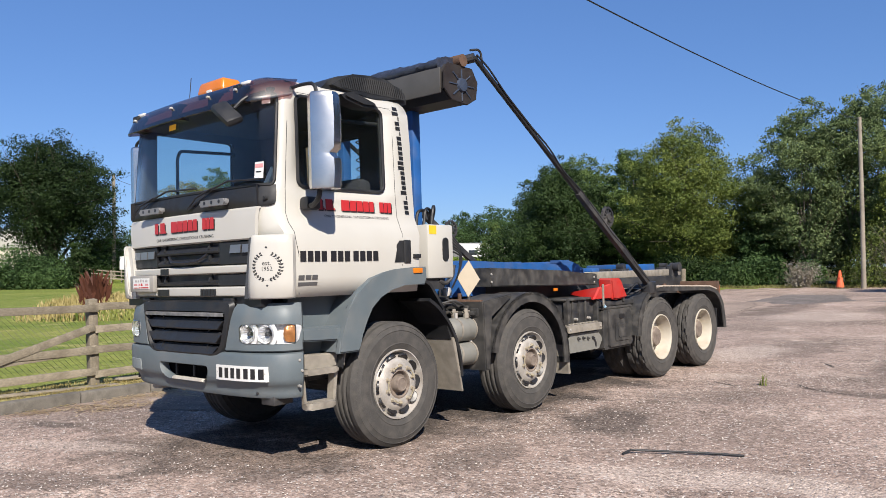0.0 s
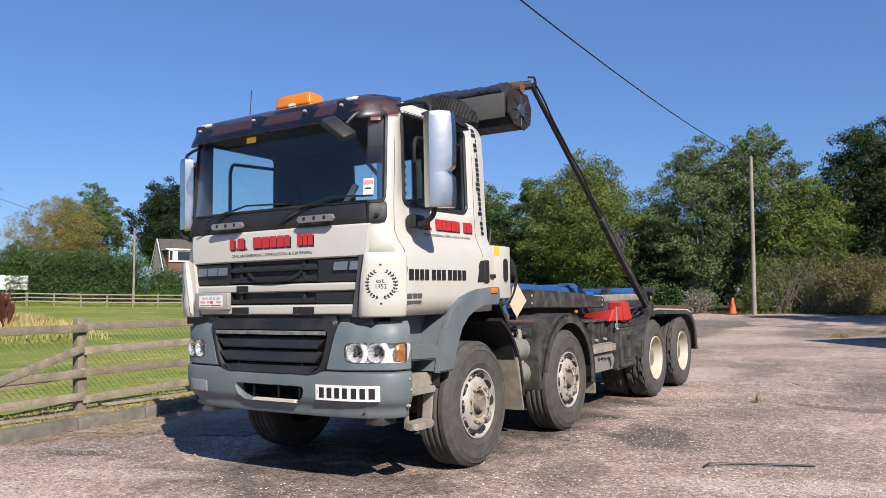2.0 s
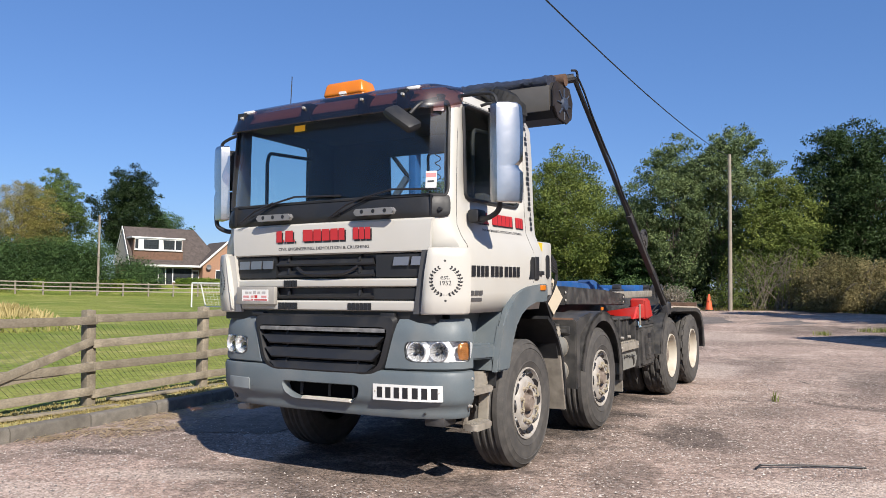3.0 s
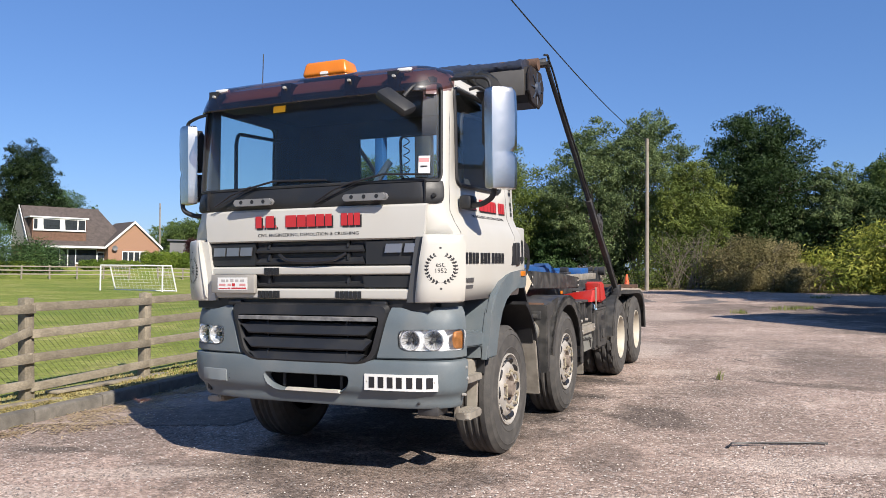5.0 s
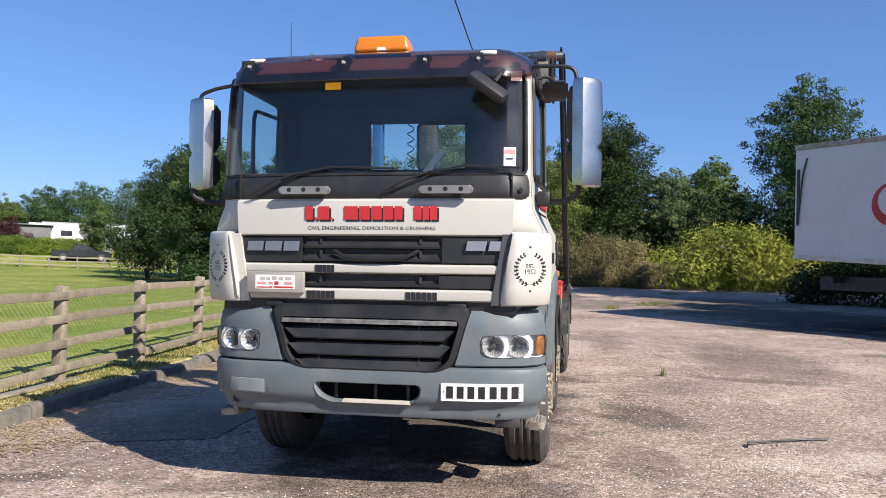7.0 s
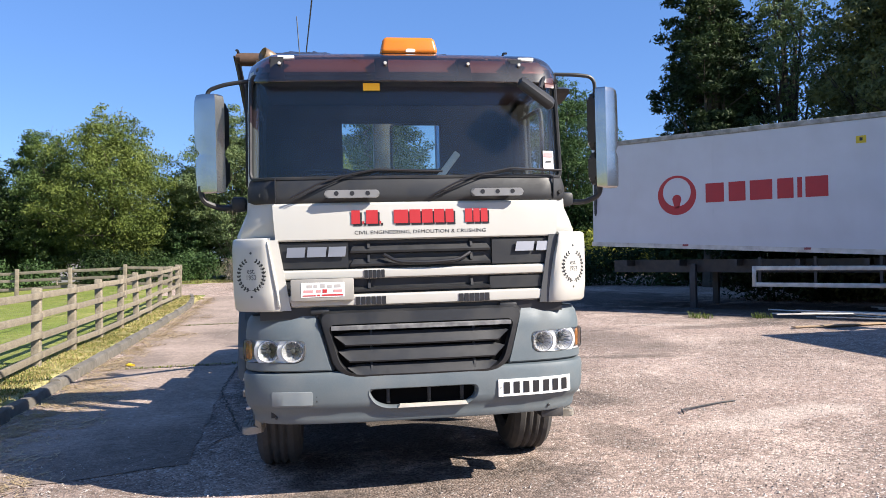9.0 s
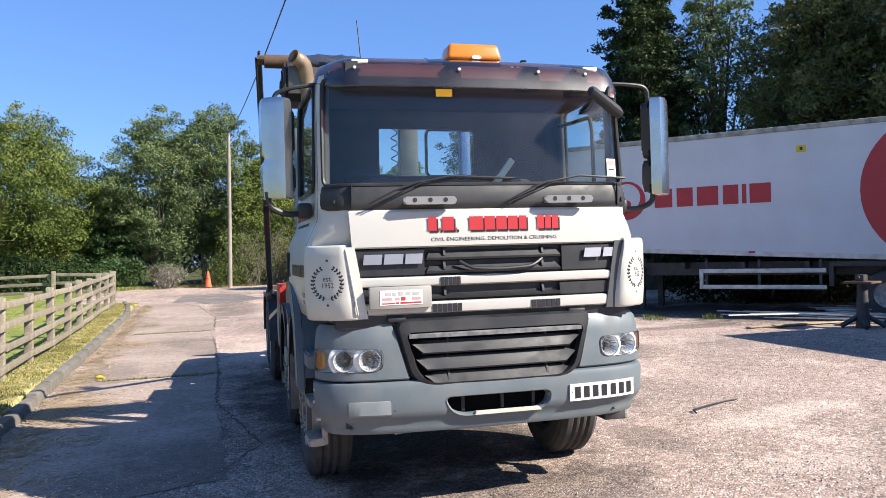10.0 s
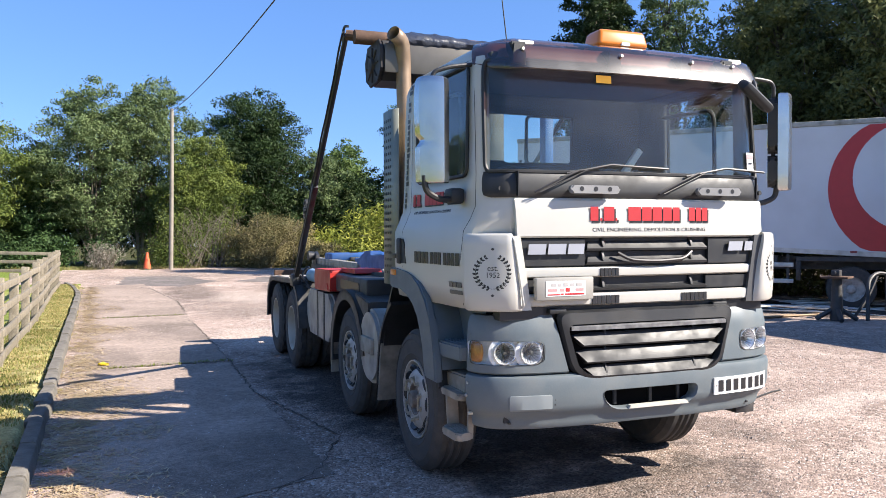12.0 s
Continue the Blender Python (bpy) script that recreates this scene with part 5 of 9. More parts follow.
def trailer():
    """Box trailer. Local x runs from its front to its rear along the near side, y away from the camera."""
    zt, zb, g = 4.63, 1.62, 0.27
    low = lambda x: 1.88 - 0.047 * x
    root = thing("box_trailer", TRAILER, "long white box trailer with red emblem and stained roof edge", "trailer")
    bm = B()
    prism(bm, [(-2.31, low(-2.31)), (11.2, low(11.2)), (11.2, zt - 0.12), (-2.31, zt - 0.12)], 0, 2.5, "y", 0.012)
    body = part("body", bm, TRAILERW, root)
    bm = B()
    for k in range(12):
        bm = B()
        x = -1.2 + k * 1.05
        box(bm, x - 0.003, x + 0.003, -0.003, 0.01, low(x) + 0.05, zt - 0.14)
        part("panel_seam", bm, TRAILERW, body)
    bm = B()
    box(bm, -2.33, 11.22, -0.02, 2.52, zt - 0.12, zt, 0.02)
    part("top_rail", bm, TOPMUCK, root, "grey algae-stained roof rail")
    bm = B()
    prism(bm, [(-2.33, low(-2.33) - 0.08), (11.22, low(11.22) - 0.08), (11.22, low(11.22) + 0.03), (-2.33, low(-2.33) + 0.03)], -0.025, 2.52, "y")
    part("bottom_rail", bm, ALU, root)
    for k in range(5):
        bm = B()
        x = 0.14 + 2.79 * k
        box(bm, x, x + 0.14, -0.034, 0.0, low(x) - 0.02, low(x) + 0.03)
        part("side_marker", bm, REDDARK, root)
    bm = B()
    box(bm, -2.0, 11.0, 0.6, 0.75, zb - 0.42, zb - 0.1)
    box(bm, -2.0, 11.0, 1.75, 1.9, zb - 0.42, zb - 0.1)
    for k in range(9):
        box(bm, -1.5 + 1.4 * k, -1.4 + 1.4 * k, 0.1, 2.4, zb - 0.25, zb - 0.1)
    part("chassis_rail", bm, CHASSIS, root)
    for side in (0.35, 2.0):
        bm = B()
        box(bm, 0.15, 0.3, side, side + 0.14, g + 0.05, zb - 0.2, 0.01)
        box(bm, 0.0, 0.45, side - 0.1, side + 0.24, g, g + 0.05, 0.01)
        part("landing_leg", bm, CHASSIS, root)
    bm = B()
    for z in (1.26, 0.88):
        box(bm, 1.84, 4.55, 0.02, 0.05, z, z + 0.1, 0.006)
    box(bm, 1.77, 1.86, 0.02, 0.055, 0.88, 1.36, 0.004)
    part("side_guard", bm, ALU, root, "pale aluminium side guard rails")
    for x in (1.9, 3.1, 4.4):
        bm = B()
        box(bm, x, x + 0.06, 0.055, 0.1, 0.85, zb - 0.05)
        part("guard_post", bm, CHASSIS, root)
    for x in (5.75, 7.05, 8.35):
        for y in (0.22, 2.25):
            wheel_simple(root, x, y, g + 0.5, 0.52, 0.36)
    bm = B()
    box(bm, 4.62, 9.2, 0.02, 0.05, 1.40, 1.5)
    box(bm, 4.6, 4.7, 0.05, 0.5, 0.95, 1.5, 0.01)
    part("mudguard", bm, CHASSIS, root)
    bm = B()
    box(bm, -2.25, -2.19, -0.03, -0.002, 2.75, 4.05)
    tube(bm, bend([(-2.0, -0.03, 4.3), (-2.1, -0.04, 3.9), (-2.22, -0.03, 2.7)]), 0.02, 6)
    part("corner_strap", bm, CHASSIS, root)
    # emblem: ring with a drop in it, then plain bars for the name
    to = lambda u, v, d: (u, -0.004 - d, v)
    bm = B()
    cz = 3.12
    outer = arc(0, cz, 0.49, 0, 360, 40)[:-1]
    inner = arc(0, cz + 0.075, 0.355, 0, 360, 40)[:-1]
    for i in range(40):
        j = (i + 1) % 40
        bm.faces.new([bm.verts.new(to(*p, 0.0)) for p in (outer[i], outer[j], inner[j], inner[i])])
    part("ring_emblem", bm, REDINK, body, smooth_faces=False)
    bm = B()
    bm.faces.new([bm.verts.new(to(*p, 0.0)) for p in arc(0.0, cz - 0.1, 0.115, -20, 200, 14) + [(-0.05, cz - 0.33), (0.05, cz - 0.33)]])
    part("drop_emblem", bm, REDINK, body, smooth_faces=False)
    for k, span in enumerate([(0.72, 1.16), (1.27, 1.66), (1.76, 2.26), (2.37, 2.72), (2.80, 2.90), (2.97, 3.44)]):
        bm = B()
        blocks(bm, [span], 0.46, to, 0.003, v0=2.9)
        part("name_bar", bm, REDINK, body, "red lettering bar")
    bm = B()
    outer = arc(6.95, 3.05, 1.69, 0, 360, 48)
    inner = arc(7.0, 3.3, 1.24, 0, 360, 48)
    trim = lambda p: (p[0], min(max(p[1], low(p[0]) + 0.05), zt - 0.14))
    for i in range(48):
        bm.faces.new([bm.verts.new(to(*trim(p), 0.0)) for p in (outer[i], outer[i + 1], inner[i + 1], inner[i])])
    part("arc_emblem", bm, REDINK, body, "large red arc painted on the panel", smooth_faces=False)
    bm = B()
    blocks(bm, [(4.0, 4.2)], 0.16, to, 0.004, v0=4.0)
    part("warning_sticker", bm, YELLOW, body)
    bm = B()
    blocks(bm, [(4.07, 4.13)], 0.07, to, 0.006, v0=4.05)
    part("sticker_mark", bm, BLACKINK, body)


trailer()


def vice_stand(x, y):
    root = thing("vice_stand", pose(x, y, road_z(x, y), 0, 0, 30), "dark steel bench stand with a vice on tarmac", "stand")
    bm = B()
    tube(bm, [(0, 0, 0), (0, 0, 0.85)], 0.1, 12, True, [0.13, 0.09])
    part("column", bm, CHASSIS, root)
    for k in range(4):
        bm = B()
        a = k * math.pi / 2 + 0.4
        tube(bm, [(0, 0, 0.28), (0.38 * math.cos(a), 0.38 * math.sin(a), 0.03)], 0.05, 6)
        part("leg", bm, CHASSIS, root)
    bm = B()
    box(bm, -0.38, 0.38, -0.25, 0.25, 0.85, 0.89, 0.008)
    part("table", bm, RUST, root, "rusty steel table plate")
    bm = B()
    box(bm, -0.2, 0.1, -0.08, 0.08, 0.89, 1.02, 0.02)
    tube(bm, [(-0.3, 0, 0.97), (0.3, 0, 0.97)], 0.025, 8)
    tube(bm, [(0.3, -0.12, 0.97), (0.3, 0.12, 0.97)], 0.012, 6)
    part("vice", bm, CHASSIS, root)


vice_stand(4.74, 10.6)


def bent_frame(x, y):
    root = thing("pipe_frame", pose(x, y, road_z(x, y), 0, 0, 15), "dark bent steel tube frame on the tarmac", "frame")
    bm = B()
    tube(bm, bend([(-0.35, 0, 0), (-0.1, 0.1, 0.8), (0.3, 0.1, 0.95), (0.7, 0, 0.9)]), 0.04, 8)
    tube(bm, bend([(-0.3, 0.3, 0), (0.1, 0.15, 0.5), (0.35, 0.1, 0.9)]), 0.03, 8)
    tube(bm, [(0.6, 0, 0), (0.55, 0, 0.92)], 0.035, 8)
    part("tube", bm, CHASSIS, root)


bent_frame(5.6, 10.4)
rng = random.Random(21)
for i in range(22):
    a, L = rng.uniform(-0.6, 0.6), rng.uniform(1.4, 3.2)
    cx, cy = 6.3 + rng.uniform(-1.9, 1.6), 12.6 + rng.uniform(-0.7, 0.7)
    z = road_z(cx, cy) + 0.03 + 0.03 * (i % 5)
    bm = B()
    tube(bm, [(-L / 2, 0, 0), (L / 2, 0, 0)], 0.016, 7)
    ob = part("scaffold_tube", bm, ALU)
    ob.matrix_basis = pose(cx, cy, z, 0, rng.uniform(-1.5, 1.5), math.degrees(a) - 40)
    tagged(ob, "grey metal tube in a loose pile", "tube", "tubes under the trailer")
for i, (x, y, L, yaw) in enumerate([(4.0, 11.75, 2.2, 8), (3.9, 11.6, 1.8, -3), (4.4, 11.5, 2.0, 2)]):
    bm = B()
    box(bm, -L / 2, L / 2, -0.06, 0.06, 0.0, 0.022, 0.004)
    ob = part("plank", bm, PLANK)
    ob.matrix_basis = pose(x, y, road_z(x, y) + 0.002 + 0.022 * (i == 2), 0, 0, yaw)
    tagged(ob, "pale rough timber plank lying on the tarmac", "plank", "planks by the trailer")
# ---- the truck ----

# Local axes: x to the truck's own left, y to its rear, z up; the origin is on the ground below the middle of the front.
ex = Vector((0.9984, -0.0558, 0.0153)).normalized()
ey = Vector((0.0558, 0.9984, 0.0129)).normalized()
ez = ex.cross(ey).normalized()
ey = ez.cross(ex)
TRUCK = Matrix(((ex.x, ey.x, ez.x, -5.55), (ex.y, ey.y, ez.y, 3.70), (ex.z, ey.z, ez.z, -0.004), (0, 0, 0, 1)))
truck = thing("hook_loader_truck", TRUCK, "white and grey four-axle hook loader truck with amber beacon", "truck")


def table(z, rows):
    """Values between the rows of a table."""
    for a, b in zip(rows, rows[1:]):
        if z <= b[0]:
            t = max(0.0, (z - a[0]) / (b[0] - a[0]))
            return [p + (q - p) * t for p, q in zip(a[1:], b[1:])]
    return list(rows[-1][1:])


# z: half width, front, rear
CAB = [(1.30, 1.165, 0.09, 1.62), (1.45, 1.19, 0.085, 1.62), (1.62, 1.195, 0.075, 1.63), (1.79, 1.185, 0.04, 1.65), (1.86, 1.15, 0.012, 1.66), (1.94, 1.115, 0.012, 1.665),
       (2.14, 1.105, 0.025, 1.66), (2.60, 1.10, 0.06, 1.645), (2.84, 1.09, 0.08, 1.635), (2.91, 1.07, 0.11, 1.62), (2.96, 1.03, 0.18, 1.58), (2.99, 0.95, 0.30, 1.52)]


def cab_outline(z):
    w, f, r = table(z, CAB)
    half = [(0, f), (0.35, f + 0.006), (0.70, f + 0.022), (0.93, f + 0.042), (w - 0.062, f + 0.125), (w - 0.034, f + 0.185), (w - 0.022, 0.345), (w - 0.008, 0.74), (w + 0.008, 1.215),
            (w + 0.012, r - 0.22), (w - 0.005, r - 0.07), (w - 0.09, r), (0.42, r), (0, r)]
    return half + [(-x, y) for x, y in half[-2:0:-1]]


def build_cab():
    zs = [1.30, 1.45, 1.62, 1.79, 1.86, 1.94, 2.04, 2.14, 2.36, 2.60, 2.76, 2.84, 2.88, 2.92, 2.96, 2.99]
    bm = B()
    rows = [[bm.verts.new((x, y, z)) for x, y in cab_outline(z)] for z in zs]
    n = len(rows[0])
    half = 13
    openings = {}
    for j in range(len(zs) - 1):
        for i in range(n):
            k = i if i < half else n - 1 - i
            side = "left" if i < half else "right"
            z = (zs[j] + zs[j + 1]) / 2
            f = None
            if 2.14 < z < 2.84 and k < 4:
                openings.setdefault("windscreen", []).append((i, j))
                continue
            if 2.14 < z < 2.84 and k in (6, 7):
                openings.setdefault("side_window_" + side, []).append((i, j))
                continue
            if 2.36 < z < 2.76 and k == 12:
                openings.setdefault("rear_window", []).append((i, j))
                continue
            a, b = rows[j], rows[j + 1]
            bm.faces.new((a[i], a[(i + 1) % n], b[(i + 1) % n], b[i]))
    top = rows[-1]
    cx = [bm.verts.new((v.co.x * 0.7, 0.9 + (v.co.y - 0.9) * 0.75, 3.025)) for v in top]
    for i in range(n):
        bm.faces.new((top[i], top[(i + 1) % n], cx[(i + 1) % n], cx[i]))
    bm.faces.new(cx)
    cab = part("cab_shell", bm, [WHITE, INSIDE], truck, "cream-white painted cab shell", sharp=40)
    so = cab.modifiers.new("thickness", "SOLIDIFY")
    so.thickness, so.offset, so.material_offset, so.material_offset_rim = 0.05, -1, 1, 1
    be = None
    for name, cells in openings.items():
        bm = B()
        seen = {}
        def v(i, j):
            i %= n
            if (i, j) not in seen:
                x, y = cab_outline(zs[j])[i]
                seen[(i, j)] = bm.verts.new((x * 0.993, 0.9 + (y - 0.9) * 0.99, zs[j]))
            return seen[(i, j)]
        for i, j in cells:
            bm.faces.new((v(i, j), v(i + 1, j), v(i + 1, j + 1), v(i, j + 1)))
        pane = part(name.replace("_left", "").replace("_right", ""), bm, WINDSCREEN, truck, "tinted cab glass")
        pane.visible_shadow = False
    return cab


cab = build_cab()


def cab_point(u, z, out=0.006):
    """A point on the cab skin: u counts along the outline, left side positive."""
    o = cab_outline(z)
    s = 1 if u >= 0 else -1
    u = abs(u)
    i = min(12, int(u))
    t = u - i
    x = o[i][0] + (o[i + 1][0] - o[i][0]) * t
    y = o[i][1] + (o[i + 1][1] - o[i][1]) * t
    d = Vector((x * 0.6, y - 0.9, 0))
    if 6 <= u <= 9:
        d = Vector((1, 0, 0))
    d.normalize()
    return Vector((s * (x + d.x * out), y + d.y * out, z))


def seal(name, u0, u1, z0, z1, r, corner_u, corner_z, parent, material=BLACKP):
    us = [u0 + (u1 - u0) * k / 24 for k in range(25)]
    pts = []
    c = 6
    def rnd(cu, cz, a0, a1):
        return [(cu + corner_u * math.cos(radians(a0 + (a1 - a0) * k / c)), cz + corner_z * math.sin(radians(a0 + (a1 - a0) * k / c))) for k in range(c + 1)]
    loop = rnd(u1 - corner_u, z1 - corner_z, 0, 90) + [(u1 - corner_u - (u1 - u0 - 2 * corner_u) * k / 20, z1) for k in range(1, 20)]
    loop += rnd(u0 + corner_u, z1 - corner_z, 90, 180) + [(u0, z1 - corner_z - (z1 - z0 - 2 * corner_z) * k / 8) for k in range(1, 8)]
    loop += rnd(u0 + corner_u, z0 + corner_z, 180, 270) + [(u0 + corner_u + (u1 - u0 - 2 * corner_u) * k / 20, z0) for k in range(1, 20)]
    loop += rnd(u1 - corner_u, z0 + corner_z, 270, 360)
    bm = B()
    pts = [cab_point(u, z) for u, z in loop]
    tube(bm, pts + pts[:1], r, 6, False)
    return part(name, bm, material, parent)


seal("windscreen_seal", -4.02, 4.02, 2.15, 2.84, 0.013, 0.22, 0.07, cab)
for s in (1, -1):
    a, b = (5.97, 8.02) if s > 0 else (-8.02, -5.97)
    seal("window_seal", a, b, 2.14, 2.845, 0.014, 0.16, 0.07, cab)
seal("window_seal", 11.95, 13.0, 2.36, 2.76, 0.014, 0.1, 0.05, cab)
# black pillar panels beside the windscreen and inner door frames
for s in (1, -1):
    bm = B()
    pts = [cab_point(s * 6.55, z, -0.05) for z in (2.16, 2.4, 2.62)] + [cab_point(s * 6.62, 2.70, -0.05), cab_point(s * 6.9, 2.72, -0.05), cab_point(s * 8.0, 2.73, -0.05)]
    tube(bm, bend([pts[0], pts[2], pts[3], pts[5]]), 0.016, 8)
    part("vent_window_frame", bm, BLACKP, cab)
    # door shut lines
    bm = B()
    for u in (5.12,):
        tube(bm, [cab_point(s * u, z, -0.002) for z in (1.32, 1.62, 1.79, 1.86, 1.94, 2.14, 2.6, 2.86)], 0.0035, 5)
    tube(bm, [cab_point(s * 8.62, z, -0.002) for z in (1.52, 1.79, 1.86, 1.94, 2.14, 2.6, 2.86)], 0.0035, 5)
    tube(bm, [cab_point(s * (5.12 + (8.62 - 5.12) * k / 10), 2.87, -0.002) for k in range(11)], 0.0035, 5)
    part("door_gap", bm, BLACKINK, cab)
    # handle
    bm = B()
    prism(bm, [(1.235, 1.545), (1.275, 1.70), (1.31, 1.735), (1.43, 1.735), (1.43, 1.545)], 1.185 * s, 1.207 * s, "x", 0.006)
    box(bm, 1.20, 1.222, 1.345, 1.43, 1.545, 1.74, 0.012, Matrix.Diagonal((s, 1, 1, 1)))
    part("door_handle", bm, BLACKP, cab, "black recessed door handle")
    bm = B()
    box(bm, 1.20, 1.228, 1.45, 1.56, 1.455, 1.50, 0.006, Matrix.Diagonal((s, 1, 1, 1)))
    part("side_indicator", bm, AMBER, cab)
    bm = B()
    box(bm, 1.19, 1.212, 1.47, 1.56, 1.585, 1.62, 0.004, Matrix.Diagonal((s, 1, 1, 1)))
    part("vent_slot", bm, BLACKP, cab)

# interior
bm = B()
box(bm, -1.03, 1.03, 0.1, 0.5, 1.95, 2.16, 0.05)
part("dashboard", bm, [LIGHTTRIM], cab, "pale grey dashboard")
bm = B()
box(bm, -1.08, 1.08, 0.15, 1.58, 1.34, 1.38)
part("cab_floor", bm, INSIDE, cab)
bm = B()
box(bm, -1.0, 1.0, 0.35, 1.5, 2.90, 2.93)
box(bm, -1.0, 1.0, 0.16, 0.5, 2.84, 2.90, 0.02)
part("overhead_shelf", bm, INSIDE, cab)
for sx, tall in ((-0.55, 1.0), (0.6, 1.0)):
    bm = B()
    box(bm, sx - 0.26, sx + 0.26, 0.75, 1.25, 1.70, 1.86, 0.06)
    seat = part("seat", bm, SEATM, cab)
    bm = B()
    box(bm, sx - 0.22, sx + 0.22, 1.22, 1.38, 1.80, 2.34 if sx < 0 else 2.30, 0.06)
    part("seat_back", bm, SEATM, seat)
    bm = B()
    box(bm, sx - 0.2, sx + 0.2, 0.85, 1.15, 1.37, 1.70, 0.03)
    part("seat_base", bm, INSIDE, seat)
bm = B()
tube(bm, [(-0.55 + 0.23 * math.cos(a), 0.52 + 0.20 * math.sin(a), 2.15 + 0.085 * -math.sin(a) * -1) for a in [2 * math.pi * k / 28 for k in range(29)]], 0.016, 8, False)
tube(bm, [(-0.55, 0.52, 2.13), (-0.55, 0.42, 1.95)], 0.03, 8)
tube(bm, [(-0.77, 0.52, 2.14), (-0.33, 0.52, 2.14)], 0.016, 6)
part("steering_wheel", bm, BLACKP, cab)
bm = B()
box(bm, 0.28, 0.33, 0.60, 0.64, 2.16, 2.42, 0.008, Matrix.Translation((0.3, 0.62, 2.25)) @ Matrix.Rotation(radians(38), 4, "Y") @ Matrix.Translation((-0.3, -0.62, -2.25)))
part("paper_sheet", bm, WHITEP, cab, "white folded paper on the dash")

# ---- front panels ----
MID = 0.038   # the middle of the front, seen from the truck's axis


def front_plan(x, base):
    """Depth of the curved front at a distance from the middle."""
    a = abs(x - MID)
    return base + 0.038 * (a / 0.9) ** 2.2


def curved(bm, x0, x1, zrows, base, thick=0.03, n=12):
    """A panel across the front. zrows: (z, offset, x0 shift, x1 shift)."""
    front, back = [], []
    for z, off, a, b in zrows:
        xs = [x0 + a + (x1 + b - x0 - a) * k / n for k in range(n + 1)]
        front.append([(x, front_plan(x, base) + off, z) for x in xs])
        back.append([(x, front_plan(x, base) + off + thick, z) for x in xs])
    rings = [f + bk[::-1] for f, bk in zip(front, back)]
    ring_loft(bm, rings, True, True)


def cut(ob, bm):
    """Cut a closed bmesh out of a mesh object."""
    bmesh.ops.recalc_face_normals(bm, faces=bm.faces)
    me = bpy.data.meshes.new("cutter")
    bm.to_mesh(me)
    bm.free()
    tool = new("cutter", me)
    tool.parent = ob
    mod = ob.modifiers.new("cut", "BOOLEAN")
    mod.operation, mod.object, mod.solver = "DIFFERENCE", tool, "EXACT"
    bpy.context.view_layer.update()
    done = bpy.data.meshes.new_from_object(ob.evaluated_get(bpy.context.evaluated_depsgraph_get()))
    ob.modifiers.clear()
    ob.data = done
    bpy.data.objects.remove(tool)
    done.shade_smooth()
    done.set_sharp_from_angle(angle=radians(32))


def soft_corners(corners, r, n=5):
    """A closed outline with rounded corners."""
    out = []
    k = len(corners)
    for i in range(k):
        a, b, c = (Vector(corners[(i + j) % k]) for j in (-1, 0, 1))
        p, q = b + (a - b).normalized() * min(r, (a - b).length * 0.48), b + (c - b).normalized() * min(r, (c - b).length * 0.48)
        out += [p * (1 - t) ** 2 + b * 2 * t * (1 - t) + q * t * t for t in [m / n for m in range(n + 1)]]
    return out


bm = B()
curved(bm, MID - 0.930, MID + 0.930, [(1.742, 0.006, 0.004, -0.004), (1.752, -0.010, 0, 0), (1.90, -0.012, -0.01, 0.01), (1.972, -0.002, -0.014, 0.014), (1.986, 0.012, -0.014, 0.014)], -0.013)
bonnet = part("bonnet_panel", bm, WHITE, truck, "cream-white bonnet panel")
bm = B()
rows = []
for z, out, lim in ((1.990, 0.010, 3.75), (2.004, 0.020, 4.12), (2.035, 0.024, 4.28), (2.09, 0.022, 4.32), (2.13, 0.014, 4.28), (2.15, 0.006, 4.2)):
    rows.append([cab_point(lim * (-1 + 2 * k / 32), z, out) for k in range(33)])
ring_loft(bm, [r + [p + Vector((-0.06 * p.x, 0.04, 0)) for p in r[::-1]] for r in rows], True, True)
part("windscreen_cowl", bm, GRILLE, truck, "black plastic windscreen cowl")
for x in (-0.885, 0.965):
    bm = B()
    box(bm, x - 0.003, x + 0.003, 0.012 + 0.03 * (x > 0), 0.06, 1.998, 2.15)
    part("cowl_joint", bm, BLACKINK, truck)
for x, y in ((-0.98, 0.075), (0.20, -0.008), (1.02, 0.075)):
    bm = B()
    lathe(bm, [(-0.006, 0.0005), (-0.006, 0.014), (0.02, 0.014)], 12, "y", (x, y, 2.045))
    part("cowl_plug", bm, BLACKP, truck)

# upper grille: dark back, slats, white bars
bm = B()
curved(bm, MID - 0.91, MID + 0.91, [(1.285, 0.035, 0.085, -0.085), (1.745, 0.035, 0, 0)], -0.008)
part("grille_back", bm, BLACKP, truck)
for z0, z1, a0, a1 in ((1.492, 1.557, 0.876, 0.893), (1.316, 1.394, 0.838, 0.858)):
    bm = B()
    curved(bm, MID - a0, MID + a0, [(z0, 0.014, 0, 0), (z0 + 0.010, -0.008, 0, 0), (z0 + 0.022, -0.011, 0, 0), (z1 - 0.012, -0.011, a0 - a1, a1 - a0), (z1 - 0.004, -0.004, a0 - a1, a1 - a0), (z1, 0.012, a0 - a1, a1 - a0)], -0.008, 0.045)
    part("grille_bar", bm, WHITE, truck, "cream-white bar across the grille")
for x0, x1, z0, z1 in ((-0.865, -0.43, 1.563, 1.738), (0.52, 0.935, 1.563, 1.738), (0.50, 0.91, 1.40, 1.488), (-0.83, -0.42, 1.40, 1.488)):
    bm = B()
    curved(bm, x0, x1, [(z0, 0.012, 0, 0), (z0 + 0.006, 0.0, 0, 0), (z1 - 0.006, 0.0, 0, 0), (z1, 0.012, 0, 0)], -0.003, 0.03, 6)
    part("grille_panel", bm, GRILLE, truck, "matt black grille end panel")
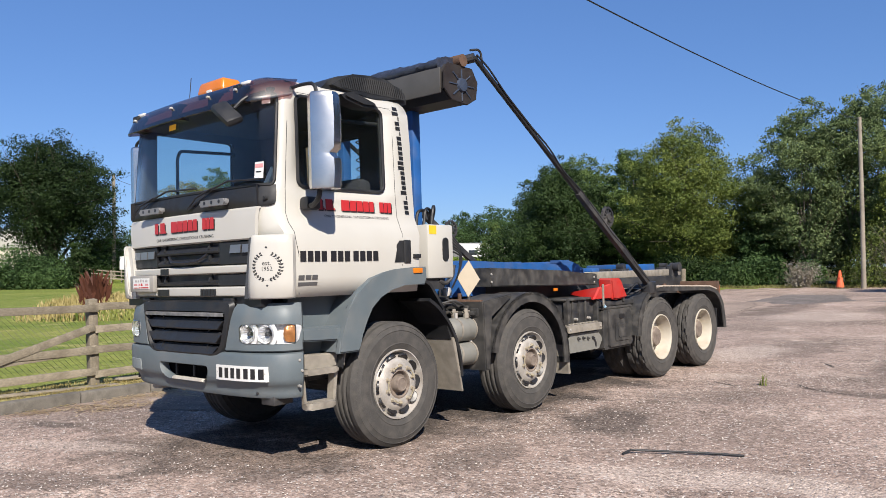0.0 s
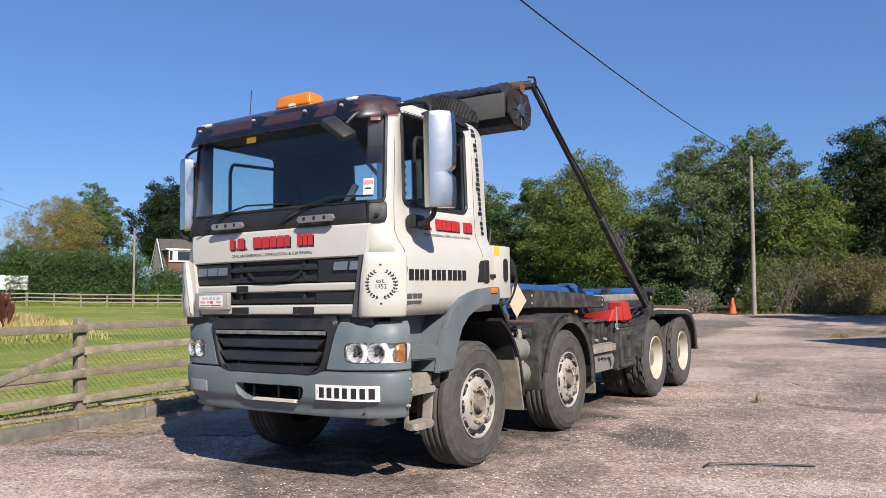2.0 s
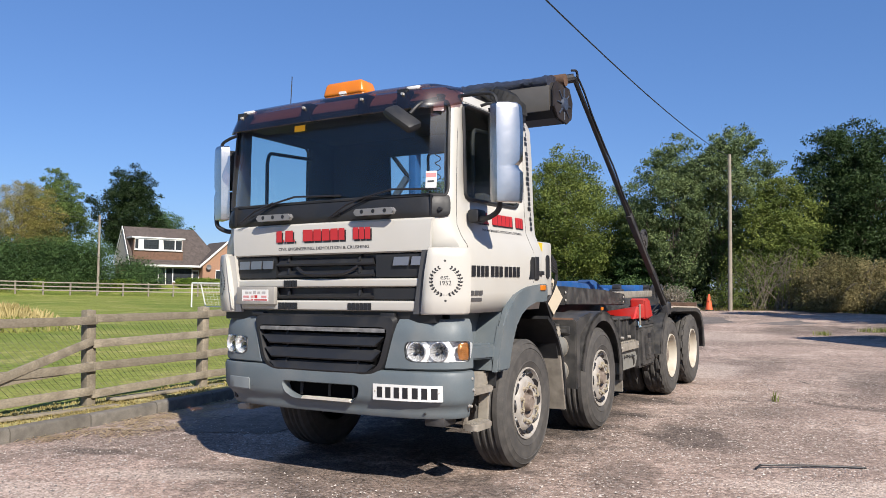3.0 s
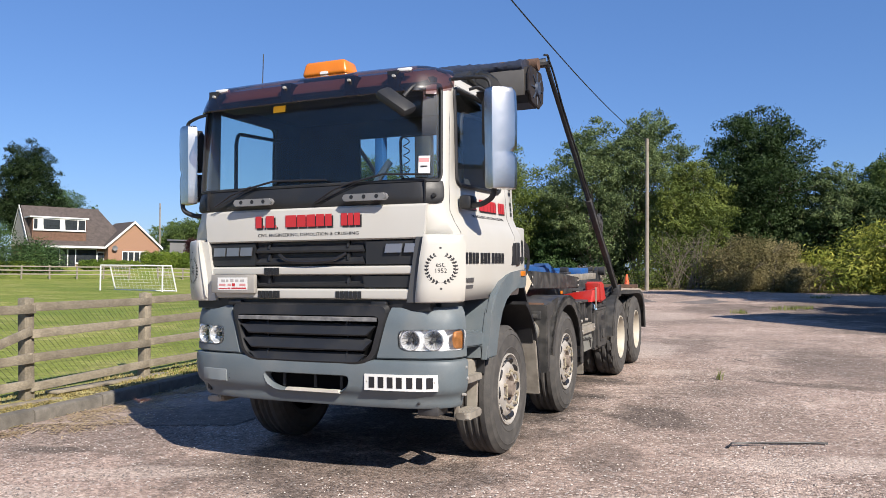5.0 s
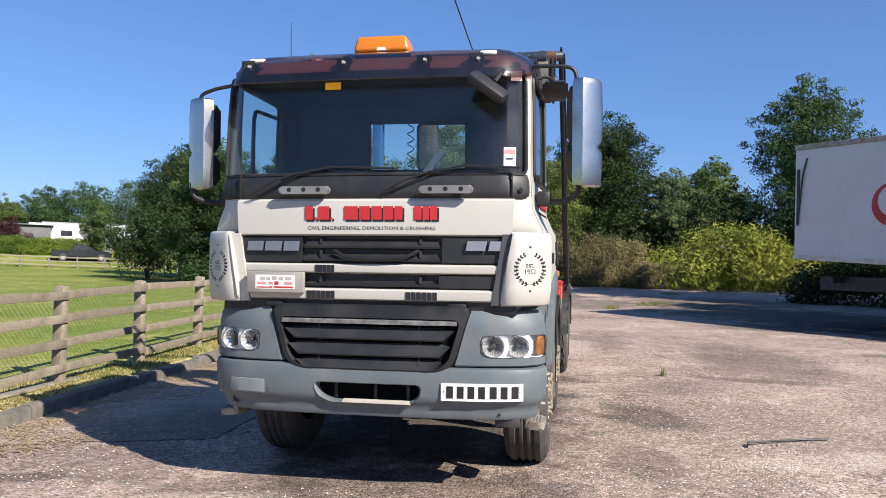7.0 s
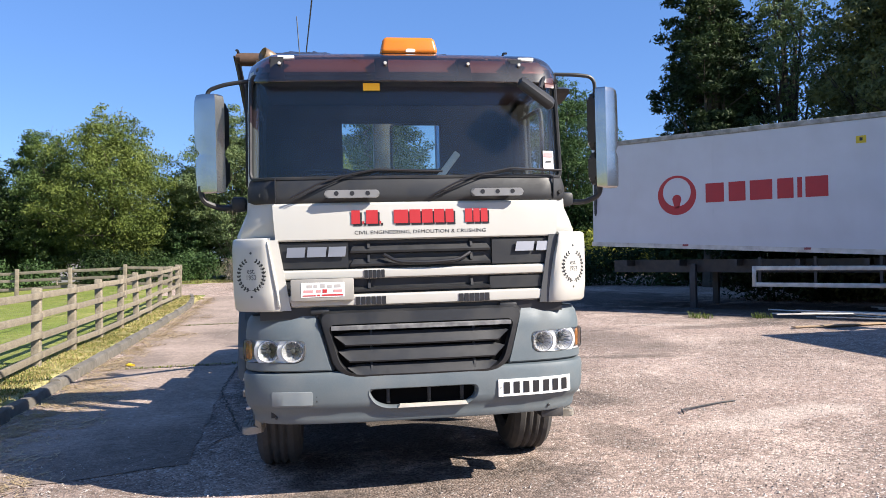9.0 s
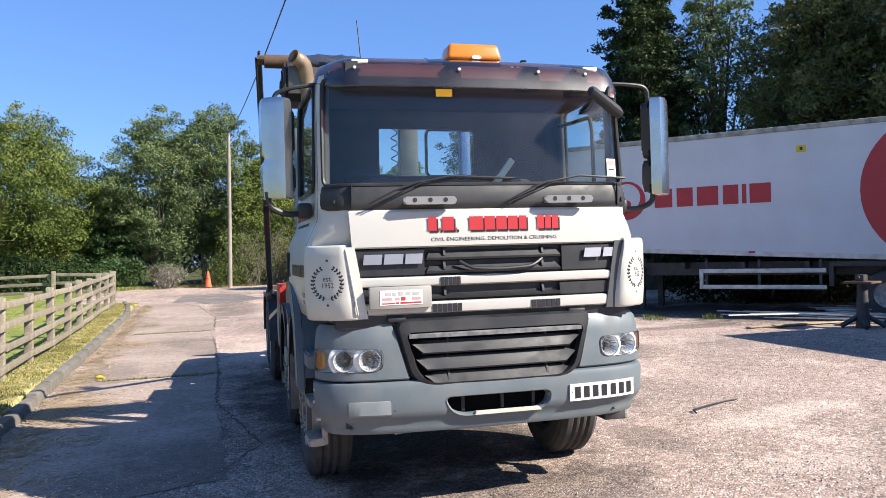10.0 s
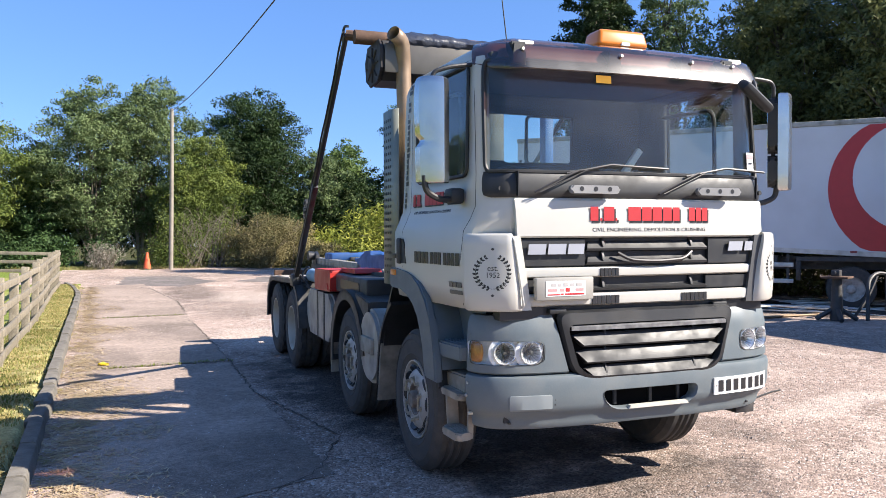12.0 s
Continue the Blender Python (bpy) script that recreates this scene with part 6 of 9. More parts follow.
# slats lean forward at the foot and end in a slope
for z0, z1 in ((1.566, 1.637), (1.652, 1.733), (1.402, 1.452)):
    bm = B()
    curved(bm, -0.42, 0.51, [(z0, 0.030, 0.02, -0.02), (z0 + 0.008, -0.004, 0.0, 0.0), (z0 + 0.022, -0.008, 0.004, -0.004), (z1 - 0.012, 0.030, 0.03, -0.03), (z1, 0.036, 0.03, -0.03)], -0.003, 0.02, 8)
    part("grille_slat", bm, GRILLE, truck)
for x in (MID - 0.337, MID + 0.340):
    for z0, z1 in ((1.60, 1.665), (1.69, 1.736), (1.43, 1.488)):
        bm = B()
        prism(bm, [(0.045, z0), (-0.006, z0), (0.0, z0 + (z1 - z0) * 0.5), (0.022, z1), (0.045, z1)], x - 0.009, x + 0.009, "x", 0.002)
        part("grille_rib", bm, GRILLE, truck)
bm = B()
tube(bm, bend([(-0.20, -0.010, 1.645), (-0.12, -0.034, 1.600), (0.08, -0.040, 1.588), (0.29, -0.034, 1.602), (0.37, -0.010, 1.648)]), 0.012, 8, True)
part("grille_pull", bm, BLACKINK, truck)


def to_front(off=0.0):
    return lambda u, v, d: (u, front_plan(u, -0.013) + off - d, v)


# corner pods with wreath emblems
def pod(s):
    bm = B()
    rows = []
    plan = [(0.905, 0.02), (0.92, -0.015), (0.955, -0.020), (0.998, -0.008), (1.06, 0.032), (1.122, 0.078), (1.168, 0.122), (1.192, 0.175)]
    for z, g, x_in in ((1.297, -0.022, 0.040), (1.310, -0.006, 0.038), (1.42, 0.004, 0.018), (1.60, 0.006, -0.015), (1.70, 0.006, -0.043), (1.755, 0.002, -0.056), (1.767, -0.008, -0.058), (1.770, -0.02, -0.058)):
        row = []
        for k, (x, y) in enumerate(plan):
            px = x - x_in * max(0.0, 1 - k / 3) + g * (k / 7)
            row.append((s * px, y - g * (1 - k / 9), z))
        row += [(s * (p[0] * s - 0.03 * (k > 1)), p[1] + 0.05, z) for k, p in reversed(list(enumerate(row)))]
        rows.append(row)
    ring_loft(bm, rows, True, True)
    p = part("corner_pod", bm, WHITE, truck, "cream-white corner panel with black wreath", sharp=50)
    p.location.x = 0.018
    # inner flank: a slope back to the grille; on one side an open ladder of fins stands before it
    bm = B()
    prism(bm, [(s * 0.82, 1.30), (s * 0.885, 1.30), (s * 0.965, 1.755), (s * 0.895, 1.755)], 0.006, 0.05, "y")
    part("pod_flank", bm, WHITE if s < 0 else SCUFFGREY, p)
    if s < 0:
        bm = B()
        tube(bm, bend([(-0.892, -0.004, 1.318), (-0.890, -0.026, 1.335), (-0.925, -0.030, 1.55), (-0.955, -0.026, 1.735), (-0.962, -0.004, 1.755)]), 0.0065, 8)
        part("flank_loop", bm, WHITE, p, "cream air deflector edge")
        for k in range(5):
            z = 1.385 + 0.075 * k
            xc = 0.898 + (z - 1.32) * 0.14
            bm = B()
            box(bm, -xc - 0.006, -xc + 0.006, -0.027, 0.0, z, z + 0.008, 0.002)
            part("flank_fin", bm, WHITE, p)
    # wreath
    cx, cz, r = 1.068, 1.535, 0.10
    skin = BVHTree.FromPolygons([v.co[:] for v in p.data.vertices], [q.vertices[:] for q in p.data.polygons])

    def y_at(x, z):
        hit = skin.ray_cast(Vector((s * x, -1.0, z)), Vector((0, 1, 0)))[0]
        return (hit.y if hit else 0.1) - 0.0007
    for side in (-1, 1):
        bm = B()
        stem = [(cx + side * rr * 0.84 * math.cos(radians(a)), cz + rr * math.sin(radians(a))) for rr in (r - 0.0015, r + 0.0015) for a in range(-88, 63, 10)[:15]]
        sv = [bm.verts.new((s * x, y_at(x, z), z)) for x, z in stem]
        for i in range(14):
            bm.faces.new((sv[i], sv[i + 1], sv[i + 16], sv[i + 15]))
        for k in range(11):
            a = radians(-78 + 138 * k / 10)
            px, pz = cx + side * r * 0.84 * math.cos(a), cz + r * math.sin(a)
            for lean in (-0.75, 0.75):
                t = a + math.pi / 2 + lean
                dx, dz = side * math.cos(t) * 0.021, math.sin(t) * 0.021
                nx, nz = -dz * 0.33, dx * 0.33
                quad = [(px, pz), (px + dx * 0.5 + nx, pz + dz * 0.5 + nz), (px + dx, pz + dz), (px + dx * 0.5 - nx, pz + dz * 0.5 - nz)]
                bm.faces.new([bm.verts.new((s * x, y_at(x, z), z)) for x, z in quad])
        part("laurel_sprig", bm, BLACKINK, p, "black laurel sprig of the emblem", smooth_faces=False)
    for z in (cz + 0.14, cz - 0.14):
        bm = B()
        bm.faces.new([bm.verts.new((s * x, y_at(x, zz), zz)) for x, zz in arc(cx, z, 0.008, 0, 360, 8)[:-1]])
        part("panel_screw", bm, CHASSIS, p, smooth_faces=False)
    for txt, z, size in (("est.", 1.560, 0.05), ("1952", 1.517, 0.046)):
        ob = lettering("emblem_text", txt, size, BLACKINK, p, Matrix(), depth=0.0003)
        for v in ob.data.vertices:
            x, h = s * cx + v.co.x * 0.8, z + v.co.y
            v.co = (x, y_at(abs(x), h) - 0.0004 - v.co.z, h)


pod(1)
pod(-1)

# ---- bumper ----
PLAN = [(0.0, -0.035), (0.335, -0.033), (0.55, -0.025), (0.78, -0.003), (0.93, 0.03), (1.04, 0.080), (1.11, 0.14), (1.143, 0.215), (1.150, 0.272)]


def plan_at(x, off=0.0):
    return table(abs(x), [(p[0], p[1]) for p in PLAN])[0] + off


def bumper_band(z_rows, x_from=None):
    """A band round the front, both ways or from an inner edge on one side. z_rows: (z, outset, inner x)."""
    rings = []
    for z, o, xi in z_rows:
        pts = [(x + o * (x / 1.16), y - o * (1 - max(0, (y - 0.05)) / 0.5)) for x, y in PLAN]
        if xi is None:
            pts = [(-x, y) for x, y in pts[:0:-1]] + pts
        else:
            pts = [(xi, plan_at(xi) - o)] + [p for p in pts if p[0] > xi + 0.02]
            while len(pts) < 8:
                a, b = pts[0], pts[1]
                pts.insert(1, ((a[0] + b[0]) / 2, (a[1] + b[1]) / 2))
            pts = pts[:1] + pts[-7:]
        inner = [(x * 0.955, y + 0.05) for x, y in pts]
        rings.append([(x, y, z) for x, y in pts] + [(x, y, z) for x, y in inner[::-1]])
    return rings


bm = B()
ring_loft(bm, bumper_band([(0.550, -0.085, None), (0.556, -0.058, None), (0.570, -0.048, None), (0.595, -0.044, None), (0.615, -0.040, None), (0.635, -0.032, None), (0.655, -0.018, None), (0.672, -0.004, None),
                           (0.705, 0.006, None), (0.76, 0.010, None), (0.86, 0.014, None), (0.888, 0.006, None), (0.897, -0.012, None)]), True, True)
bumper = part("bumper", bm, GREY, truck, "blue-grey plastic bumper", sharp=40)
bumper.location.x = 0.028
SLOT = [(MID - 0.375, 0.782), (MID + 0.365, 0.782), (MID + 0.355, 0.70), (MID + 0.285, 0.650), (MID - 0.255, 0.650), (MID - 0.335, 0.69)]
bm = B()
prism(bm, [tuple(p) for p in soft_corners([(x - 0.028, z) for x, z in SLOT], 0.05)], -0.2, 0.1, "y")
cut(bumper, bm)
bm = B()
inner = [(MID + (x - MID) * 0.955, 0.716 + (z - 0.716) * 0.86) for x, z in SLOT]
rings = []
for outline, out, dz in ((SLOT, -0.001, 0), ([(MID + (x - MID) * 0.985, 0.716 + (z - 0.716) * 0.95) for x, z in SLOT], 0.006, 0), (inner, 0.030, 0), (inner, 0.075, 0)):
    rings.append([(p.x - 0.028, plan_at(p.x) - 0.012 * (0.35 if p.y < 0.69 else 1.0) + out, p.y) for p in soft_corners(outline, 0.05)])
ring_loft(bm, rings, True, False)
part("slot_rim", bm, GREY, bumper, "rounded rim of the bumper slot", sharp=60)
bm = B()
box(bm, -0.36, 0.42, 0.045, 0.06, 0.62, 0.80)
part("air_slot", bm, VOID, bumper, "black backing that darkens the bumper's air slot", smooth_faces=False)
for x in (-0.22, 0.05, 0.27):
    bm = B()
    box(bm, x - 0.012, x + 0.012, 0.03, 0.05, 0.67, 0.77, 0.003)
    part("slot_strut", bm, BLACKP, bumper)
bm = B()
prism(bm, [(-0.165, 0.650), (0.30, 0.650), (0.285, 0.672), (-0.15, 0.672)], -0.046, -0.005, "y", 0.003)
part("slot_lip", bm, mat("pale_slot_lip", (0.52, 0.49, 0.43), 0.5, var=0.1, dirt=(0.25, 0.22, 0.18), dirt_amount=0.4, dirt_scale=14), bumper, "scuffed pale step lip in the slot")
bm = B()
rows = []
for z, inset, o in ((0.682, 0.014, 0.004), (0.685, 0.005, 0.013), (0.694, 0.0, 0.019), (0.768, 0.0, 0.019), (0.777, 0.005, 0.018), (0.780, 0.014, 0.010)):
    xs = [-0.968 + inset + (0.262 - 2 * inset) * k / 10 for k in range(11)]
    rows.append([(x, plan_at(x) - o, z) for x in xs] + [(x, plan_at(x), z) for x in xs[::-1]])
ring_loft(bm, rows, True, True)
part("tow_cover", bm, mat("pale_grey_cover", (0.17, 0.195, 0.205), 0.5, var=0.05, dirt=(0.25, 0.24, 0.22), dirt_amount=0.25), bumper, "paler grey towing eye cover")
for z in (0.715, 0.745):
    bm = B()
    box(bm, -0.684, -0.678, plan_at(0.68) - 0.0095, plan_at(0.68), z - 0.004, z + 0.004, 0.001)
    part("cover_hole", bm, BLACKINK, bumper)
for x, y, z in ((1.147, 0.235, 0.84), (1.150, 0.255, 0.76), (1.132, 0.25, 0.645), (-1.147, 0.235, 0.84), (-1.150, 0.255, 0.76), (-1.132, 0.25, 0.645)):
    bm = B()
    lathe(bm, [(x - math.copysign(0.01, x), 0.011), (x + math.copysign(0.018, x), 0.010), (x + math.copysign(0.020, x), 0.0005)], 10, "x", (0, y, z))
    part("bumper_bolt", bm, ALU, bumper)
for x, z in ((0.870, 0.596), (-0.945, 0.600)):
    bm = B()
    lathe(bm, [(0.038, 0.0005), (0.038, 0.006), (0.040, 0.009), (0.06, 0.010)], 12, "y", (x, plan_at(x), z))
    part("bumper_bolt", bm, CHASSIS, bumper)
# licence plate: blank bars only
n = 8
PX, PW = 0.502, 0.518
bm = B()
front = [[(PX + PW * k / n, plan_at(PX + PW * k / n) - 0.022, z) for k in range(n + 1)] for z in (0.689, 0.801)]
ring_loft(bm, [f + [(x, y + 0.012, z) for x, y, z in f[::-1]] for f in front], True, True)
plate = part("number_plate", bm, WHITEP, bumper, "white plate with plain black bars")
to_p = lambda u, v, d: (u, plan_at(u) - 0.0235 - d, v)
bars("plate_bar", [(PX + 0.036 + a, PX + 0.036 + b) for a, b in letters(4, 0.245, 0.38)] + [(PX + 0.312 + a, PX + 0.312 + b) for a, b in letters(3, 0.178, 0.38)], 0.076, to_p, 0.001, BLACKINK, plate, v0=0.707)
for u in (PX + 0.02, PX + PW - 0.02):
    bm = B()
    lathe(bm, [(-0.003, 0.0005), (-0.003, 0.005), (0.004, 0.006)], 8, "y", (u, plan_at(u) - 0.0225, 0.75))
    part("plate_screw", bm, ALU, plate)

# headlamp panels above, each with a real opening for its lamp
BOWL = mat("lamp_bowl", (0.74, 0.75, 0.76), 0.25, 0.15, var=0.12, var_scale=25, bump=0.2, bump_scale=60)
AMBERBULB = mat("amber_indicator", (0.40, 0.17, 0.055), 0.2, 0.4, var=0.3, var_scale=30, bump=0.3, bump_scale=60)
RIBM = mat("grey_reflector_rib", (0.42, 0.43, 0.44), 0.25, 0.7, var=0.2)
LAMPGAP = mat("dark_lamp_gap", (0.03, 0.034, 0.037), 0.6, var=0.1)
LAMP = [(0.750, 1.078), (0.772, 1.106), (0.95, 1.112), (1.150, 1.108), (1.158, 1.09), (1.156, 0.985), (1.145, 0.962), (0.95, 0.964), (0.80, 0.964), (0.756, 0.985)]
for s in (1, -1):
    bm = B()
    rings = bumper_band([(0.905, -0.012, 0.585), (0.915, 0.0, 0.588), (1.0, 0.0, 0.612), (1.15, -0.005, 0.652), (1.225, -0.018, 0.674), (1.262, -0.042, 0.684)])
    ring_loft(bm, [[(s * x, y, z) for x, y, z in r] for r in rings], True, True)
    hp = part("headlamp_panel", bm, GREY, truck, "blue-grey headlamp surround", sharp=40)
    hp.location.x = 0.028
    hole = soft_corners(LAMP, 0.022, 3)
    bm = B()
    ring_loft(bm, [[(s * (p.x if y < 0 else p.x - 0.012), y if y < 0 else plan_at(p.x) + 0.07, p.y) for p in hole] for y in (-0.2, 0.2)], True, True)
    cut(hp, bm)
    # bowl behind the opening, open to the front
    bm = B()
    at = lambda p, k, d: (s * (0.95 + (p.x - 0.95) * k), plan_at(min(1.14, 0.95 + (p.x - 0.95) * k)) + d, 1.037 + (p.y - 1.037) * k)
    ring_loft(bm, [[at(p, k, d) for p in hole] for k, d in ((1.0, 0.004), (0.97, 0.012), (0.94, 0.062), (0.75, 0.072), (0.02, 0.074))], True, False)
    lamp = part("headlamp", bm, BOWL, hp, "clear twin headlamp with amber corner", sharp=50)
    bm = B()
    ring_loft(bm, [[at(p, k, d) for p in hole] for k, d in ((1.012, -0.002), (0.985, -0.004), (0.975, 0.004))], True, False)
    part("lamp_bezel", bm, LAMPGAP, lamp)
    for x, r, y in ((0.829, 0.072, 0.0), (0.984, 0.072, 0.002)):
        c = Vector((s * x, plan_at(x) + 0.004 + y, 1.037))
        t = math.atan2(plan_at(x + 0.06) - plan_at(x - 0.06), 0.12) * 0.6
        m = Matrix.Translation(c) @ Matrix.Rotation(s * t, 4, "Z")
        bm = B()
        lathe(bm, [(0.006, r), (0.0, r), (-0.002, r - 0.003), (0.002, r - 0.007), (0.012, r - 0.012), (0.036, r * 0.62), (0.052, r * 0.36), (0.056, r * 0.20)], 36, "y")
        open_ends(bm)
        bmesh.ops.transform(bm, matrix=m, verts=bm.verts)
        ref = part("reflector", bm, LENS, lamp, "round chrome reflector")
        bm = B()
        lathe(bm, [(0.008, r + 0.0005), (-0.005, r + 0.0005), (-0.006, r - 0.003), (0.004, r - 0.005)], 36, "y")
        open_ends(bm)
        bmesh.ops.transform(bm, matrix=m, verts=bm.verts)
        part("reflector_rim", bm, RIBM, ref)
        bm = B()
        lathe(bm, [(0.012, r), (0.014, r + 0.006), (0.012, r + 0.012), (0.016, r + 0.030)], 36, "y")
        bmesh.ops.transform(bm, matrix=m, verts=bm.verts)
        part("reflector_flange", bm, BOWL, ref)
        bm = B()
        lathe(bm, [(0.056, r * 0.24), (0.016, r * 0.22), (0.010, r * 0.16), (0.008, 0.0005)], 16, "y")
        bmesh.ops.transform(bm, matrix=m, verts=bm.verts)
        part("bulb_cap", bm, LAMPGAP, ref)
        for k in range(9):
            a = math.pi * (0.08 + 0.84 * k / 8)
            for f in (1, -1):
                bm = B()
                p = [(r * q * math.cos(a), w, f * r * q * math.sin(a)) for q, w in ((0.86, 0.009), (0.62, 0.032), (0.36, 0.048))]
                tube(bm, p, 0.003, 4)
                bmesh.ops.transform(bm, matrix=m, verts=bm.verts)
                part("reflector_rib", bm, RIBM, ref)
    bm = B()
    rows = []
    for z, ins, d in ((0.975, 0.012, 0.02), (0.985, 0.006, 0.006), (1.035, 0.0, 0.0), (1.085, 0.004, 0.004), (1.098, 0.018, 0.02)):
        xs = [1.092 + ins + (0.052 - 1.6 * ins) * i / 6 for i in range(7)]
        rows.append([(s * x, plan_at(x) + 0.004 + d + 0.014 * (1 - i / 6), z) for i, x in enumerate(xs)])
    ring_loft(bm, rows, False, False)
    part("corner_indicator", bm, AMBERBULB, lamp, "amber corner indicator")
    bm = B()
    rows = []
    for k, d in ((1.0, -0.003), (0.96, -0.008), (0.5, -0.010), (0.02, -0.010)):
        rows.append([at(p, k, d) for p in hole])
    ring_loft(bm, rows, True, False)
    cover = part("lamp_glass", bm, CLEAR, lamp)
    cover.visible_shadow = False

# lower grille: rounded trapezoid surround, scuffed top bar, three sloping slats that end in points
lg = part("lower_grille", (lambda b: (prism(b, [tuple(p) for p in soft_corners([(MID - 0.66, 1.275), (MID + 0.66, 1.275), (MID + 0.56, 0.90), (MID + 0.46, 0.860), (MID - 0.46, 0.860), (MID - 0.56, 0.90)], 0.05)], 0.005, 0.05, "y"), b)[1])(B()), VOID, truck, "black trapezoid lower grille")
bm = B()
wide = soft_corners([(MID - 0.680, 1.290), (MID + 0.680, 1.290), (MID + 0.585, 0.915), (MID + 0.475, 0.848), (MID - 0.475, 0.848), (MID - 0.585, 0.915)], 0.07)
mid1 = soft_corners([(MID - 0.665, 1.275), (MID + 0.665, 1.275), (MID + 0.570, 0.920), (MID + 0.465, 0.858), (MID - 0.465, 0.858), (MID - 0.570, 0.920)], 0.07)
mid2 = soft_corners([(MID - 0.615, 1.205), (MID + 0.615, 1.205), (MID + 0.535, 0.930), (MID + 0.45, 0.876), (MID - 0.45, 0.876), (MID - 0.535, 0.930)], 0.06)
slim = soft_corners([(MID - 0.600, 1.196), (MID + 0.600, 1.196), (MID + 0.520, 0.935), (MID + 0.44, 0.884), (MID - 0.44, 0.884), (MID - 0.520, 0.935)], 0.05)
bow = lambda x: 0.03 * (abs(x - MID) / 0.7) ** 2
ring_loft(bm, [[(p.x, y + bow(p.x), p.y) for p in o] for o, y in ((wide, -0.015), (mid1, -0.052), (mid2, -0.060), (slim, -0.020))], True, False)
part("grille_rim", bm, BLACKP, lg, "rounded black grille surround", sharp=50)
SCUFF = mat("scuffed_trim", (0.104, 0.104, 0.108), 0.35, var=0.2, dirt=(0.4, 0.4, 0.384), dirt_amount=0.5, dirt_scale=16)
bm = B()
rows = []
for z, y in ((1.164, -0.030), (1.167, -0.064), (1.190, -0.064), (1.194, -0.056), (1.196, -0.03)):
    rows.append([(MID + 0.590 * (-1 + k / 6), y + bow(MID + 0.590 * (-1 + k / 6)), z) for k in range(13)])
ring_loft(bm, rows, False, False)
part("grille_trim", bm, SCUFF, lg, "scuffed grey bar along the grille's top")
for zt, zb, w in ((1.148, 1.062, 0.572), (1.046, 0.956, 0.545), (0.942, 0.866, 0.490)):
    bm = B()
    rows = []
    for t in range(17):
        u = -1 + t / 8
        x = MID + u * w
        point = min(1.0, (1 - abs(u)) / 0.09)
        zm = zt - 0.018
        rows.append([(x, -0.018 + bow(x), zm + (zt - zm) * point), (x, -0.036 + bow(x), zm - 0.004 * point), (x, -0.056 + bow(x), zm + (zb + 0.010 - zm) * point), (x, -0.050 + bow(x), zm + (zb - zm) * point), (x, -0.016 + bow(x), zm + (zb - 0.004 - zm) * point)])
    ring_loft(bm, rows, True, True)
    part("grille_slat", bm, GRILLE, lg, "sloping black slat with pointed ends", sharp=25)
for x in (MID - 0.335, MID + 0.340):
    for z0, z1, d in ((1.085, 1.168, 0.0), (0.985, 1.055, 0.0), (0.90, 0.96, 0.0)):
        bm = B()
        prism(bm, [(0.0, z0 - 0.03), (-0.050 + bow(x), z0 - 0.012), (-0.040 + bow(x), z0 + 0.025), (-0.020 + bow(x), z1), (0.0, z1)], x - 0.008, x + 0.008, "x", 0.002)
        part("grille_rib", bm, GRILLE, lg)
bm = B()
box(bm, -1.0, 1.0, 0.04, 0.14, 1.24, 1.33)
part("gap_filler", bm, BLACKINK, truck)
for x in (-0.62, 0.62):
    bm = B()
    box(bm, x - 0.06, x + 0.06, 0.0, 0.05, 1.27, 1.305, 0.008)
    part("panel_catch", bm, BLACKP, truck)
bm = B()
box(bm, -0.95, 0.95, 0.09, 0.5, 0.60, 1.26)
part("radiator_shroud", bm, BLACKP, truck)

# name plate holder on the grille
bm = B()
box(bm, -0.800, -0.400, -0.052, -0.010, 1.360, 1.500, 0.008)
holder = part("plate_holder", bm, mat("grey_plate_holder", (0.25, 0.24, 0.22), 0.5, var=0.1, dirt=(0.4, 0.38, 0.34), dirt_amount=0.3, dirt_scale=9), truck, "grey plate holder with a small printed card")
bm = B()
box(bm, -0.735, -0.460, -0.0545, -0.048, 1.385, 1.478)
card = part("card", bm, WHITEP, holder)
tf = lambda u, v, d: (u, -0.055 - d, v)
GREYPRINT = mat("grey_print", (0.36, 0.344, 0.336), 0.6)
PINKPRINT = mat("pink_print", (0.528, 0.24, 0.24), 0.6)
bars("card_bar", [(-0.725, -0.64, 0.7), (-0.635, -0.615), (-0.605, -0.47)], 0.010, tf, 0.001, REDINK, card, v0=1.392)
bars("card_mark", [(-0.60, -0.572)], 0.022, tf, 0.001, REDINK, card, v0=1.412)
bars("card_mark", [(-0.70, -0.665), (-0.655, -0.632), (-0.615, -0.585, 1.3), (-0.57, -0.54), (-0.525, -0.485)], 0.018, tf, 0.001, GREYPRINT, card, v0=1.445)
bars("card_mark", [(-0.72, -0.66), (-0.64, -0.61), (-0.53, -0.475)], 0.016, tf, 0.001, PINKPRINT, card, v0=1.415)

# badges and lettering on the front, as plain bars where they are names
bars("maker_badge", [(-0.825, -0.71), (-0.695, -0.575), (-0.56, -0.45)], 0.064, to_front(-0.004), 0.008, SILVER, truck, "silver badge bar", 0.008, 1.640)
bars("model_badge", [(0.675, 0.80), (0.82, 0.935)], 0.062, to_front(-0.004), 0.008, SILVER, truck, "silver badge bar", 0.012, 1.648)


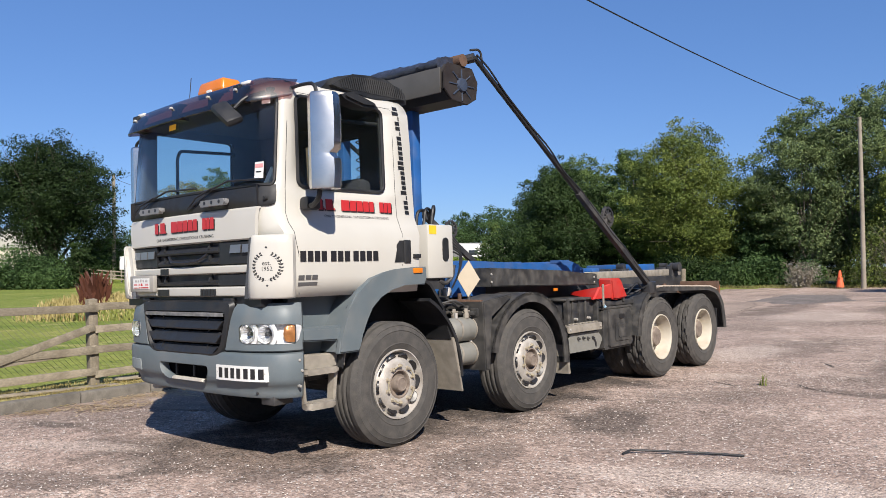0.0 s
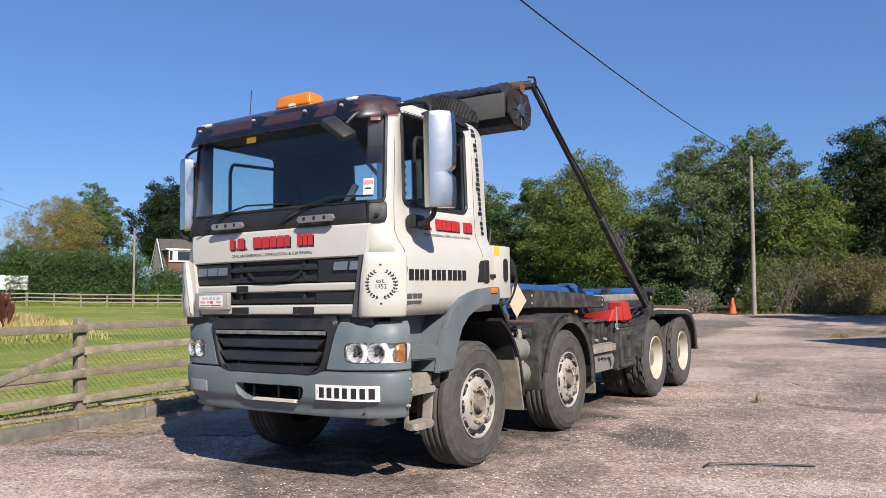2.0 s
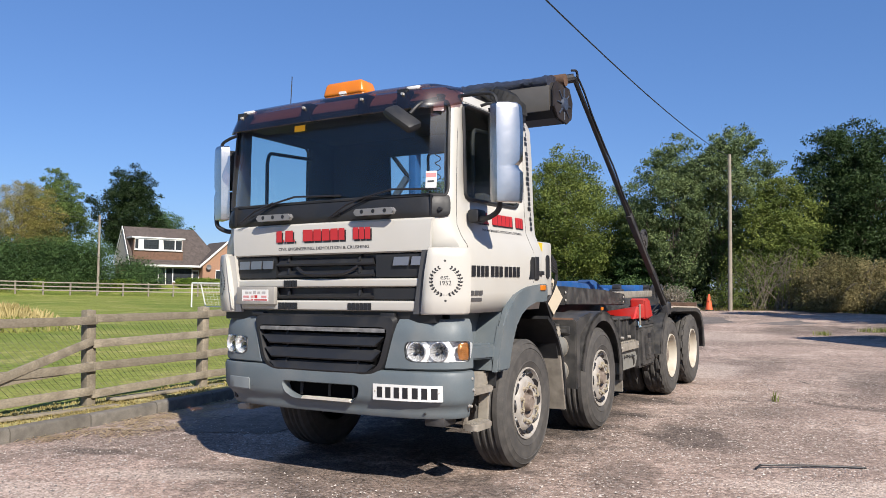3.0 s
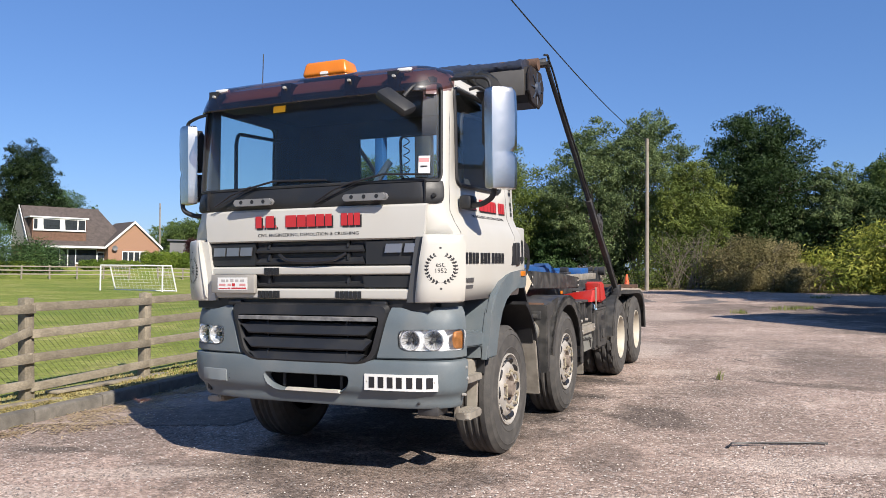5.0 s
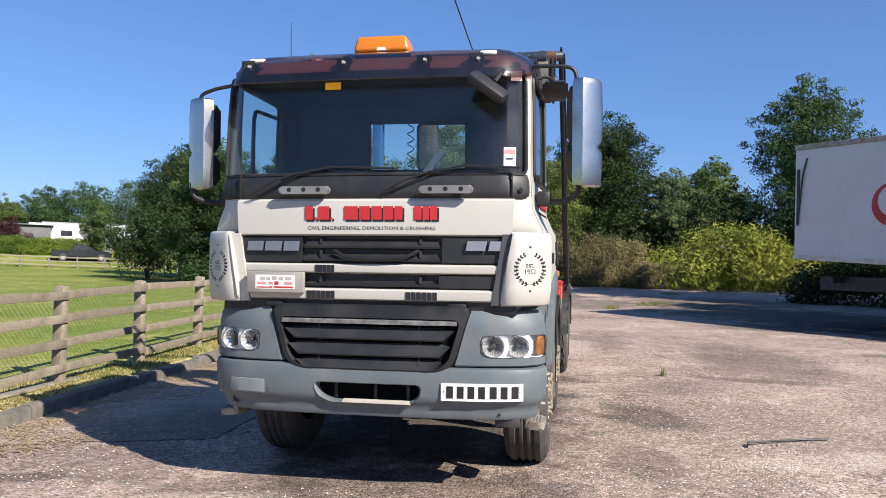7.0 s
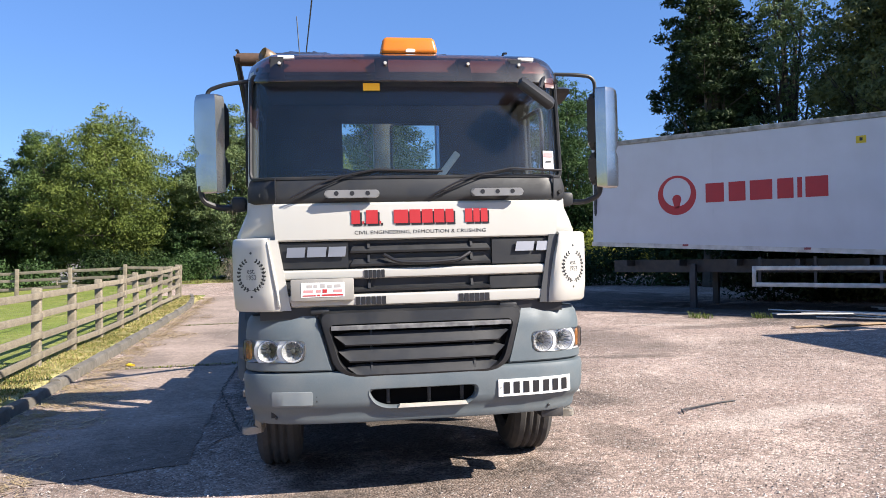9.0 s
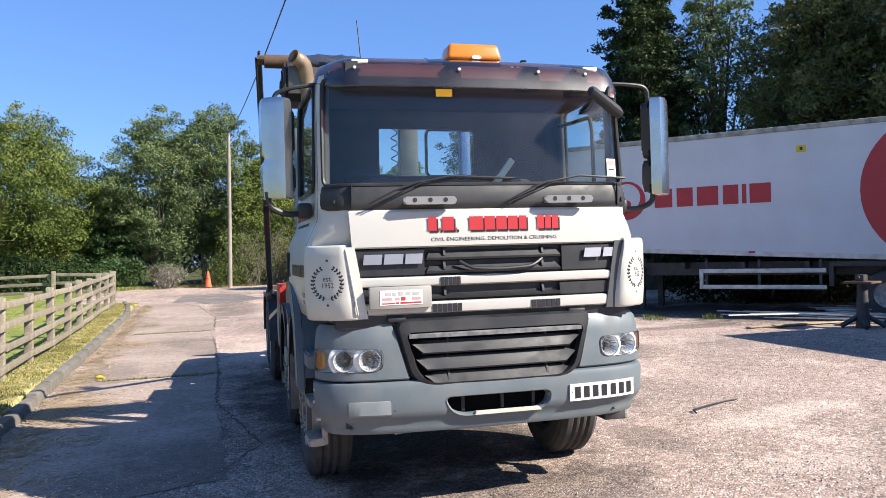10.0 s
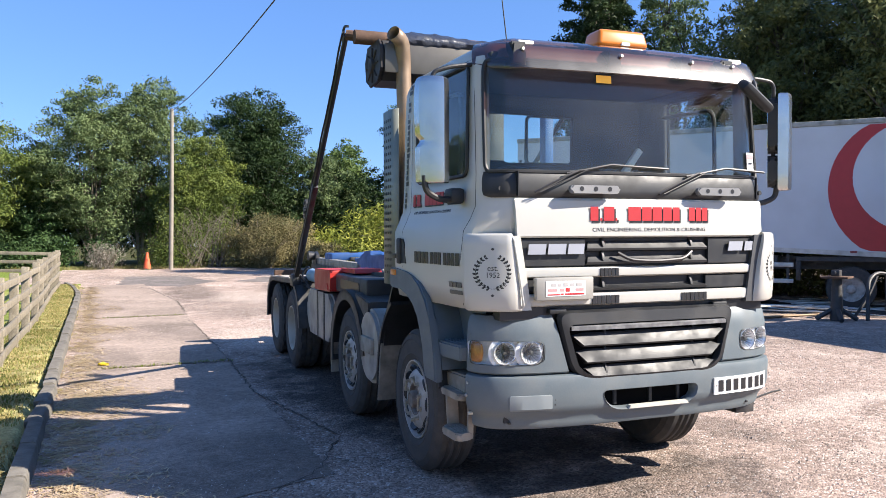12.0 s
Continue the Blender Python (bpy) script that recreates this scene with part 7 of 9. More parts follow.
def sign_spans(width):
    """Bars that keep the rhythm of the firm's name."""
    raw_spans = [(0, 0.062), (0.078, 0.092, 0.2), (0.105, 0.19), (0.2, 0.214, 0.2), (0.305, 0.41), (0.42, 0.5), (0.51, 0.59), (0.6, 0.675), (0.685, 0.745), (0.83, 0.885), (0.893, 0.94), (0.948, 1.0)]
    return [(s[0] * width, s[1] * width, *s[2:]) for s in raw_spans]


for dx, dz, m, lab in ((0.012, -0.013, BLACKINK, "black shadow bar of the sign"), (0.0, 0.0, REDINK, "red bar in place of a letter")):
    bars("sign_bar", [(s[0] - 0.405 + dx, s[1] - 0.405 + dx, *s[2:]) for s in sign_spans(0.895)], 0.088, to_front(-0.0135 - (0.003 if m is REDINK else 0)), 0.001, m, truck, lab, 0, 1.847 + dz)
press(lettering("trade_lettering", "CIVIL ENGINEERING, DEMOLITION & CRUSHING", 0.034, BLACKINK, truck, pose(0.045, front_plan(0.045, -0.013) - 0.0145, 1.790, 90, 0, 0), "black lettering on the bonnet", width=0.863), bonnet)
for u0, w, n, z in ((-0.330, 0.131, 5, 1.497), (-0.388, 0.193, 6, 1.325), (0.287, 0.204, 6, 1.325)):
    bars("name_bar", [(u0 + a, u0 + b) for a, b in letters(n, w, 0.2)], 0.052, to_front(-0.0065), 0.006, BLACKINK, truck, "black bar in place of a letter", 0, z)

# side lettering
def side_at(y, z):
    """Half width of the cab at a place on its flank."""
    return table(y, [(q, p) for p, q in cab_outline(z)[5:11]])[0]


DULLBADGE = mat("dull_badge", (0.112, 0.112, 0.116), 0.4, 0.4)
for s in (1, -1):
    to_s = lambda u, v, d, s=s: (s * (side_at(u, v) + 0.004 + d), u, v)
    bm = B()
    spans = [(a + 0.28, b + 0.28) for a, b in letters(4, 0.245)] + [(a + 0.565, b + 0.565) for a, b in letters(3, 0.19)] + [(a + 0.79, b + 0.79) for a, b in letters(4, 0.265)]
    bm.free()
    bars("number_bar", spans, 0.08, to_s, 0.002, BLACKINK, truck, "black bar in place of a digit", 0, 1.566)
    for dy, dz, m in ((0.010, -0.010, BLACKINK), (0, 0, REDINK)):
        bars("sign_bar", [(0.51 + a[0] * 0.908 + dy if s > 0 else 1.29 - a[0] * 0.908 - dy, 0.51 + a[1] * 0.908 + dy if s > 0 else 1.29 - a[1] * 0.908 - dy, *a[2:]) for a in sign_spans(0.86)], 0.085, to_s, 0.002 + (0.001 if m is REDINK else 0), m, truck, "", 0, 1.972 + dz)
    rot = pose(s * (side_at(0.91, 1.922) + 0.004), 0.91, 1.922, 90, 0, 89.2 if s > 0 else -89.2)
    press(lettering("trade_lettering", "CIVIL ENGINEERING, DEMOLITION & CRUSHING", 0.03, BLACKINK, truck, rot @ pose(0, 0, 0.004), width=0.68), cab)
    bm = B()
    bm.free()
    bars("maker_badge", [(0.265, 0.315), (0.325, 0.375), (0.385, 0.435)], 0.034, to_s, 0.003, DULLBADGE, truck, "grey badge bar", 0, 1.43)
    bars("maker_badge", [(0.265, 0.435)], 0.026, to_s, 0.003, DULLBADGE, truck, "grey badge bar", 0, 1.385)
    for k, (a, b) in enumerate(letters(22, 0.93, 0.25)):
        bm = B()
        tall = 0.075 if k in (4, 9, 10, 20) else (0.014 if k in (3, 16, 19) else 0.055)
        quad = [(1.515 - tall, 1.967 + a), (1.515, 1.967 + a), (1.515, 1.967 + b), (1.515 - tall, 1.967 + b)]
        bm.faces.new([bm.verts.new((s * (side_at(u - 0.10 * (v - 1.97), v) + 0.005), u - 0.10 * (v - 1.97), v)) for u, v in quad])
        part("web_bar", bm, BLACKINK, truck, "black bar in place of a letter", smooth_faces=False)

# ---- roof: visor, lamps, beacon, aerial ----
bm = B()
VIS = []
for y, z, w, wrap, up in ((0.30, 3.005, 1.0, 0.06, 0.0), (0.14, 2.988, 1.03, 0.20, 0.0), (0.055, 2.945, 1.055, 0.25, 0.01), (0.008, 2.88, 1.07, 0.27, 0.03), (-0.025, 2.81, 1.078, 0.28, 0.06), (-0.040, 2.772, 1.08, 0.28, 0.08), (-0.034, 2.766, 1.078, 0.28, 0.08)):
    row = []
    for k in range(33):
        t = -1 + 2 * k / 32
        a = abs(t)
        x = w * (a + 0.02 * math.sin(a * math.pi))
        turn = max(0, a - 0.84) / 0.16
        row.append((math.copysign(x, t) + 0.012, y + 0.05 * a ** 2 + wrap * turn ** 1.5, z + up * max(0, a - 0.9) / 0.1 - 0.012 * turn))
    VIS.append(row)
ring_loft(bm, VIS, False, False)
visor = part("sun_visor", bm, VISOR, truck, "smoked dark maroon sun visor", sharp=60)
for x in (-0.80, 0.80):
    bm = B()
    y = 0.094
    box(bm, x - 0.055, x + 0.055, y - 0.020, y + 0.03, 2.930, 2.958, 0.008)
    part("marker_lamp", bm, WHITEP, visor, "clear marker lamp")
for x in (-0.86, -0.18, 0.37, 0.72):
    bm = B()
    prism(bm, [(x - 0.055, 2.80), (x + 0.055, 2.80), (x + 0.035, 2.86), (x + 0.045, 2.94), (x - 0.045, 2.94), (x - 0.03, 2.86)], 0.05, 0.16, "y", 0.01)
    part("visor_bracket", bm, BLACKP, visor)
    bm = B()
    lathe(bm, [(-0.012, 0.0005), (-0.012, 0.010), (0.01, 0.012)], 10, "y", (x + 0.02, 0.006 + 0.05 * x * x, 2.895))
    part("visor_screw", bm, ALU, visor)
bm = B()
box(bm, -0.175, 0.230, 0.25, 0.47, 3.025, 3.142, 0.03, None, 4)
for v in bm.verts:
    k = (v.co.z - 3.025) / 0.117
    v.co.x = 0.0275 + (v.co.x - 0.0275) * (1 - 0.13 * k)
    v.co.y = 0.36 + (v.co.y - 0.36) * (1 - 0.22 * k)
beacon = part("beacon", bm, AMBER, truck, "orange amber beacon on the roof")
bm = B()
box(bm, -0.165, 0.22, 0.27, 0.45, 2.96, 3.03, 0.01)
part("beacon_base", bm, BLACKP, beacon)
bm = B()
prism(bm, soft_corners([(0.0, 3.030), (0.07, 3.030), (0.065, 3.052), (0.005, 3.052)], 0.012), 0.244, 0.262, "y")
part("beacon_label", bm, WHITEP, beacon)
bm = B()
tube(bm, [(-0.72, 0.5, 2.98), (-0.74, 0.55, 3.35)], 0.004, 6)
part("aerial", bm, BLACKP, truck)

# ---- mirrors ----
def mirror(s, turn, top, shift=Vector((0, 0, 0)), slim=1.0):
    """Tall twin mirror housing on a bent arm."""
    bm = B()
    outline = [(-0.115, 0.04), (-0.09, -0.03), (0.0, -0.055), (0.08, -0.045), (0.125, 0.0), (0.13, 0.045)]
    rings = []
    for z, k, e in ((2.085, 0.88, 0.0), (2.09, 0.97, 0.0), (2.11, 1.0, 0.0), (2.22, 1.0, 0.006), (2.305, 1.0, 0.004), (2.335, 1.0, -0.028), (2.35, 1.0, -0.030), (2.385, 1.0, 0.004), (2.46, 1.0, 0.008), (2.6, 1.01, 0.010), (top - 0.04, 1.0, 0.004), (top - 0.012, 0.96, 0.0), (top, 0.84, 0.0)):
        rings.append([(s * (1.425 + (x * k + (e if x > 0.05 else 0)) * slim), 0.26 + y * k, z) for x, y in outline])
    ring_loft(bm, rings, True, True)
    shell = part("mirror_shell", bm, CHROME, truck, "dented chrome mirror guard")
    pivot = Matrix.Translation(shift) @ Matrix.Translation((s * 1.40, 0.30, 0)) @ Matrix.Rotation(radians(s * turn), 4, "Z") @ Matrix.Translation((s * -1.40, -0.30, 0))
    shell.matrix_basis = pivot
    for z0, z1 in ((2.36, top - 0.03), (2.11, 2.34)):
        bm = B()
        prism(bm, rounded(1.425 - 0.1 * slim, 1.425 + 0.115 * slim, z0, z1, 0.05), 0.30, 0.37, "y", 0.02)
        bmesh.ops.transform(bm, matrix=Matrix.Diagonal((s, 1, 1, 1)), verts=bm.verts)
        head = part("mirror_head", bm, BLACKP, shell)
        bm = B()
        prism(bm, rounded(1.425 - 0.085 * slim, 1.425 + 0.1 * slim, z0 + 0.02, z1 - 0.02, 0.04), 0.3715, 0.374, "y")
        bmesh.ops.transform(bm, matrix=Matrix.Diagonal((s, 1, 1, 1)), verts=bm.verts)
        part("mirror_glass", bm, mat("mirror_silver", (0.8, 0.82, 0.84), 0.03, 1.0), head)
    bm = B()
    lift = 2.90 if s > 0 else 2.84
    reach = 1.36 if s > 0 else 1.33
    drop = 0.02 if s > 0 else 0.07
    tube(bm, bend([(s * 1.05, 0.32, lift), (s * 1.22, 0.30, lift + 0.005 - drop * 0.5), (s * reach, 0.30, lift - drop), (s * (reach + 0.01), 0.31, top - 0.05)]), 0.014, 8)
    tube(bm, bend([(s * 1.12, 0.40, 2.0), (s * 1.27, 0.33, 1.98), (s * 1.38, 0.30, 2.03), (s * 1.39, 0.30, 2.13)]), 0.02, 8)
    tube(bm, [(s * 1.372, 0.315, 2.10), (s * 1.365, 0.31, top)], 0.014, 8)
    arm = part("mirror_arm", bm, BLACKP, truck)
    bm = B()
    box(bm, 1.10, 1.20, 0.33, 0.47, 1.96, 2.06, 0.025, Matrix.Diagonal((s, 1, 1, 1)))
    part("arm_foot", bm, BLACKP, arm)


mirror(1, 46, 2.795, slim=0.95)
mirror(-1, 28, 2.74, Vector((0.11, 0.03, 0)), 0.86)
bm = B()
box(bm, -0.14, 0.14, -0.07, 0.07, -0.035, 0.035, 0.03, Matrix.Translation((0.82, -0.10, 2.68)) @ Matrix.Rotation(radians(36), 4, "Y") @ Matrix.Rotation(radians(30), 4, "X"))
fm = part("front_mirror", bm, BLACKP, truck, "black front view mirror below the visor")
bm = B()
tube(bm, bend([(0.95, 0.15, 2.86), (0.90, 0.0, 2.80), (0.86, -0.06, 2.72)]), 0.014, 8)
part("front_mirror_arm", bm, BLACKP, fm)
bm = B()
prism(bm, [(0.62, 2.86), (0.75, 2.90), (0.98, 2.84), (1.02, 2.80), (0.85, 2.79), (0.66, 2.83)], 1.12, 1.30, "x", 0.02)
part("kerb_mirror", bm, BLACKP, truck, "black kerb view mirror over the door")
bm = B()
tube(bm, bend([(1.09, 0.6, 2.88), (1.16, 0.62, 2.90), (1.2, 0.66, 2.87)]), 0.012, 6)
part("kerb_mirror_arm", bm, BLACKP, truck)

# wipers and wash brackets
for x0, x1 in ((-0.54, 0.20), (0.36, 1.02)):
    bm = B()
    p0, p1 = Vector((x0 - 0.25, -0.02, 2.02)), Vector((x0 + 0.08, 0.0, 2.165))
    tube(bm, [p0, p0.lerp(p1, 0.5) + Vector((0, -0.03, 0.01)), p1], 0.007, 6)
    tube(bm, [p0 + Vector((0.03, -0.01, 0.0)), p1 + Vector((0.05, 0, 0.0))], 0.004, 6)
    w = part("wiper", bm, BLACKINK, truck)
    bm = B()
    tube(bm, [(x0 - 0.02, 0.005, 2.14), (x0 + 0.3, 0.0, 2.20), (x1, 0.035 if x1 > 0.5 else 0.01, 2.185)], 0.008, 6)
    part("wiper_blade", bm, BLACKINK, w)
xbs = (-0.398, 0.551)
for x in xbs:
    bm = B()
    prism(bm, rounded(x - 0.175, x + 0.175, 2.014, 2.064, 0.022), -0.075, -0.035, "y", 0.008)
    box(bm, x - 0.12, x - 0.08, -0.04, 0.0, 2.035, 2.065)
    box(bm, x + 0.08, x + 0.12, -0.04, 0.0, 2.035, 2.065)
    br = part("grab_bracket", bm, mat("grey_cast_bracket", (0.20, 0.20, 0.20), 0.5, 0.3, var=0.1), truck, "grey cast grab bracket")
    for dx in (-0.10, 0.0, 0.10):
        bm = B()
        lathe(bm, [(-0.0765, 0.0005), (-0.0765, 0.015)], 12, "y", (x + dx, 0, 2.042))
        part("bracket_hole", bm, BLACKINK, br)
# stickers on the windscreen
def on_glass(x, z, w, h, m, name):
    bm = B()
    quad = [(x - w / 2, z - h / 2), (x + w / 2, z - h / 2), (x + w / 2, z + h / 2), (x - w / 2, z + h / 2)]
    f = lambda px, pz: table(pz, CAB)[1] + table(abs(px), [(0, 0), (0.35, 0.006), (0.7, 0.022), (0.93, 0.05), (1.06, 0.10)])[0] - 0.006
    bm.faces.new([bm.verts.new((px, f(px, pz), pz)) for px, pz in quad])
    if "print" in name:
        bmesh.ops.translate(bm, vec=(0, -0.002, 0), verts=bm.verts)
    part(name, bm, m, truck, smooth_faces=False)


on_glass(0.945, 2.262, 0.078, 0.125, WHITEP, "tax_sticker")
on_glass(0.945, 2.295, 0.070, 0.030, PINKPRINT, "tax_sticker_print")
on_glass(0.945, 2.25, 0.045, 0.010, BLACKINK, "tax_sticker_print")
on_glass(-0.25, 2.752, 0.11, 0.05, YELLOW, "yellow_sticker")
on_glass(0.98, 2.80, 0.07, 0.07, WHITEP, "ban_sticker")
# ---- wheels ----
AXLES = (1.31, 3.25, 6.17, 7.52)


def tyre_mesh(bm, width, r, lug, n=72):
    h = width / 2
    prof = [(-h + 0.02, 0.29), (-h + 0.002, 0.32), (-h - 0.002, 0.335), (-h - 0.007, 0.342), (-h - 0.003, 0.349), (-h - 0.006, 0.40), (-h - 0.001, 0.445), (-h - 0.006, 0.45), (-h - 0.001, 0.455), (-h + 0.006, 0.475), (-h + 0.012, 0.488), (-h + 0.008, 0.492), (-h + 0.02, r - 0.025), (-h + 0.035, r - 0.008)]
    nb = len(prof)
    k = 12
    for i in range(k + 1):
        x = (-h + 0.045) + (2 * h - 0.09) * i / k
        prof.append((x, r))
    prof += [(-x, q) for x, q in prof[nb - 1::-1]]

    def wave(i, a, q):
        if not nb <= i <= nb + k:
            return q
        j = i - nb
        if lug:
            cut = j in (4, 8) or (a + (j // 4) * 2) % 4 == 0
        else:
            cut = j in (3, 6, 9)
        return q - (0.02 if cut else 0)
    lathe(bm, prof, n, "x", (0, 0, 0), wave)


def wheel(x, y, s, kind):
    """One wheel; s: which side faces out. kind: steer or drive."""
    r = 0.525
    w = 0.315 if kind == "steer" else 0.30
    bm = B()
    tyre_mesh(bm, w, r, kind == "drive")
    tyre = part("wheel", bm, RUBBER, truck, "dusty black truck tyre", sharp=30)
    tyre.matrix_basis = pose(x, y, r, 0, 0, 0) @ Matrix.Diagonal((s, 1, 1, 1))
    h = w / 2
    bm = B()
    if kind == "steer":
        lathe(bm, [(h - 0.03, 0.295), (h - 0.005, 0.292), (h - 0.004, 0.283), (h - 0.035, 0.272), (h - 0.06, 0.258), (h - 0.045, 0.235), (h - 0.012, 0.205), (h - 0.002, 0.17), (h - 0.004, 0.12), (h - 0.03, 0.105)], 48, "x")
        rim = part("rim", bm, STEEL, tyre, "grubby pressed steel rim")
        for k in range(10):
            a = 2 * math.pi * k / 10
            bm = B()
            c = Vector((h - 0.026, 0.226 * math.cos(a), 0.226 * math.sin(a)))
            lathe(bm, [(0.0, 0.0005), (0.003, 0.038), (0.006, 0.041), (-0.01, 0.043)], 14, "x")
            bmesh.ops.transform(bm, matrix=Matrix.Translation(c) @ Matrix.Rotation(a, 4, "X") @ Matrix.Rotation(radians(-42), 4, "Z") @ Matrix.Diagonal((1, 0.85, 1.25, 1)), verts=bm.verts)
            part("hand_hole", bm, BLACKINK, rim)
            bm = B()
            c = Vector((h - 0.004, 0.155 * math.cos(a + 0.3), 0.155 * math.sin(a + 0.3)))
            lathe(bm, [(-0.01, 0.020), (0.010, 0.019), (0.011, 0.014), (0.030, 0.013), (0.033, 0.0005)], 6, "x")
            bmesh.ops.transform(bm, matrix=Matrix.Translation(c) @ Matrix.Rotation(a + 2.2, 4, "X"), verts=bm.verts)
            part("wheel_nut", bm, NUTM, rim)
            if k % 2 == 0:
                bm = B()
                p = [Vector((h + 0.022, 0.155 * math.cos(a + 0.3 + w), 0.155 * math.sin(a + 0.3 + w))) for w in (0.08, 0.2, 0.314, 0.43, 0.55)]
                tube(bm, p, 0.007, 6, True, [0.011, 0.006, 0.004, 0.006, 0.011])
                part("nut_indicator", bm, GOLDP, rim, "yellowish linked wheel nut indicator")
        bm = B()
        lathe(bm, [(h - 0.03, 0.124), (h - 0.002, 0.122), (h + 0.001, 0.112), (h - 0.006, 0.106), (h - 0.034, 0.098), (h - 0.036, 0.072), (h - 0.02, 0.068), (h + 0.018, 0.064), (h + 0.030, 0.058), (h + 0.032, 0.050), (h + 0.026, 0.046), (h + 0.026, 0.0005)], 32, "x")
        part("hub", bm, HUBM, tyre, "rust-brown steel hub")
    else:
        lathe(bm, [(h - 0.025, 0.297), (h - 0.002, 0.294), (h - 0.002, 0.282), (h - 0.04, 0.268), (h - 0.16, 0.25), (h - 0.17, 0.22), (h - 0.165, 0.14)], 48, "x")
        rim = part("rim", bm, CREAM, tyre, "cream painted deep-dish rim")
        for k in range(10):
            a = 2 * math.pi * k / 10
            bm = B()
            c = Vector((h - 0.166, 0.168 * math.cos(a), 0.168 * math.sin(a)))
            lathe(bm, [(0.0, 0.02), (0.03, 0.018), (0.032, 0.0005)], 6, "x")
            bmesh.ops.transform(bm, matrix=Matrix.Translation(c), verts=bm.verts)
            part("wheel_nut", bm, STEEL, rim)
        bm = B()
        lathe(bm, [(h - 0.18, 0.14), (h - 0.10, 0.13), (h - 0.07, 0.11), (h - 0.06, 0.0005)], 24, "x")
        part("hub", bm, HUBM, tyre, "rust-brown drive hub")
        bm = B()
        tyre_mesh(bm, w, r, True)
        bmesh.ops.translate(bm, vec=(-0.34, 0, 0), verts=bm.verts)
        part("inner_tyre", bm, RUBBER, tyre)


for y in AXLES[:2]:
    for s in (1, -1):
        wheel(s * 1.0 if s > 0 else (-0.965 if y < 2 else -0.985), y, s, "steer")
for y in AXLES[2:]:
    for s in (1, -1):
        wheel(s * 1.06, y, s, "drive")
for y in AXLES:
    bm = B()
    tube(bm, [(-0.95, y, 0.525), (-0.4, y, 0.46), (0.4, y, 0.46), (0.95, y, 0.525)], 0.07, 8)
    if y > 4:
        lathe(bm, [(-0.25, 0.1), (-0.15, 0.24), (0.15, 0.24), (0.25, 0.1)], 20, "x", (0, y, 0.5))
    part("axle", bm, CHASSIS, truck)

# ---- frame ----
for s in (1, -1):
    bm = B()
    box(bm, 0.36, 0.44, 0.3, 8.45, 0.82, 1.10, 0.01, Matrix.Diagonal((s, 1, 1, 1)))
    part("chassis_beam", bm, CHASSIS, truck)
for y in (1.8, 2.9, 4.2, 5.2, 6.6, 8.3):
    bm = B()
    box(bm, -0.38, 0.38, y - 0.05, y + 0.05, 0.86, 1.06)
    part("cross_member", bm, CHASSIS, truck)
bm = B()
box(bm, -0.42, 0.42, 0.5, 1.75, 0.62, 1.36, 0.05)
part("engine", bm, CHASSIS, truck)
for y in (1.31, 3.25):
    for s in (1, -1):
        bm = B()
        for k in range(3):
            box(bm, s * 0.40 - 0.04, s * 0.40 + 0.04, y - 0.75 + 0.12 * k, y + 0.75 - 0.12 * k, 0.60 - 0.025 * k, 0.62 - 0.025 * k)
        part("leaf_spring", bm, CHASSIS, truck)


def arch(yc, zc, r_in, r_out, x0, x1, a0, a1, material, name, label="", parent=truck, n=22):
    """A mudguard: curved sheet with a rolled outer lip."""
    bm = B()
    out = arc(yc, zc, r_out, a0, a1, n)
    inn = arc(yc, zc, r_in, a0, a1, n)
    prism(bm, out + inn[::-1], x0, x1, "x")
    return part(name, bm, material, parent, label, sharp=40)


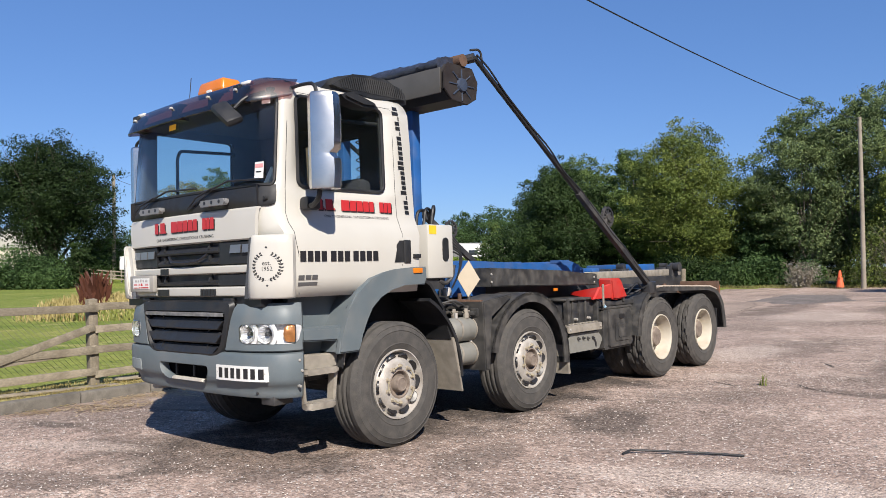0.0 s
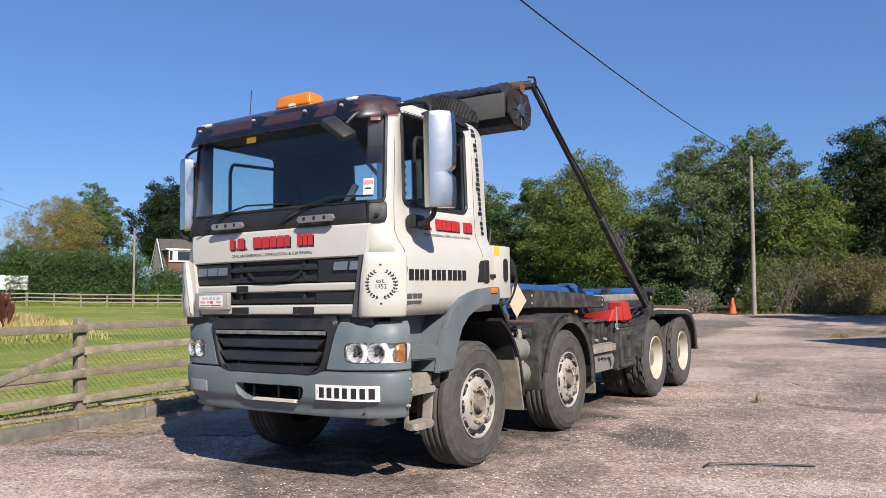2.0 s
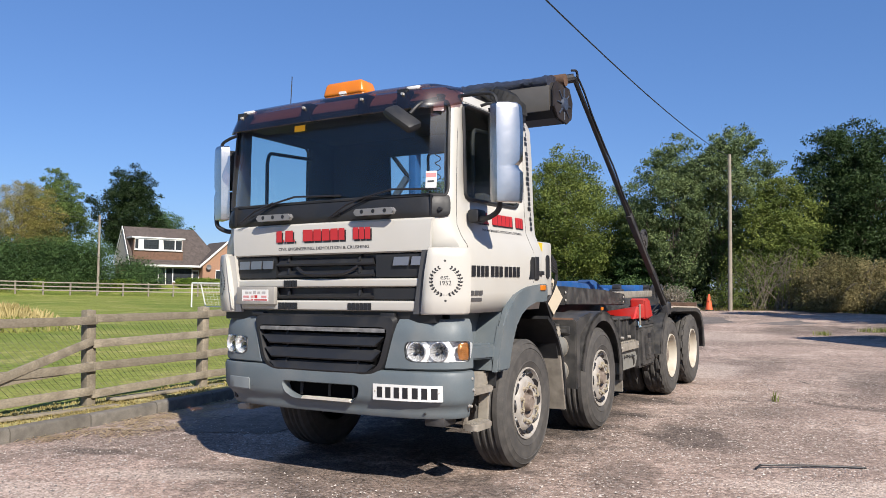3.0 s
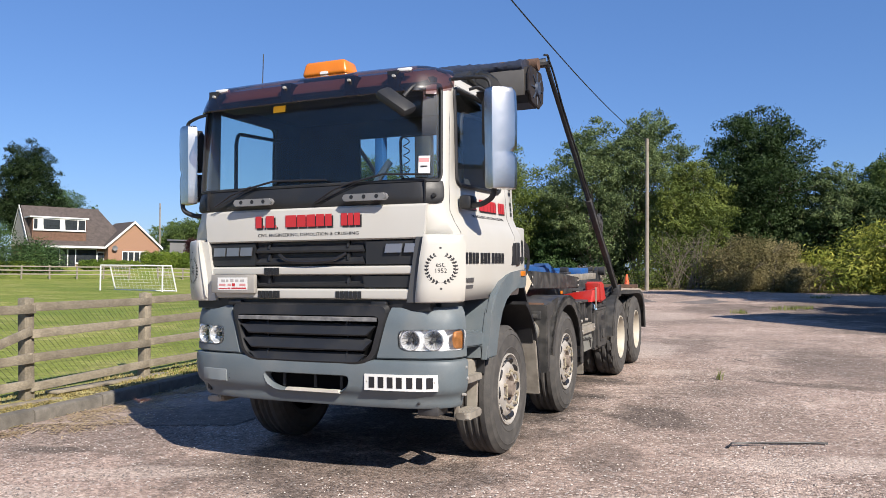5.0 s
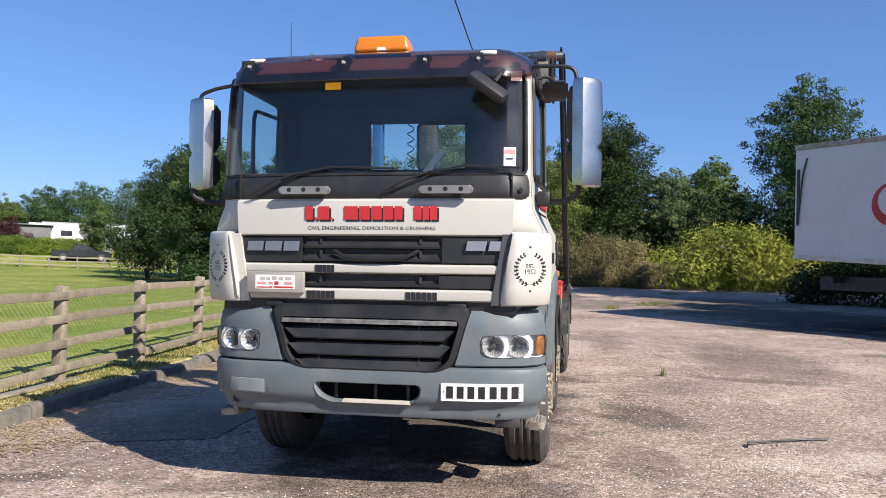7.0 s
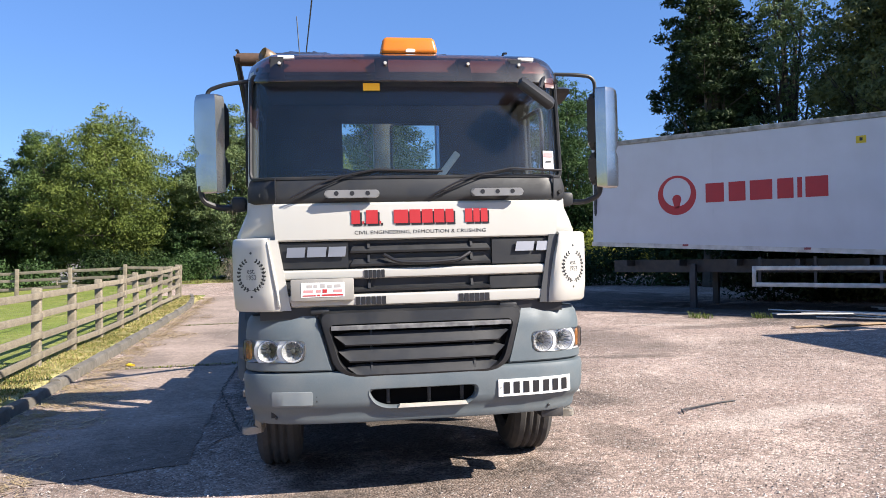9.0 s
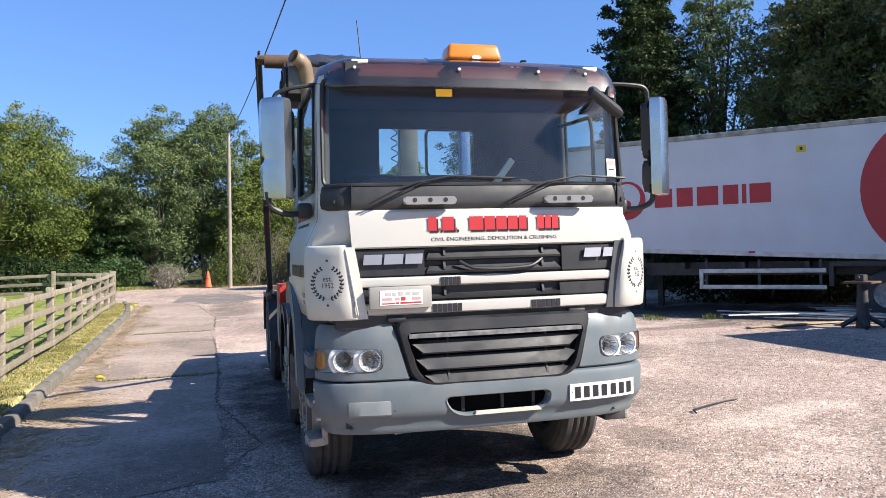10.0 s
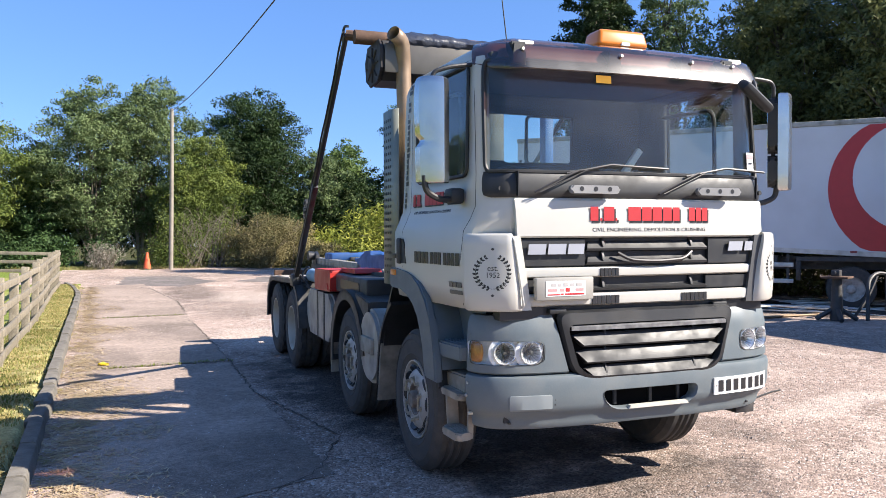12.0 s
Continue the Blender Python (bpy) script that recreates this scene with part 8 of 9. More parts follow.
for s in (1, -1):
    mir = Matrix.Diagonal((s, 1, 1, 1))
    # cab wing: flat grey flange with a dark inner arch
    bm = B()
    low = 0.85 if s > 0 else 0.78
    out = [(0.60, low), (0.625, 0.95), (0.665, 1.06), (0.72, 1.19), (0.80, 1.315), (0.95, 1.425), (1.10, 1.47), (1.22, 1.492), (1.45, 1.508), (1.62, 1.51), (1.63, 1.42)]
    inn = [(1.60, 1.352), (1.50, 1.358), (1.36, 1.358), (1.19, 1.335), (1.06, 1.28), (0.955, 1.195), (0.89, 1.09), (0.85, 0.98), (0.825, 0.90), (0.815, low)]
    prism(bm, out + inn, s * 1.155, s * 1.215, "x", 0.012)
    wing = part("cab_wing", bm, GREY, truck, "blue-grey wheel arch wing", sharp=40)
    bm = B()
    o2 = [(0.66, 0.74), (0.70, 1.0), (0.80, 1.22), (0.95, 1.38), (1.15, 1.46), (1.5, 1.47), (1.74, 1.36), (1.90, 1.15), (2.0, 0.86)]
    i2 = [(y + (0.02 if y < 1.3 else -0.02), z - 0.02) for y, z in o2]
    prism(bm, o2 + i2[::-1], s * 0.62, s * 1.16, "x")
    part("arch_liner", bm, BLACKP, wing, "black wheel arch liner", sharp=40)
    bm = B()
    box(bm, 0.58, 0.62, 0.7, 1.9, 0.9, 1.46, 0, mir)
    part("arch_inner_wall", bm, BLACKP, wing)
    # rear half of the front mudguard and its flap
    bm = B()
    prism(bm, arc(AXLES[0], 0.525, 0.80, -2, 62, 12) + arc(AXLES[0], 0.525, 0.77, -2, 62, 12)[::-1], s * 0.82, s * 1.19, "x")
    part("mudguard", bm, BLACKP, truck, "black plastic mudguard")
    bm = B()
    prism(bm, [(1.98, 0.86), (2.02, 0.86), (2.12, 0.36), (2.10, 0.36)], s * 0.84, s * 1.18, "x", 0.004)
    part("mud_flap", bm, STEPM, truck, "dusty grey mud flap")
    # step well and entrance steps ahead of the wheel
    bm = B()
    box(bm, 0.92, 0.975, 0.30, 0.82, 0.84, 1.31, 0, mir)
    box(bm, 0.975, 1.15, 0.79, 0.83, 0.86, 1.30, 0, mir)
    part("step_well", bm, GREY, truck, "blue-grey step well")
    bm = B()
    edge = [(0.605, 0.86), (0.632, 0.95), (0.672, 1.06), (0.728, 1.19), (0.80, 1.300)]
    prism(bm, edge + [(y + 0.02, z) for y, z in reversed(edge)], s * 0.965, s * 1.158, "x")
    part("well_back", bm, GREY, truck, "blue-grey panel behind the steps")
    bm = B()
    prism(bm, [(0.285, 0.975), (0.30, 0.965), (0.74, 0.945), (0.77, 1.03), (0.755, 1.05), (0.30, 1.065), (0.285, 1.05)], s * 0.93, s * 1.165, "x", 0.012)
    part("upper_step", bm, GREY, truck, "blue-grey upper entrance step")
    bm = B()
    for k in range(4):
        box(bm, 1.00 + 0.035 * k, 1.012 + 0.035 * k, 0.36, 0.70, 1.045, 1.062, 0.003, mir)
    part("tread_rib", bm, GREY, truck)
    bm = B()
    prism(bm, [(0.34, 0.74), (0.76, 0.74), (0.775, 0.83), (0.76, 0.845), (0.34, 0.86)], s * 0.92, s * 1.10, "x", 0.012)
    part("step_panel", bm, STEPM, truck, "scuffed beige step panel")
    bm = B()
    prism(bm, [tuple(p) for p in soft_corners([(0.92 * s, 0.345), (1.155 * s, 0.31), (1.165 * s, 0.65), (0.92 * s, 0.665)], 0.04)], 0.705, 0.748, "z", 0.010)
    for k in range(5):
        box(bm, 0.96 + 0.035 * k, 0.972 + 0.035 * k, 0.37, 0.62, 0.748, 0.753, 0, mir)
    part("step", bm, STEPM, truck, "scuffed pale entrance step")
    bm = B()
    prism(bm, [tuple(p) for p in soft_corners([(1.03 * s, 0.36), (1.165 * s, 0.325), (1.175 * s, 0.60), (1.03 * s, 0.625)], 0.04)], 0.445, 0.495, "z", 0.010)
    for k in range(5):
        box(bm, 1.05 + 0.022 * k, 1.060 + 0.022 * k, 0.38, 0.58, 0.495, 0.500, 0, mir)
    part("step", bm, STEPM, truck, "scuffed pale bottom step")
    bm = B()
    prism(bm, [(0.60, 0.45), (0.625, 0.45), (0.665, 0.72), (0.63, 0.72)], s * 1.04, s * 1.12, "x", 0.004)
    part("step_bracket", bm, STEPM, truck)
    bm = B()
    prism(bm, [(0.36, 0.45), (0.385, 0.45), (0.365, 0.72), (0.345, 0.72)], s * 1.04, s * 1.08, "x", 0.004)
    part("step_bracket", bm, STEPM, truck)
    # inner panel added to stop sunlight passing through the steps
    bm = B()
    box(bm, 0.80, 0.86, 0.30, 0.86, 0.62, 0.92, 0.01, mir)
    part("step_carrier", bm, CHASSIS, truck)
    # second axle mudguard
    bm = B()
    a = AXLES[1]
    prism(bm, arc(a, 0.525, 0.70, -8, 168, 26) + arc(a, 0.525, 0.67, -8, 168, 26)[::-1], s * 0.80, s * 1.18, "x")
    prism(bm, arc(a, 0.525, 0.70, -8, 168, 26) + arc(a, 0.525, 0.60, -8, 168, 26)[::-1], s * 1.165, s * 1.18, "x")
    part("mudguard", bm, DUSTY, truck, "dusty black mudguard over the second axle", sharp=40)
    bm = B()
    prism(bm, [(a - 0.76, 0.50), (a - 0.69, 0.50), (a - 0.66, 1.02), (a - 0.30, 1.19), (a - 0.32, 1.22), (a - 0.78, 1.16)], s * 0.78, s * 1.16, "x", 0.01)
    part("mudguard_front", bm, DUSTY, truck, "dusty black guard panel")
    bm = B()
    prism(bm, [(a + 0.69, 0.44), (a + 0.72, 0.44), (a + 0.74, 0.30), (a + 0.72, 0.30)], s * 0.84, s * 1.16, "x")
    prism(bm, [(a + 0.68, 0.30), (a + 0.72, 0.30), (a + 0.70, 0.62), (a + 0.66, 0.62)], s * 0.84, s * 1.17, "x")
    part("mud_flap", bm, STEPM, truck, "dusty grey mud flap")
    # rear tandem guard: dark front curve, flat pale top
    y0, y1 = AXLES[2], AXLES[3]
    o = bend([(0, 5.45, 0.60), (0, 5.50, 0.86), (0, 5.66, 1.07), (0, 5.90, 1.175), (0, 6.20, 1.19), (0, 7.72, 1.14), (0, 8.02, 1.07), (0, 8.22, 0.89), (0, 8.30, 0.50)], 4)
    o = [(p[1], p[2]) for p in o]
    mid = Vector((6.85, 0.50))
    inset = lambda d: [tuple(Vector(p) + (mid - Vector(p)).normalized() * d) for p in o]
    bm = B()
    prism(bm, o + inset(0.03)[::-1], s * 0.66, s * 1.235, "x")
    prism(bm, o + inset(0.085)[::-1], s * 1.222, s * 1.24, "x")
    part("tandem_mudguard", bm, DUSTY, truck, "dusty black mudguard over the rear axles", sharp=40)
    bm = B()
    prism(bm, [(5.80, 1.165), (5.92, 1.188), (6.20, 1.203), (7.72, 1.153), (7.98, 1.10), (7.98, 1.085), (7.70, 1.135), (6.20, 1.185), (5.92, 1.17)], s * 0.66, s * 1.243, "x")
    part("guard_top", bm, PALETOP, truck, "dusty pale mudguard top", sharp=40)
    for y in (6.35, 7.35):
        bm = B()
        lathe(bm, [(0.0, 0.03), (0.02, 0.028), (0.024, 0.0005)], 8, "z", (s * 1.18, y, 1.20 - (y - 6.2) * 0.033))
        part("guard_bolt", bm, RUST, truck)

# ---- left flank ----
for z, r in ((0.665, 0.112), (0.90, 0.116)):
    bm = B()
    lathe(bm, [(2.14, 0.001), (2.15, r * 0.6), (2.18, r * 0.92), (2.22, r), (2.48, r), (2.52, r * 0.92), (2.55, r * 0.6), (2.56, 0.001)], 28, "y", (0.96, 0, z))
    t = part("air_tank", bm, TANKM, truck, "dusty grey air tank")
    for y in (2.25, 2.46):
        bm = B()
        lathe(bm, [(y, r + 0.001), (y, r + 0.004), (y + 0.025, r + 0.004), (y + 0.025, r + 0.001)], 28, "y", (0.96, 0, z))
        part("tank_strap", bm, STEPM, t)
        bm = B()
        lathe(bm, [(0.0, 0.018), (0.05, 0.018), (0.054, 0.0005)], 8, "z", (0.99, y + 0.012, z + r - 0.004))
        part("strap_bolt", bm, ALU, t)
# valves, pipes and brackets above the tanks
bm = B()
for z, x1 in ((1.035, 1.08), (1.09, 1.0)):
    box(bm, 0.58, x1, 2.42, 2.46, z, z + 0.035, 0.005)
box(bm, 0.95, 1.10, 2.46, 2.62, 1.02, 1.10, 0.008)
box(bm, 0.62, 0.66, 2.05, 2.62, 0.90, 1.10, 0.005)
part("valve_bracket", bm, DUSTY, truck)
for x, y, z in ((0.78, 2.30, 1.05), (0.90, 2.34, 1.045), (1.00, 2.40, 1.05)):
    bm = B()
    lathe(bm, [(-0.045, 0.0005), (-0.045, 0.026), (-0.01, 0.03), (0.02, 0.022), (0.05, 0.018), (0.05, 0.0005)], 10, "z", (x, y, z))
    lathe(bm, [(-0.04, 0.012), (0.05, 0.012), (0.05, 0.0005)], 6, "y", (x, y, z + 0.02))
    part("brake_valve", bm, STEPM, truck)
for k in range(5):
    bm = B()
    x, z = 0.56 + 0.07 * k, 1.12 + 0.028 * (k % 3)
    tube(bm, bend([(x, 1.95, z + 0.05), (x + 0.03, 2.15, z), (x + 0.10, 2.30, z + 0.04), (x + 0.12, 2.42, z - 0.02), (x + 0.13, 2.55, z - 0.10)]), 0.011, 6)
    part("brake_hose", bm, CHASSIS, truck)
bm = B()
tube(bm, [(0.55, 2.50, 1.165), (1.12, 2.50, 1.155)], 0.024, 10)
tube(bm, [(0.80, 2.55, 1.05), (0.80, 2.55, 1.24)], 0.02, 8)
part("guard_stay", bm, RUST, truck, "rusty tube that carries the mudguard")
bm = B()
tube(bm, [(0.89, 2.58, 1.02), (0.88, 2.60, 1.30)], 0.018, 8)
part("board_post", bm, CHASSIS, truck)
bm = B()
lathe(bm, [(-0.05, 0.0005), (-0.05, 0.05), (0.0, 0.055), (0.03, 0.045), (0.04, 0.0005)], 14, "z", (0.74, 2.42, 1.27))
part("pale_filter", bm, ALU, truck)
bm = B()
prism(bm, rounded(1.80, 2.12, 1.30, 1.40, 0.02), 0.60, 0.98, "x", 0.008)
part("box_mount", bm, CHASSIS, truck)
bm = B()
tube(bm, bend([(0.97, 2.05, 1.38), (0.98, 2.13, 1.345), (1.0, 2.21, 1.40), (1.0, 2.24, 1.52)]), 0.020, 8)
part("air_elbow", bm, CHASSIS, truck)
bm = B()
prism(bm, [(-0.125, 0), (0, -0.185), (0.125, 0), (0, 0.185)], -0.005, 0.005, "y", 0.002)
dm = part("hazard_board", bm, mat("aged_board", (0.40, 0.345, 0.26), 0.7, var=0.12, dirt=(0.3, 0.25, 0.2), dirt_amount=0.4), truck, "blank cream diamond hazard board")
dm.matrix_basis = pose(0.88, 2.60, 1.385, -8, 6, 62)
# white service box behind the cab
bm = B()
box(bm, 0.52, 1.02, 1.86, 2.22, 1.40, 1.90, 0.02)
sb = part("service_box", bm, WHITE, truck, "cream service box behind the cab")
bm = B()
blocks(bm, [(1.88, 1.98)], 0.08, lambda u, v, d: (1.021 + d, u, v), 0.002, v0=1.81)
part("box_sticker", bm, YELLOW, sb)
bm = B()
prism(bm, rounded(2.06, 2.14, 1.56, 1.78, 0.04), 1.02, 1.03, "x")
part("box_vent", bm, BLACKP, sb)
bm = B()
for k in range(3):
    tube(bm, bend([(0.75 + 0.05 * k, 2.0 + 0.05 * k, 1.9), (0.75 + 0.05 * k, 2.02 + 0.06 * k, 2.05 + 0.03 * k), (0.72, 2.22 + 0.04 * k, 2.06), (0.66, 2.28, 1.85), (0.62, 2.3, 1.5)]), 0.016, 7)
part("air_hose", bm, BLACKP, truck)
bm = B()
for k in range(6):
    tube(bm, bend([(1.0, 2.23, 1.80 - 0.03 * k), (1.04, 2.30 + 0.006 * k, 1.7 - 0.02 * k), (1.0, 2.32, 1.45), (0.92, 2.3, 1.30)]), 0.009, 5)
part("cable_loom", bm, BLACKP, truck)
# battery carrier, tank and locker between the axles
bm = B()
box(bm, 0.62, 1.06, 4.06, 4.70, 0.82, 1.09, 0.012)
bc = part("battery_box", bm, CHASSIS, truck, "dirty black battery box")
for y in (4.04, 4.20, 4.34, 4.48, 4.68):
    bm = B()
    prism(bm, rounded(y, y + (0.045 if y in (4.04, 4.68) else 0.03), 0.80, 1.115, 0.006), 1.06, 1.115 if y in (4.04, 4.68) else 1.075, "x", 0.004)
    part("box_rib", bm, DUSTY, bc)
for y in (4.27, 4.55):
    bm = B()
    lathe(bm, [(1.06, 0.018), (1.10, 0.016), (1.104, 0.0005)], 8, "x", (0, y, 0.875))
    part("terminal", bm, ALU, bc)
bm = B()
box(bm, 0.60, 1.10, 4.02, 4.72, 1.09, 1.115, 0.008)
part("box_lid", bm, DUSTY, bc)
bm = B()
prism(bm, [(1.135, 0.735), (1.15, 0.735), (1.15, 0.815), (1.06, 0.825), (0.70, 0.825), (0.70, 0.80), (1.13, 0.80)], 3.99, 4.73, "y", 0.004)
tray = part("carrier_step", bm, STEPM, truck, "scuffed folded steel tray")
for k in range(9):
    bm = B()
    box(bm, 1.07, 1.125, 4.05 + 0.075 * k, 4.075 + 0.075 * k, 0.822, 0.834, 0.003)
    part("tray_cleat", bm, STEPM, tray)
for y in (4.03, 4.69):
    bm = B()
    lathe(bm, [(1.15, 0.014), (1.158, 0.013), (1.16, 0.0005)], 6, "x", (0, y, 0.775))
    part("tray_bolt", bm, ALU, tray)
bm = B()
prism(bm, rounded(4.0, 4.82, 0.505, 0.715, 0.09), 0.62, 1.10, "x", 0.035)
at_ = part("air_tank", bm, TANKM, truck, "dusty air tank under the battery box")
for y in (4.26, 4.37, 4.47, 4.58):
    bm = B()
    lathe(bm, [(1.09, 0.020), (1.115, 0.018), (1.118, 0.009), (1.135, 0.008), (1.136, 0.0005)], 8, "x", (0, y, 0.655 - 0.01 * (y > 4.4)))
    part("drain_plug", bm, CHASSIS, at_)
bm = B()
tube(bm, bend([(1.05, 4.55, 0.70), (1.12, 4.62, 0.62), (1.10, 4.66, 0.52), (1.0, 4.7, 0.46)]), 0.010, 6)
part("drain_hose", bm, CHASSIS, at_)
# locker with a moulded door
bm = B()
prism(bm, rounded(4.80, 5.50, 0.475, 0.955, 0.03), 0.66, 1.12, "x", 0.015)
box(bm, 0.66, 1.13, 4.78, 5.52, 0.955, 0.985, 0.01)
lk = part("locker", bm, DUSTY, truck, "black side locker with moulded door")
bm = B()
prism(bm, rounded(4.90, 5.48, 0.50, 0.94, 0.03), 1.12, 1.145, "x", 0.008)
door = part("locker_door", bm, DUSTY, lk)
for y0, y1, z0, z1, d in ((5.04, 5.40, 0.565, 0.765, 0.012), (5.10, 5.34, 0.605, 0.725, 0.020)):
    bm = B()
    prism(bm, rounded(y0, y1, z0, z1, 0.02), 1.140, 1.145 + d, "x", 0.005)
    part("door_panel", bm, DUSTY, door)
bm = B()
prism(bm, rounded(5.16, 5.28, 0.83, 0.885, 0.012), 1.140, 1.152, "x", 0.004)
part("door_latch", bm, BLACKINK, door)
bm = B()
box(bm, 0.5, 1.12, 4.76, 5.60, 0.99, 1.05, 0.01)
tube(bm, [(0.6, 5.30, 1.06), (1.14, 5.30, 1.06)], 0.03, 8)
part("locker_mount", bm, CHASSIS, truck)
bm = B()
tube(bm, bend([(1.0, 4.72, 1.10), (1.10, 4.80, 1.06), (1.14, 4.84, 0.98)]), 0.018, 7)
part("blue_pipe", bm, PALEBLUE, truck)
for a, b in (((1.0, 5.30, 1.20), (0.95, 5.75, 1.10)), ((0.98, 5.28, 1.16), (0.90, 5.70, 1.04)), ((0.9, 5.25, 1.22), (1.12, 5.78, 1.16))):
    bm = B()
    a, b = Vector(a), Vector(b)
    tube(bm, bend([a, a.lerp(b, 0.4) - Vector((0, 0, 0.08)), a.lerp(b, 0.75) - Vector((0, 0, 0.07)), b]), 0.014, 6)
    part("pivot_hose", bm, BLACKP, truck)
# red covers: a flat wedge with a box at its end, and a plain case on the other flank
bm = B()
ring_loft(bm, [[(0.70, 4.78, 1.135), (0.70, 5.00, 1.135), (0.70, 5.00, 1.165), (0.70, 4.78, 1.165)], [(0.95, 4.66, 1.11), (0.95, 5.05, 1.11), (0.95, 5.05, 1.21), (0.95, 4.70, 1.20)], [(1.13, 4.56, 1.085), (1.13, 5.1, 1.085), (1.13, 5.1, 1.275), (1.13, 4.70, 1.225)], [(1.15, 4.58, 1.09), (1.15, 5.08, 1.09), (1.15, 5.08, 1.26), (1.15, 4.71, 1.215)]], True, True)
prism(bm, [(4.99, 1.072), (4.955, 1.305), (4.985, 1.325), (5.17, 1.322), (5.20, 1.30), (5.34, 1.10), (5.32, 1.082), (5.10, 1.062)], 0.98, 1.17, "x", 0.018)
rc = part("red_cover", bm, RED, truck, "bright red plastic wedge-shaped cover over the chassis")
bm = B()
box(bm, 1.15, 1.165, 4.75, 4.78, 1.0, 1.26, 0.004)
part("cover_strap", bm, STEPM, rc)
bm = B()
prism(bm, soft_corners([(4.02, 1.15), (4.84, 1.13), (4.87, 1.33), (4.80, 1.375), (4.02, 1.385)], 0.03), -1.16, -0.82, "x", 0.02)
prism(bm, soft_corners([(3.45, 1.365), (4.1, 1.365), (4.1, 1.40), (3.5, 1.415)], 0.02), -1.02, -0.74, "x", 0.01)
rc = part("red_cover", bm, RED, truck, "bright red plastic case over the chassis")
bm = B()
prism(bm, [(4.10, 1.16), (4.74, 1.15), (4.70, 1.17), (4.16, 1.24)], -1.168, -1.155, "x", 0.004)
part("case_flap", bm, RED, rc)

# ---- right flank ----
bm = B()
prism(bm, rounded(4.02, 5.42, 0.58, 1.11, 0.19, 8), -1.14, -0.55, "x", 0.04)
ft = part("fuel_tank", bm, TANKALU, truck, "dull aluminium fuel tank")
for y in (4.4, 4.75):
    bm = B()
    prism(bm, rounded(y, y + 0.05, 0.57, 1.118, 0.02), -1.147, -0.55, "x")
    part("tank_strap", bm, CHASSIS, ft)
bm = B()
prism(bm, arc(2.42, 0.78, 0.33, 0, 360, 28)[:-1], -1.17, -0.6, "x", 0.03)
sl = part("silencer", bm, TANKALU, truck, "round silver exhaust silencer")
bm = B()
box(bm, -1.2, -1.16, 2.25, 2.6, 0.72, 0.86, 0.01)
part("silencer_bracket", bm, STEPM, sl)
bm = B()
box(bm, -1.10, -0.5, 2.75, 4.0, 1.16, 1.35, 0.02)
bb = part("black_box", bm, CHASSIS, truck, "dark hoist control box")
bm = B()
prism(bm, rounded(3.0, 3.75, 1.21, 1.30, 0.02), -1.108, -1.098, "x", 0.003)
part("box_slot", bm, BLACKINK, bb)
bm = B()
lathe(bm, [(4.93, 0.001), (4.93, 0.07), (4.95, 0.085), (5.78, 0.085), (5.80, 0.07), (5.80, 0.001)], 20, "y", (-1.0, 0, 1.245))
part("air_cylinder", bm, PALEBLUE, truck, "pale blue air cylinder")
bm = B()
tube(bm, bend([(-1.0, 5.8, 1.25), (-1.02, 5.95, 1.36), (-1.08, 6.0, 1.28), (-1.12, 5.9, 1.14), (-1.1, 5.4, 1.10)]), 0.014, 6)
part("cylinder_hose", bm, BLACKP, truck)
# exhaust
bm = B()
tube(bm, bend([(-0.92, 2.02, 0.9), (-0.95, 2.02, 2.2), (-0.96, 2.03, 3.20), (-0.99, 1.97, 3.38), (-1.09, 1.90, 3.42)], 8), 0.063, 16, False)
pipe = part("exhaust_pipe", bm, EXHAUST, truck, "heat-browned exhaust pipe")
so = pipe.modifiers.new("thickness", "SOLIDIFY")
so.thickness = 0.004
bm = B()
out = [(-1.06, 1.86), (-1.10, 1.92), (-1.10, 2.16), (-1.04, 2.24)]
ring_loft(bm, [[(x, y, z) for x, y in out] for z in (1.35, 2.80)], False, False)
gd = part("exhaust_guard", bm, mat("olive_grey_guard", (0.24, 0.25, 0.21), 0.5, 0.3, var=0.1), truck, "perforated grey exhaust guard")
so = gd.modifiers.new("thickness", "SOLIDIFY")
so.thickness = 0.006
bm = B()
prism(bm, arc(0, 0, 0.014, 0, 360, 8)[:-1], -0.001, 0.0, "x")
hole = part("guard_hole", bm, BLACKINK, gd, smooth_faces=False)
hole.location = (-1.104, 1.95, 1.45)
for i in range(24):
    for j in range(4):
        if i or j:
            ob = new("guard_hole", hole.data)
            ob.parent = gd
            ob.location = (-1.104, 1.95 + 0.055 * j, 1.45 + i * 0.055)
# air intake on the cab roof's rear corner
bm = B()
prism(bm, [(0.64, 2.96), (0.70, 3.02), (0.80, 3.075), (0.95, 3.115), (1.15, 3.135), (1.35, 3.13), (1.52, 3.10), (1.60, 3.05), (1.62, 2.96), (1.2, 2.94)], 0.55, 1.06, "x", 0.035)
ai = part("air_intake", bm, BLACKP, truck, "black ribbed air intake on the roof")
bm = B()
for k in range(30):
    y = 0.84 + 0.0245 * k
    z1 = table(y - 0.03, [(0.6, 2.98), (0.80, 3.055), (0.95, 3.092), (1.15, 3.112), (1.35, 3.107), (1.52, 3.078), (1.60, 3.03)])[0]
    tube(bm, [(1.064, y, 2.985), (1.064, y - 0.03, z1)], 0.006, 4)
part("intake_rib", bm, BLACKP, ai)

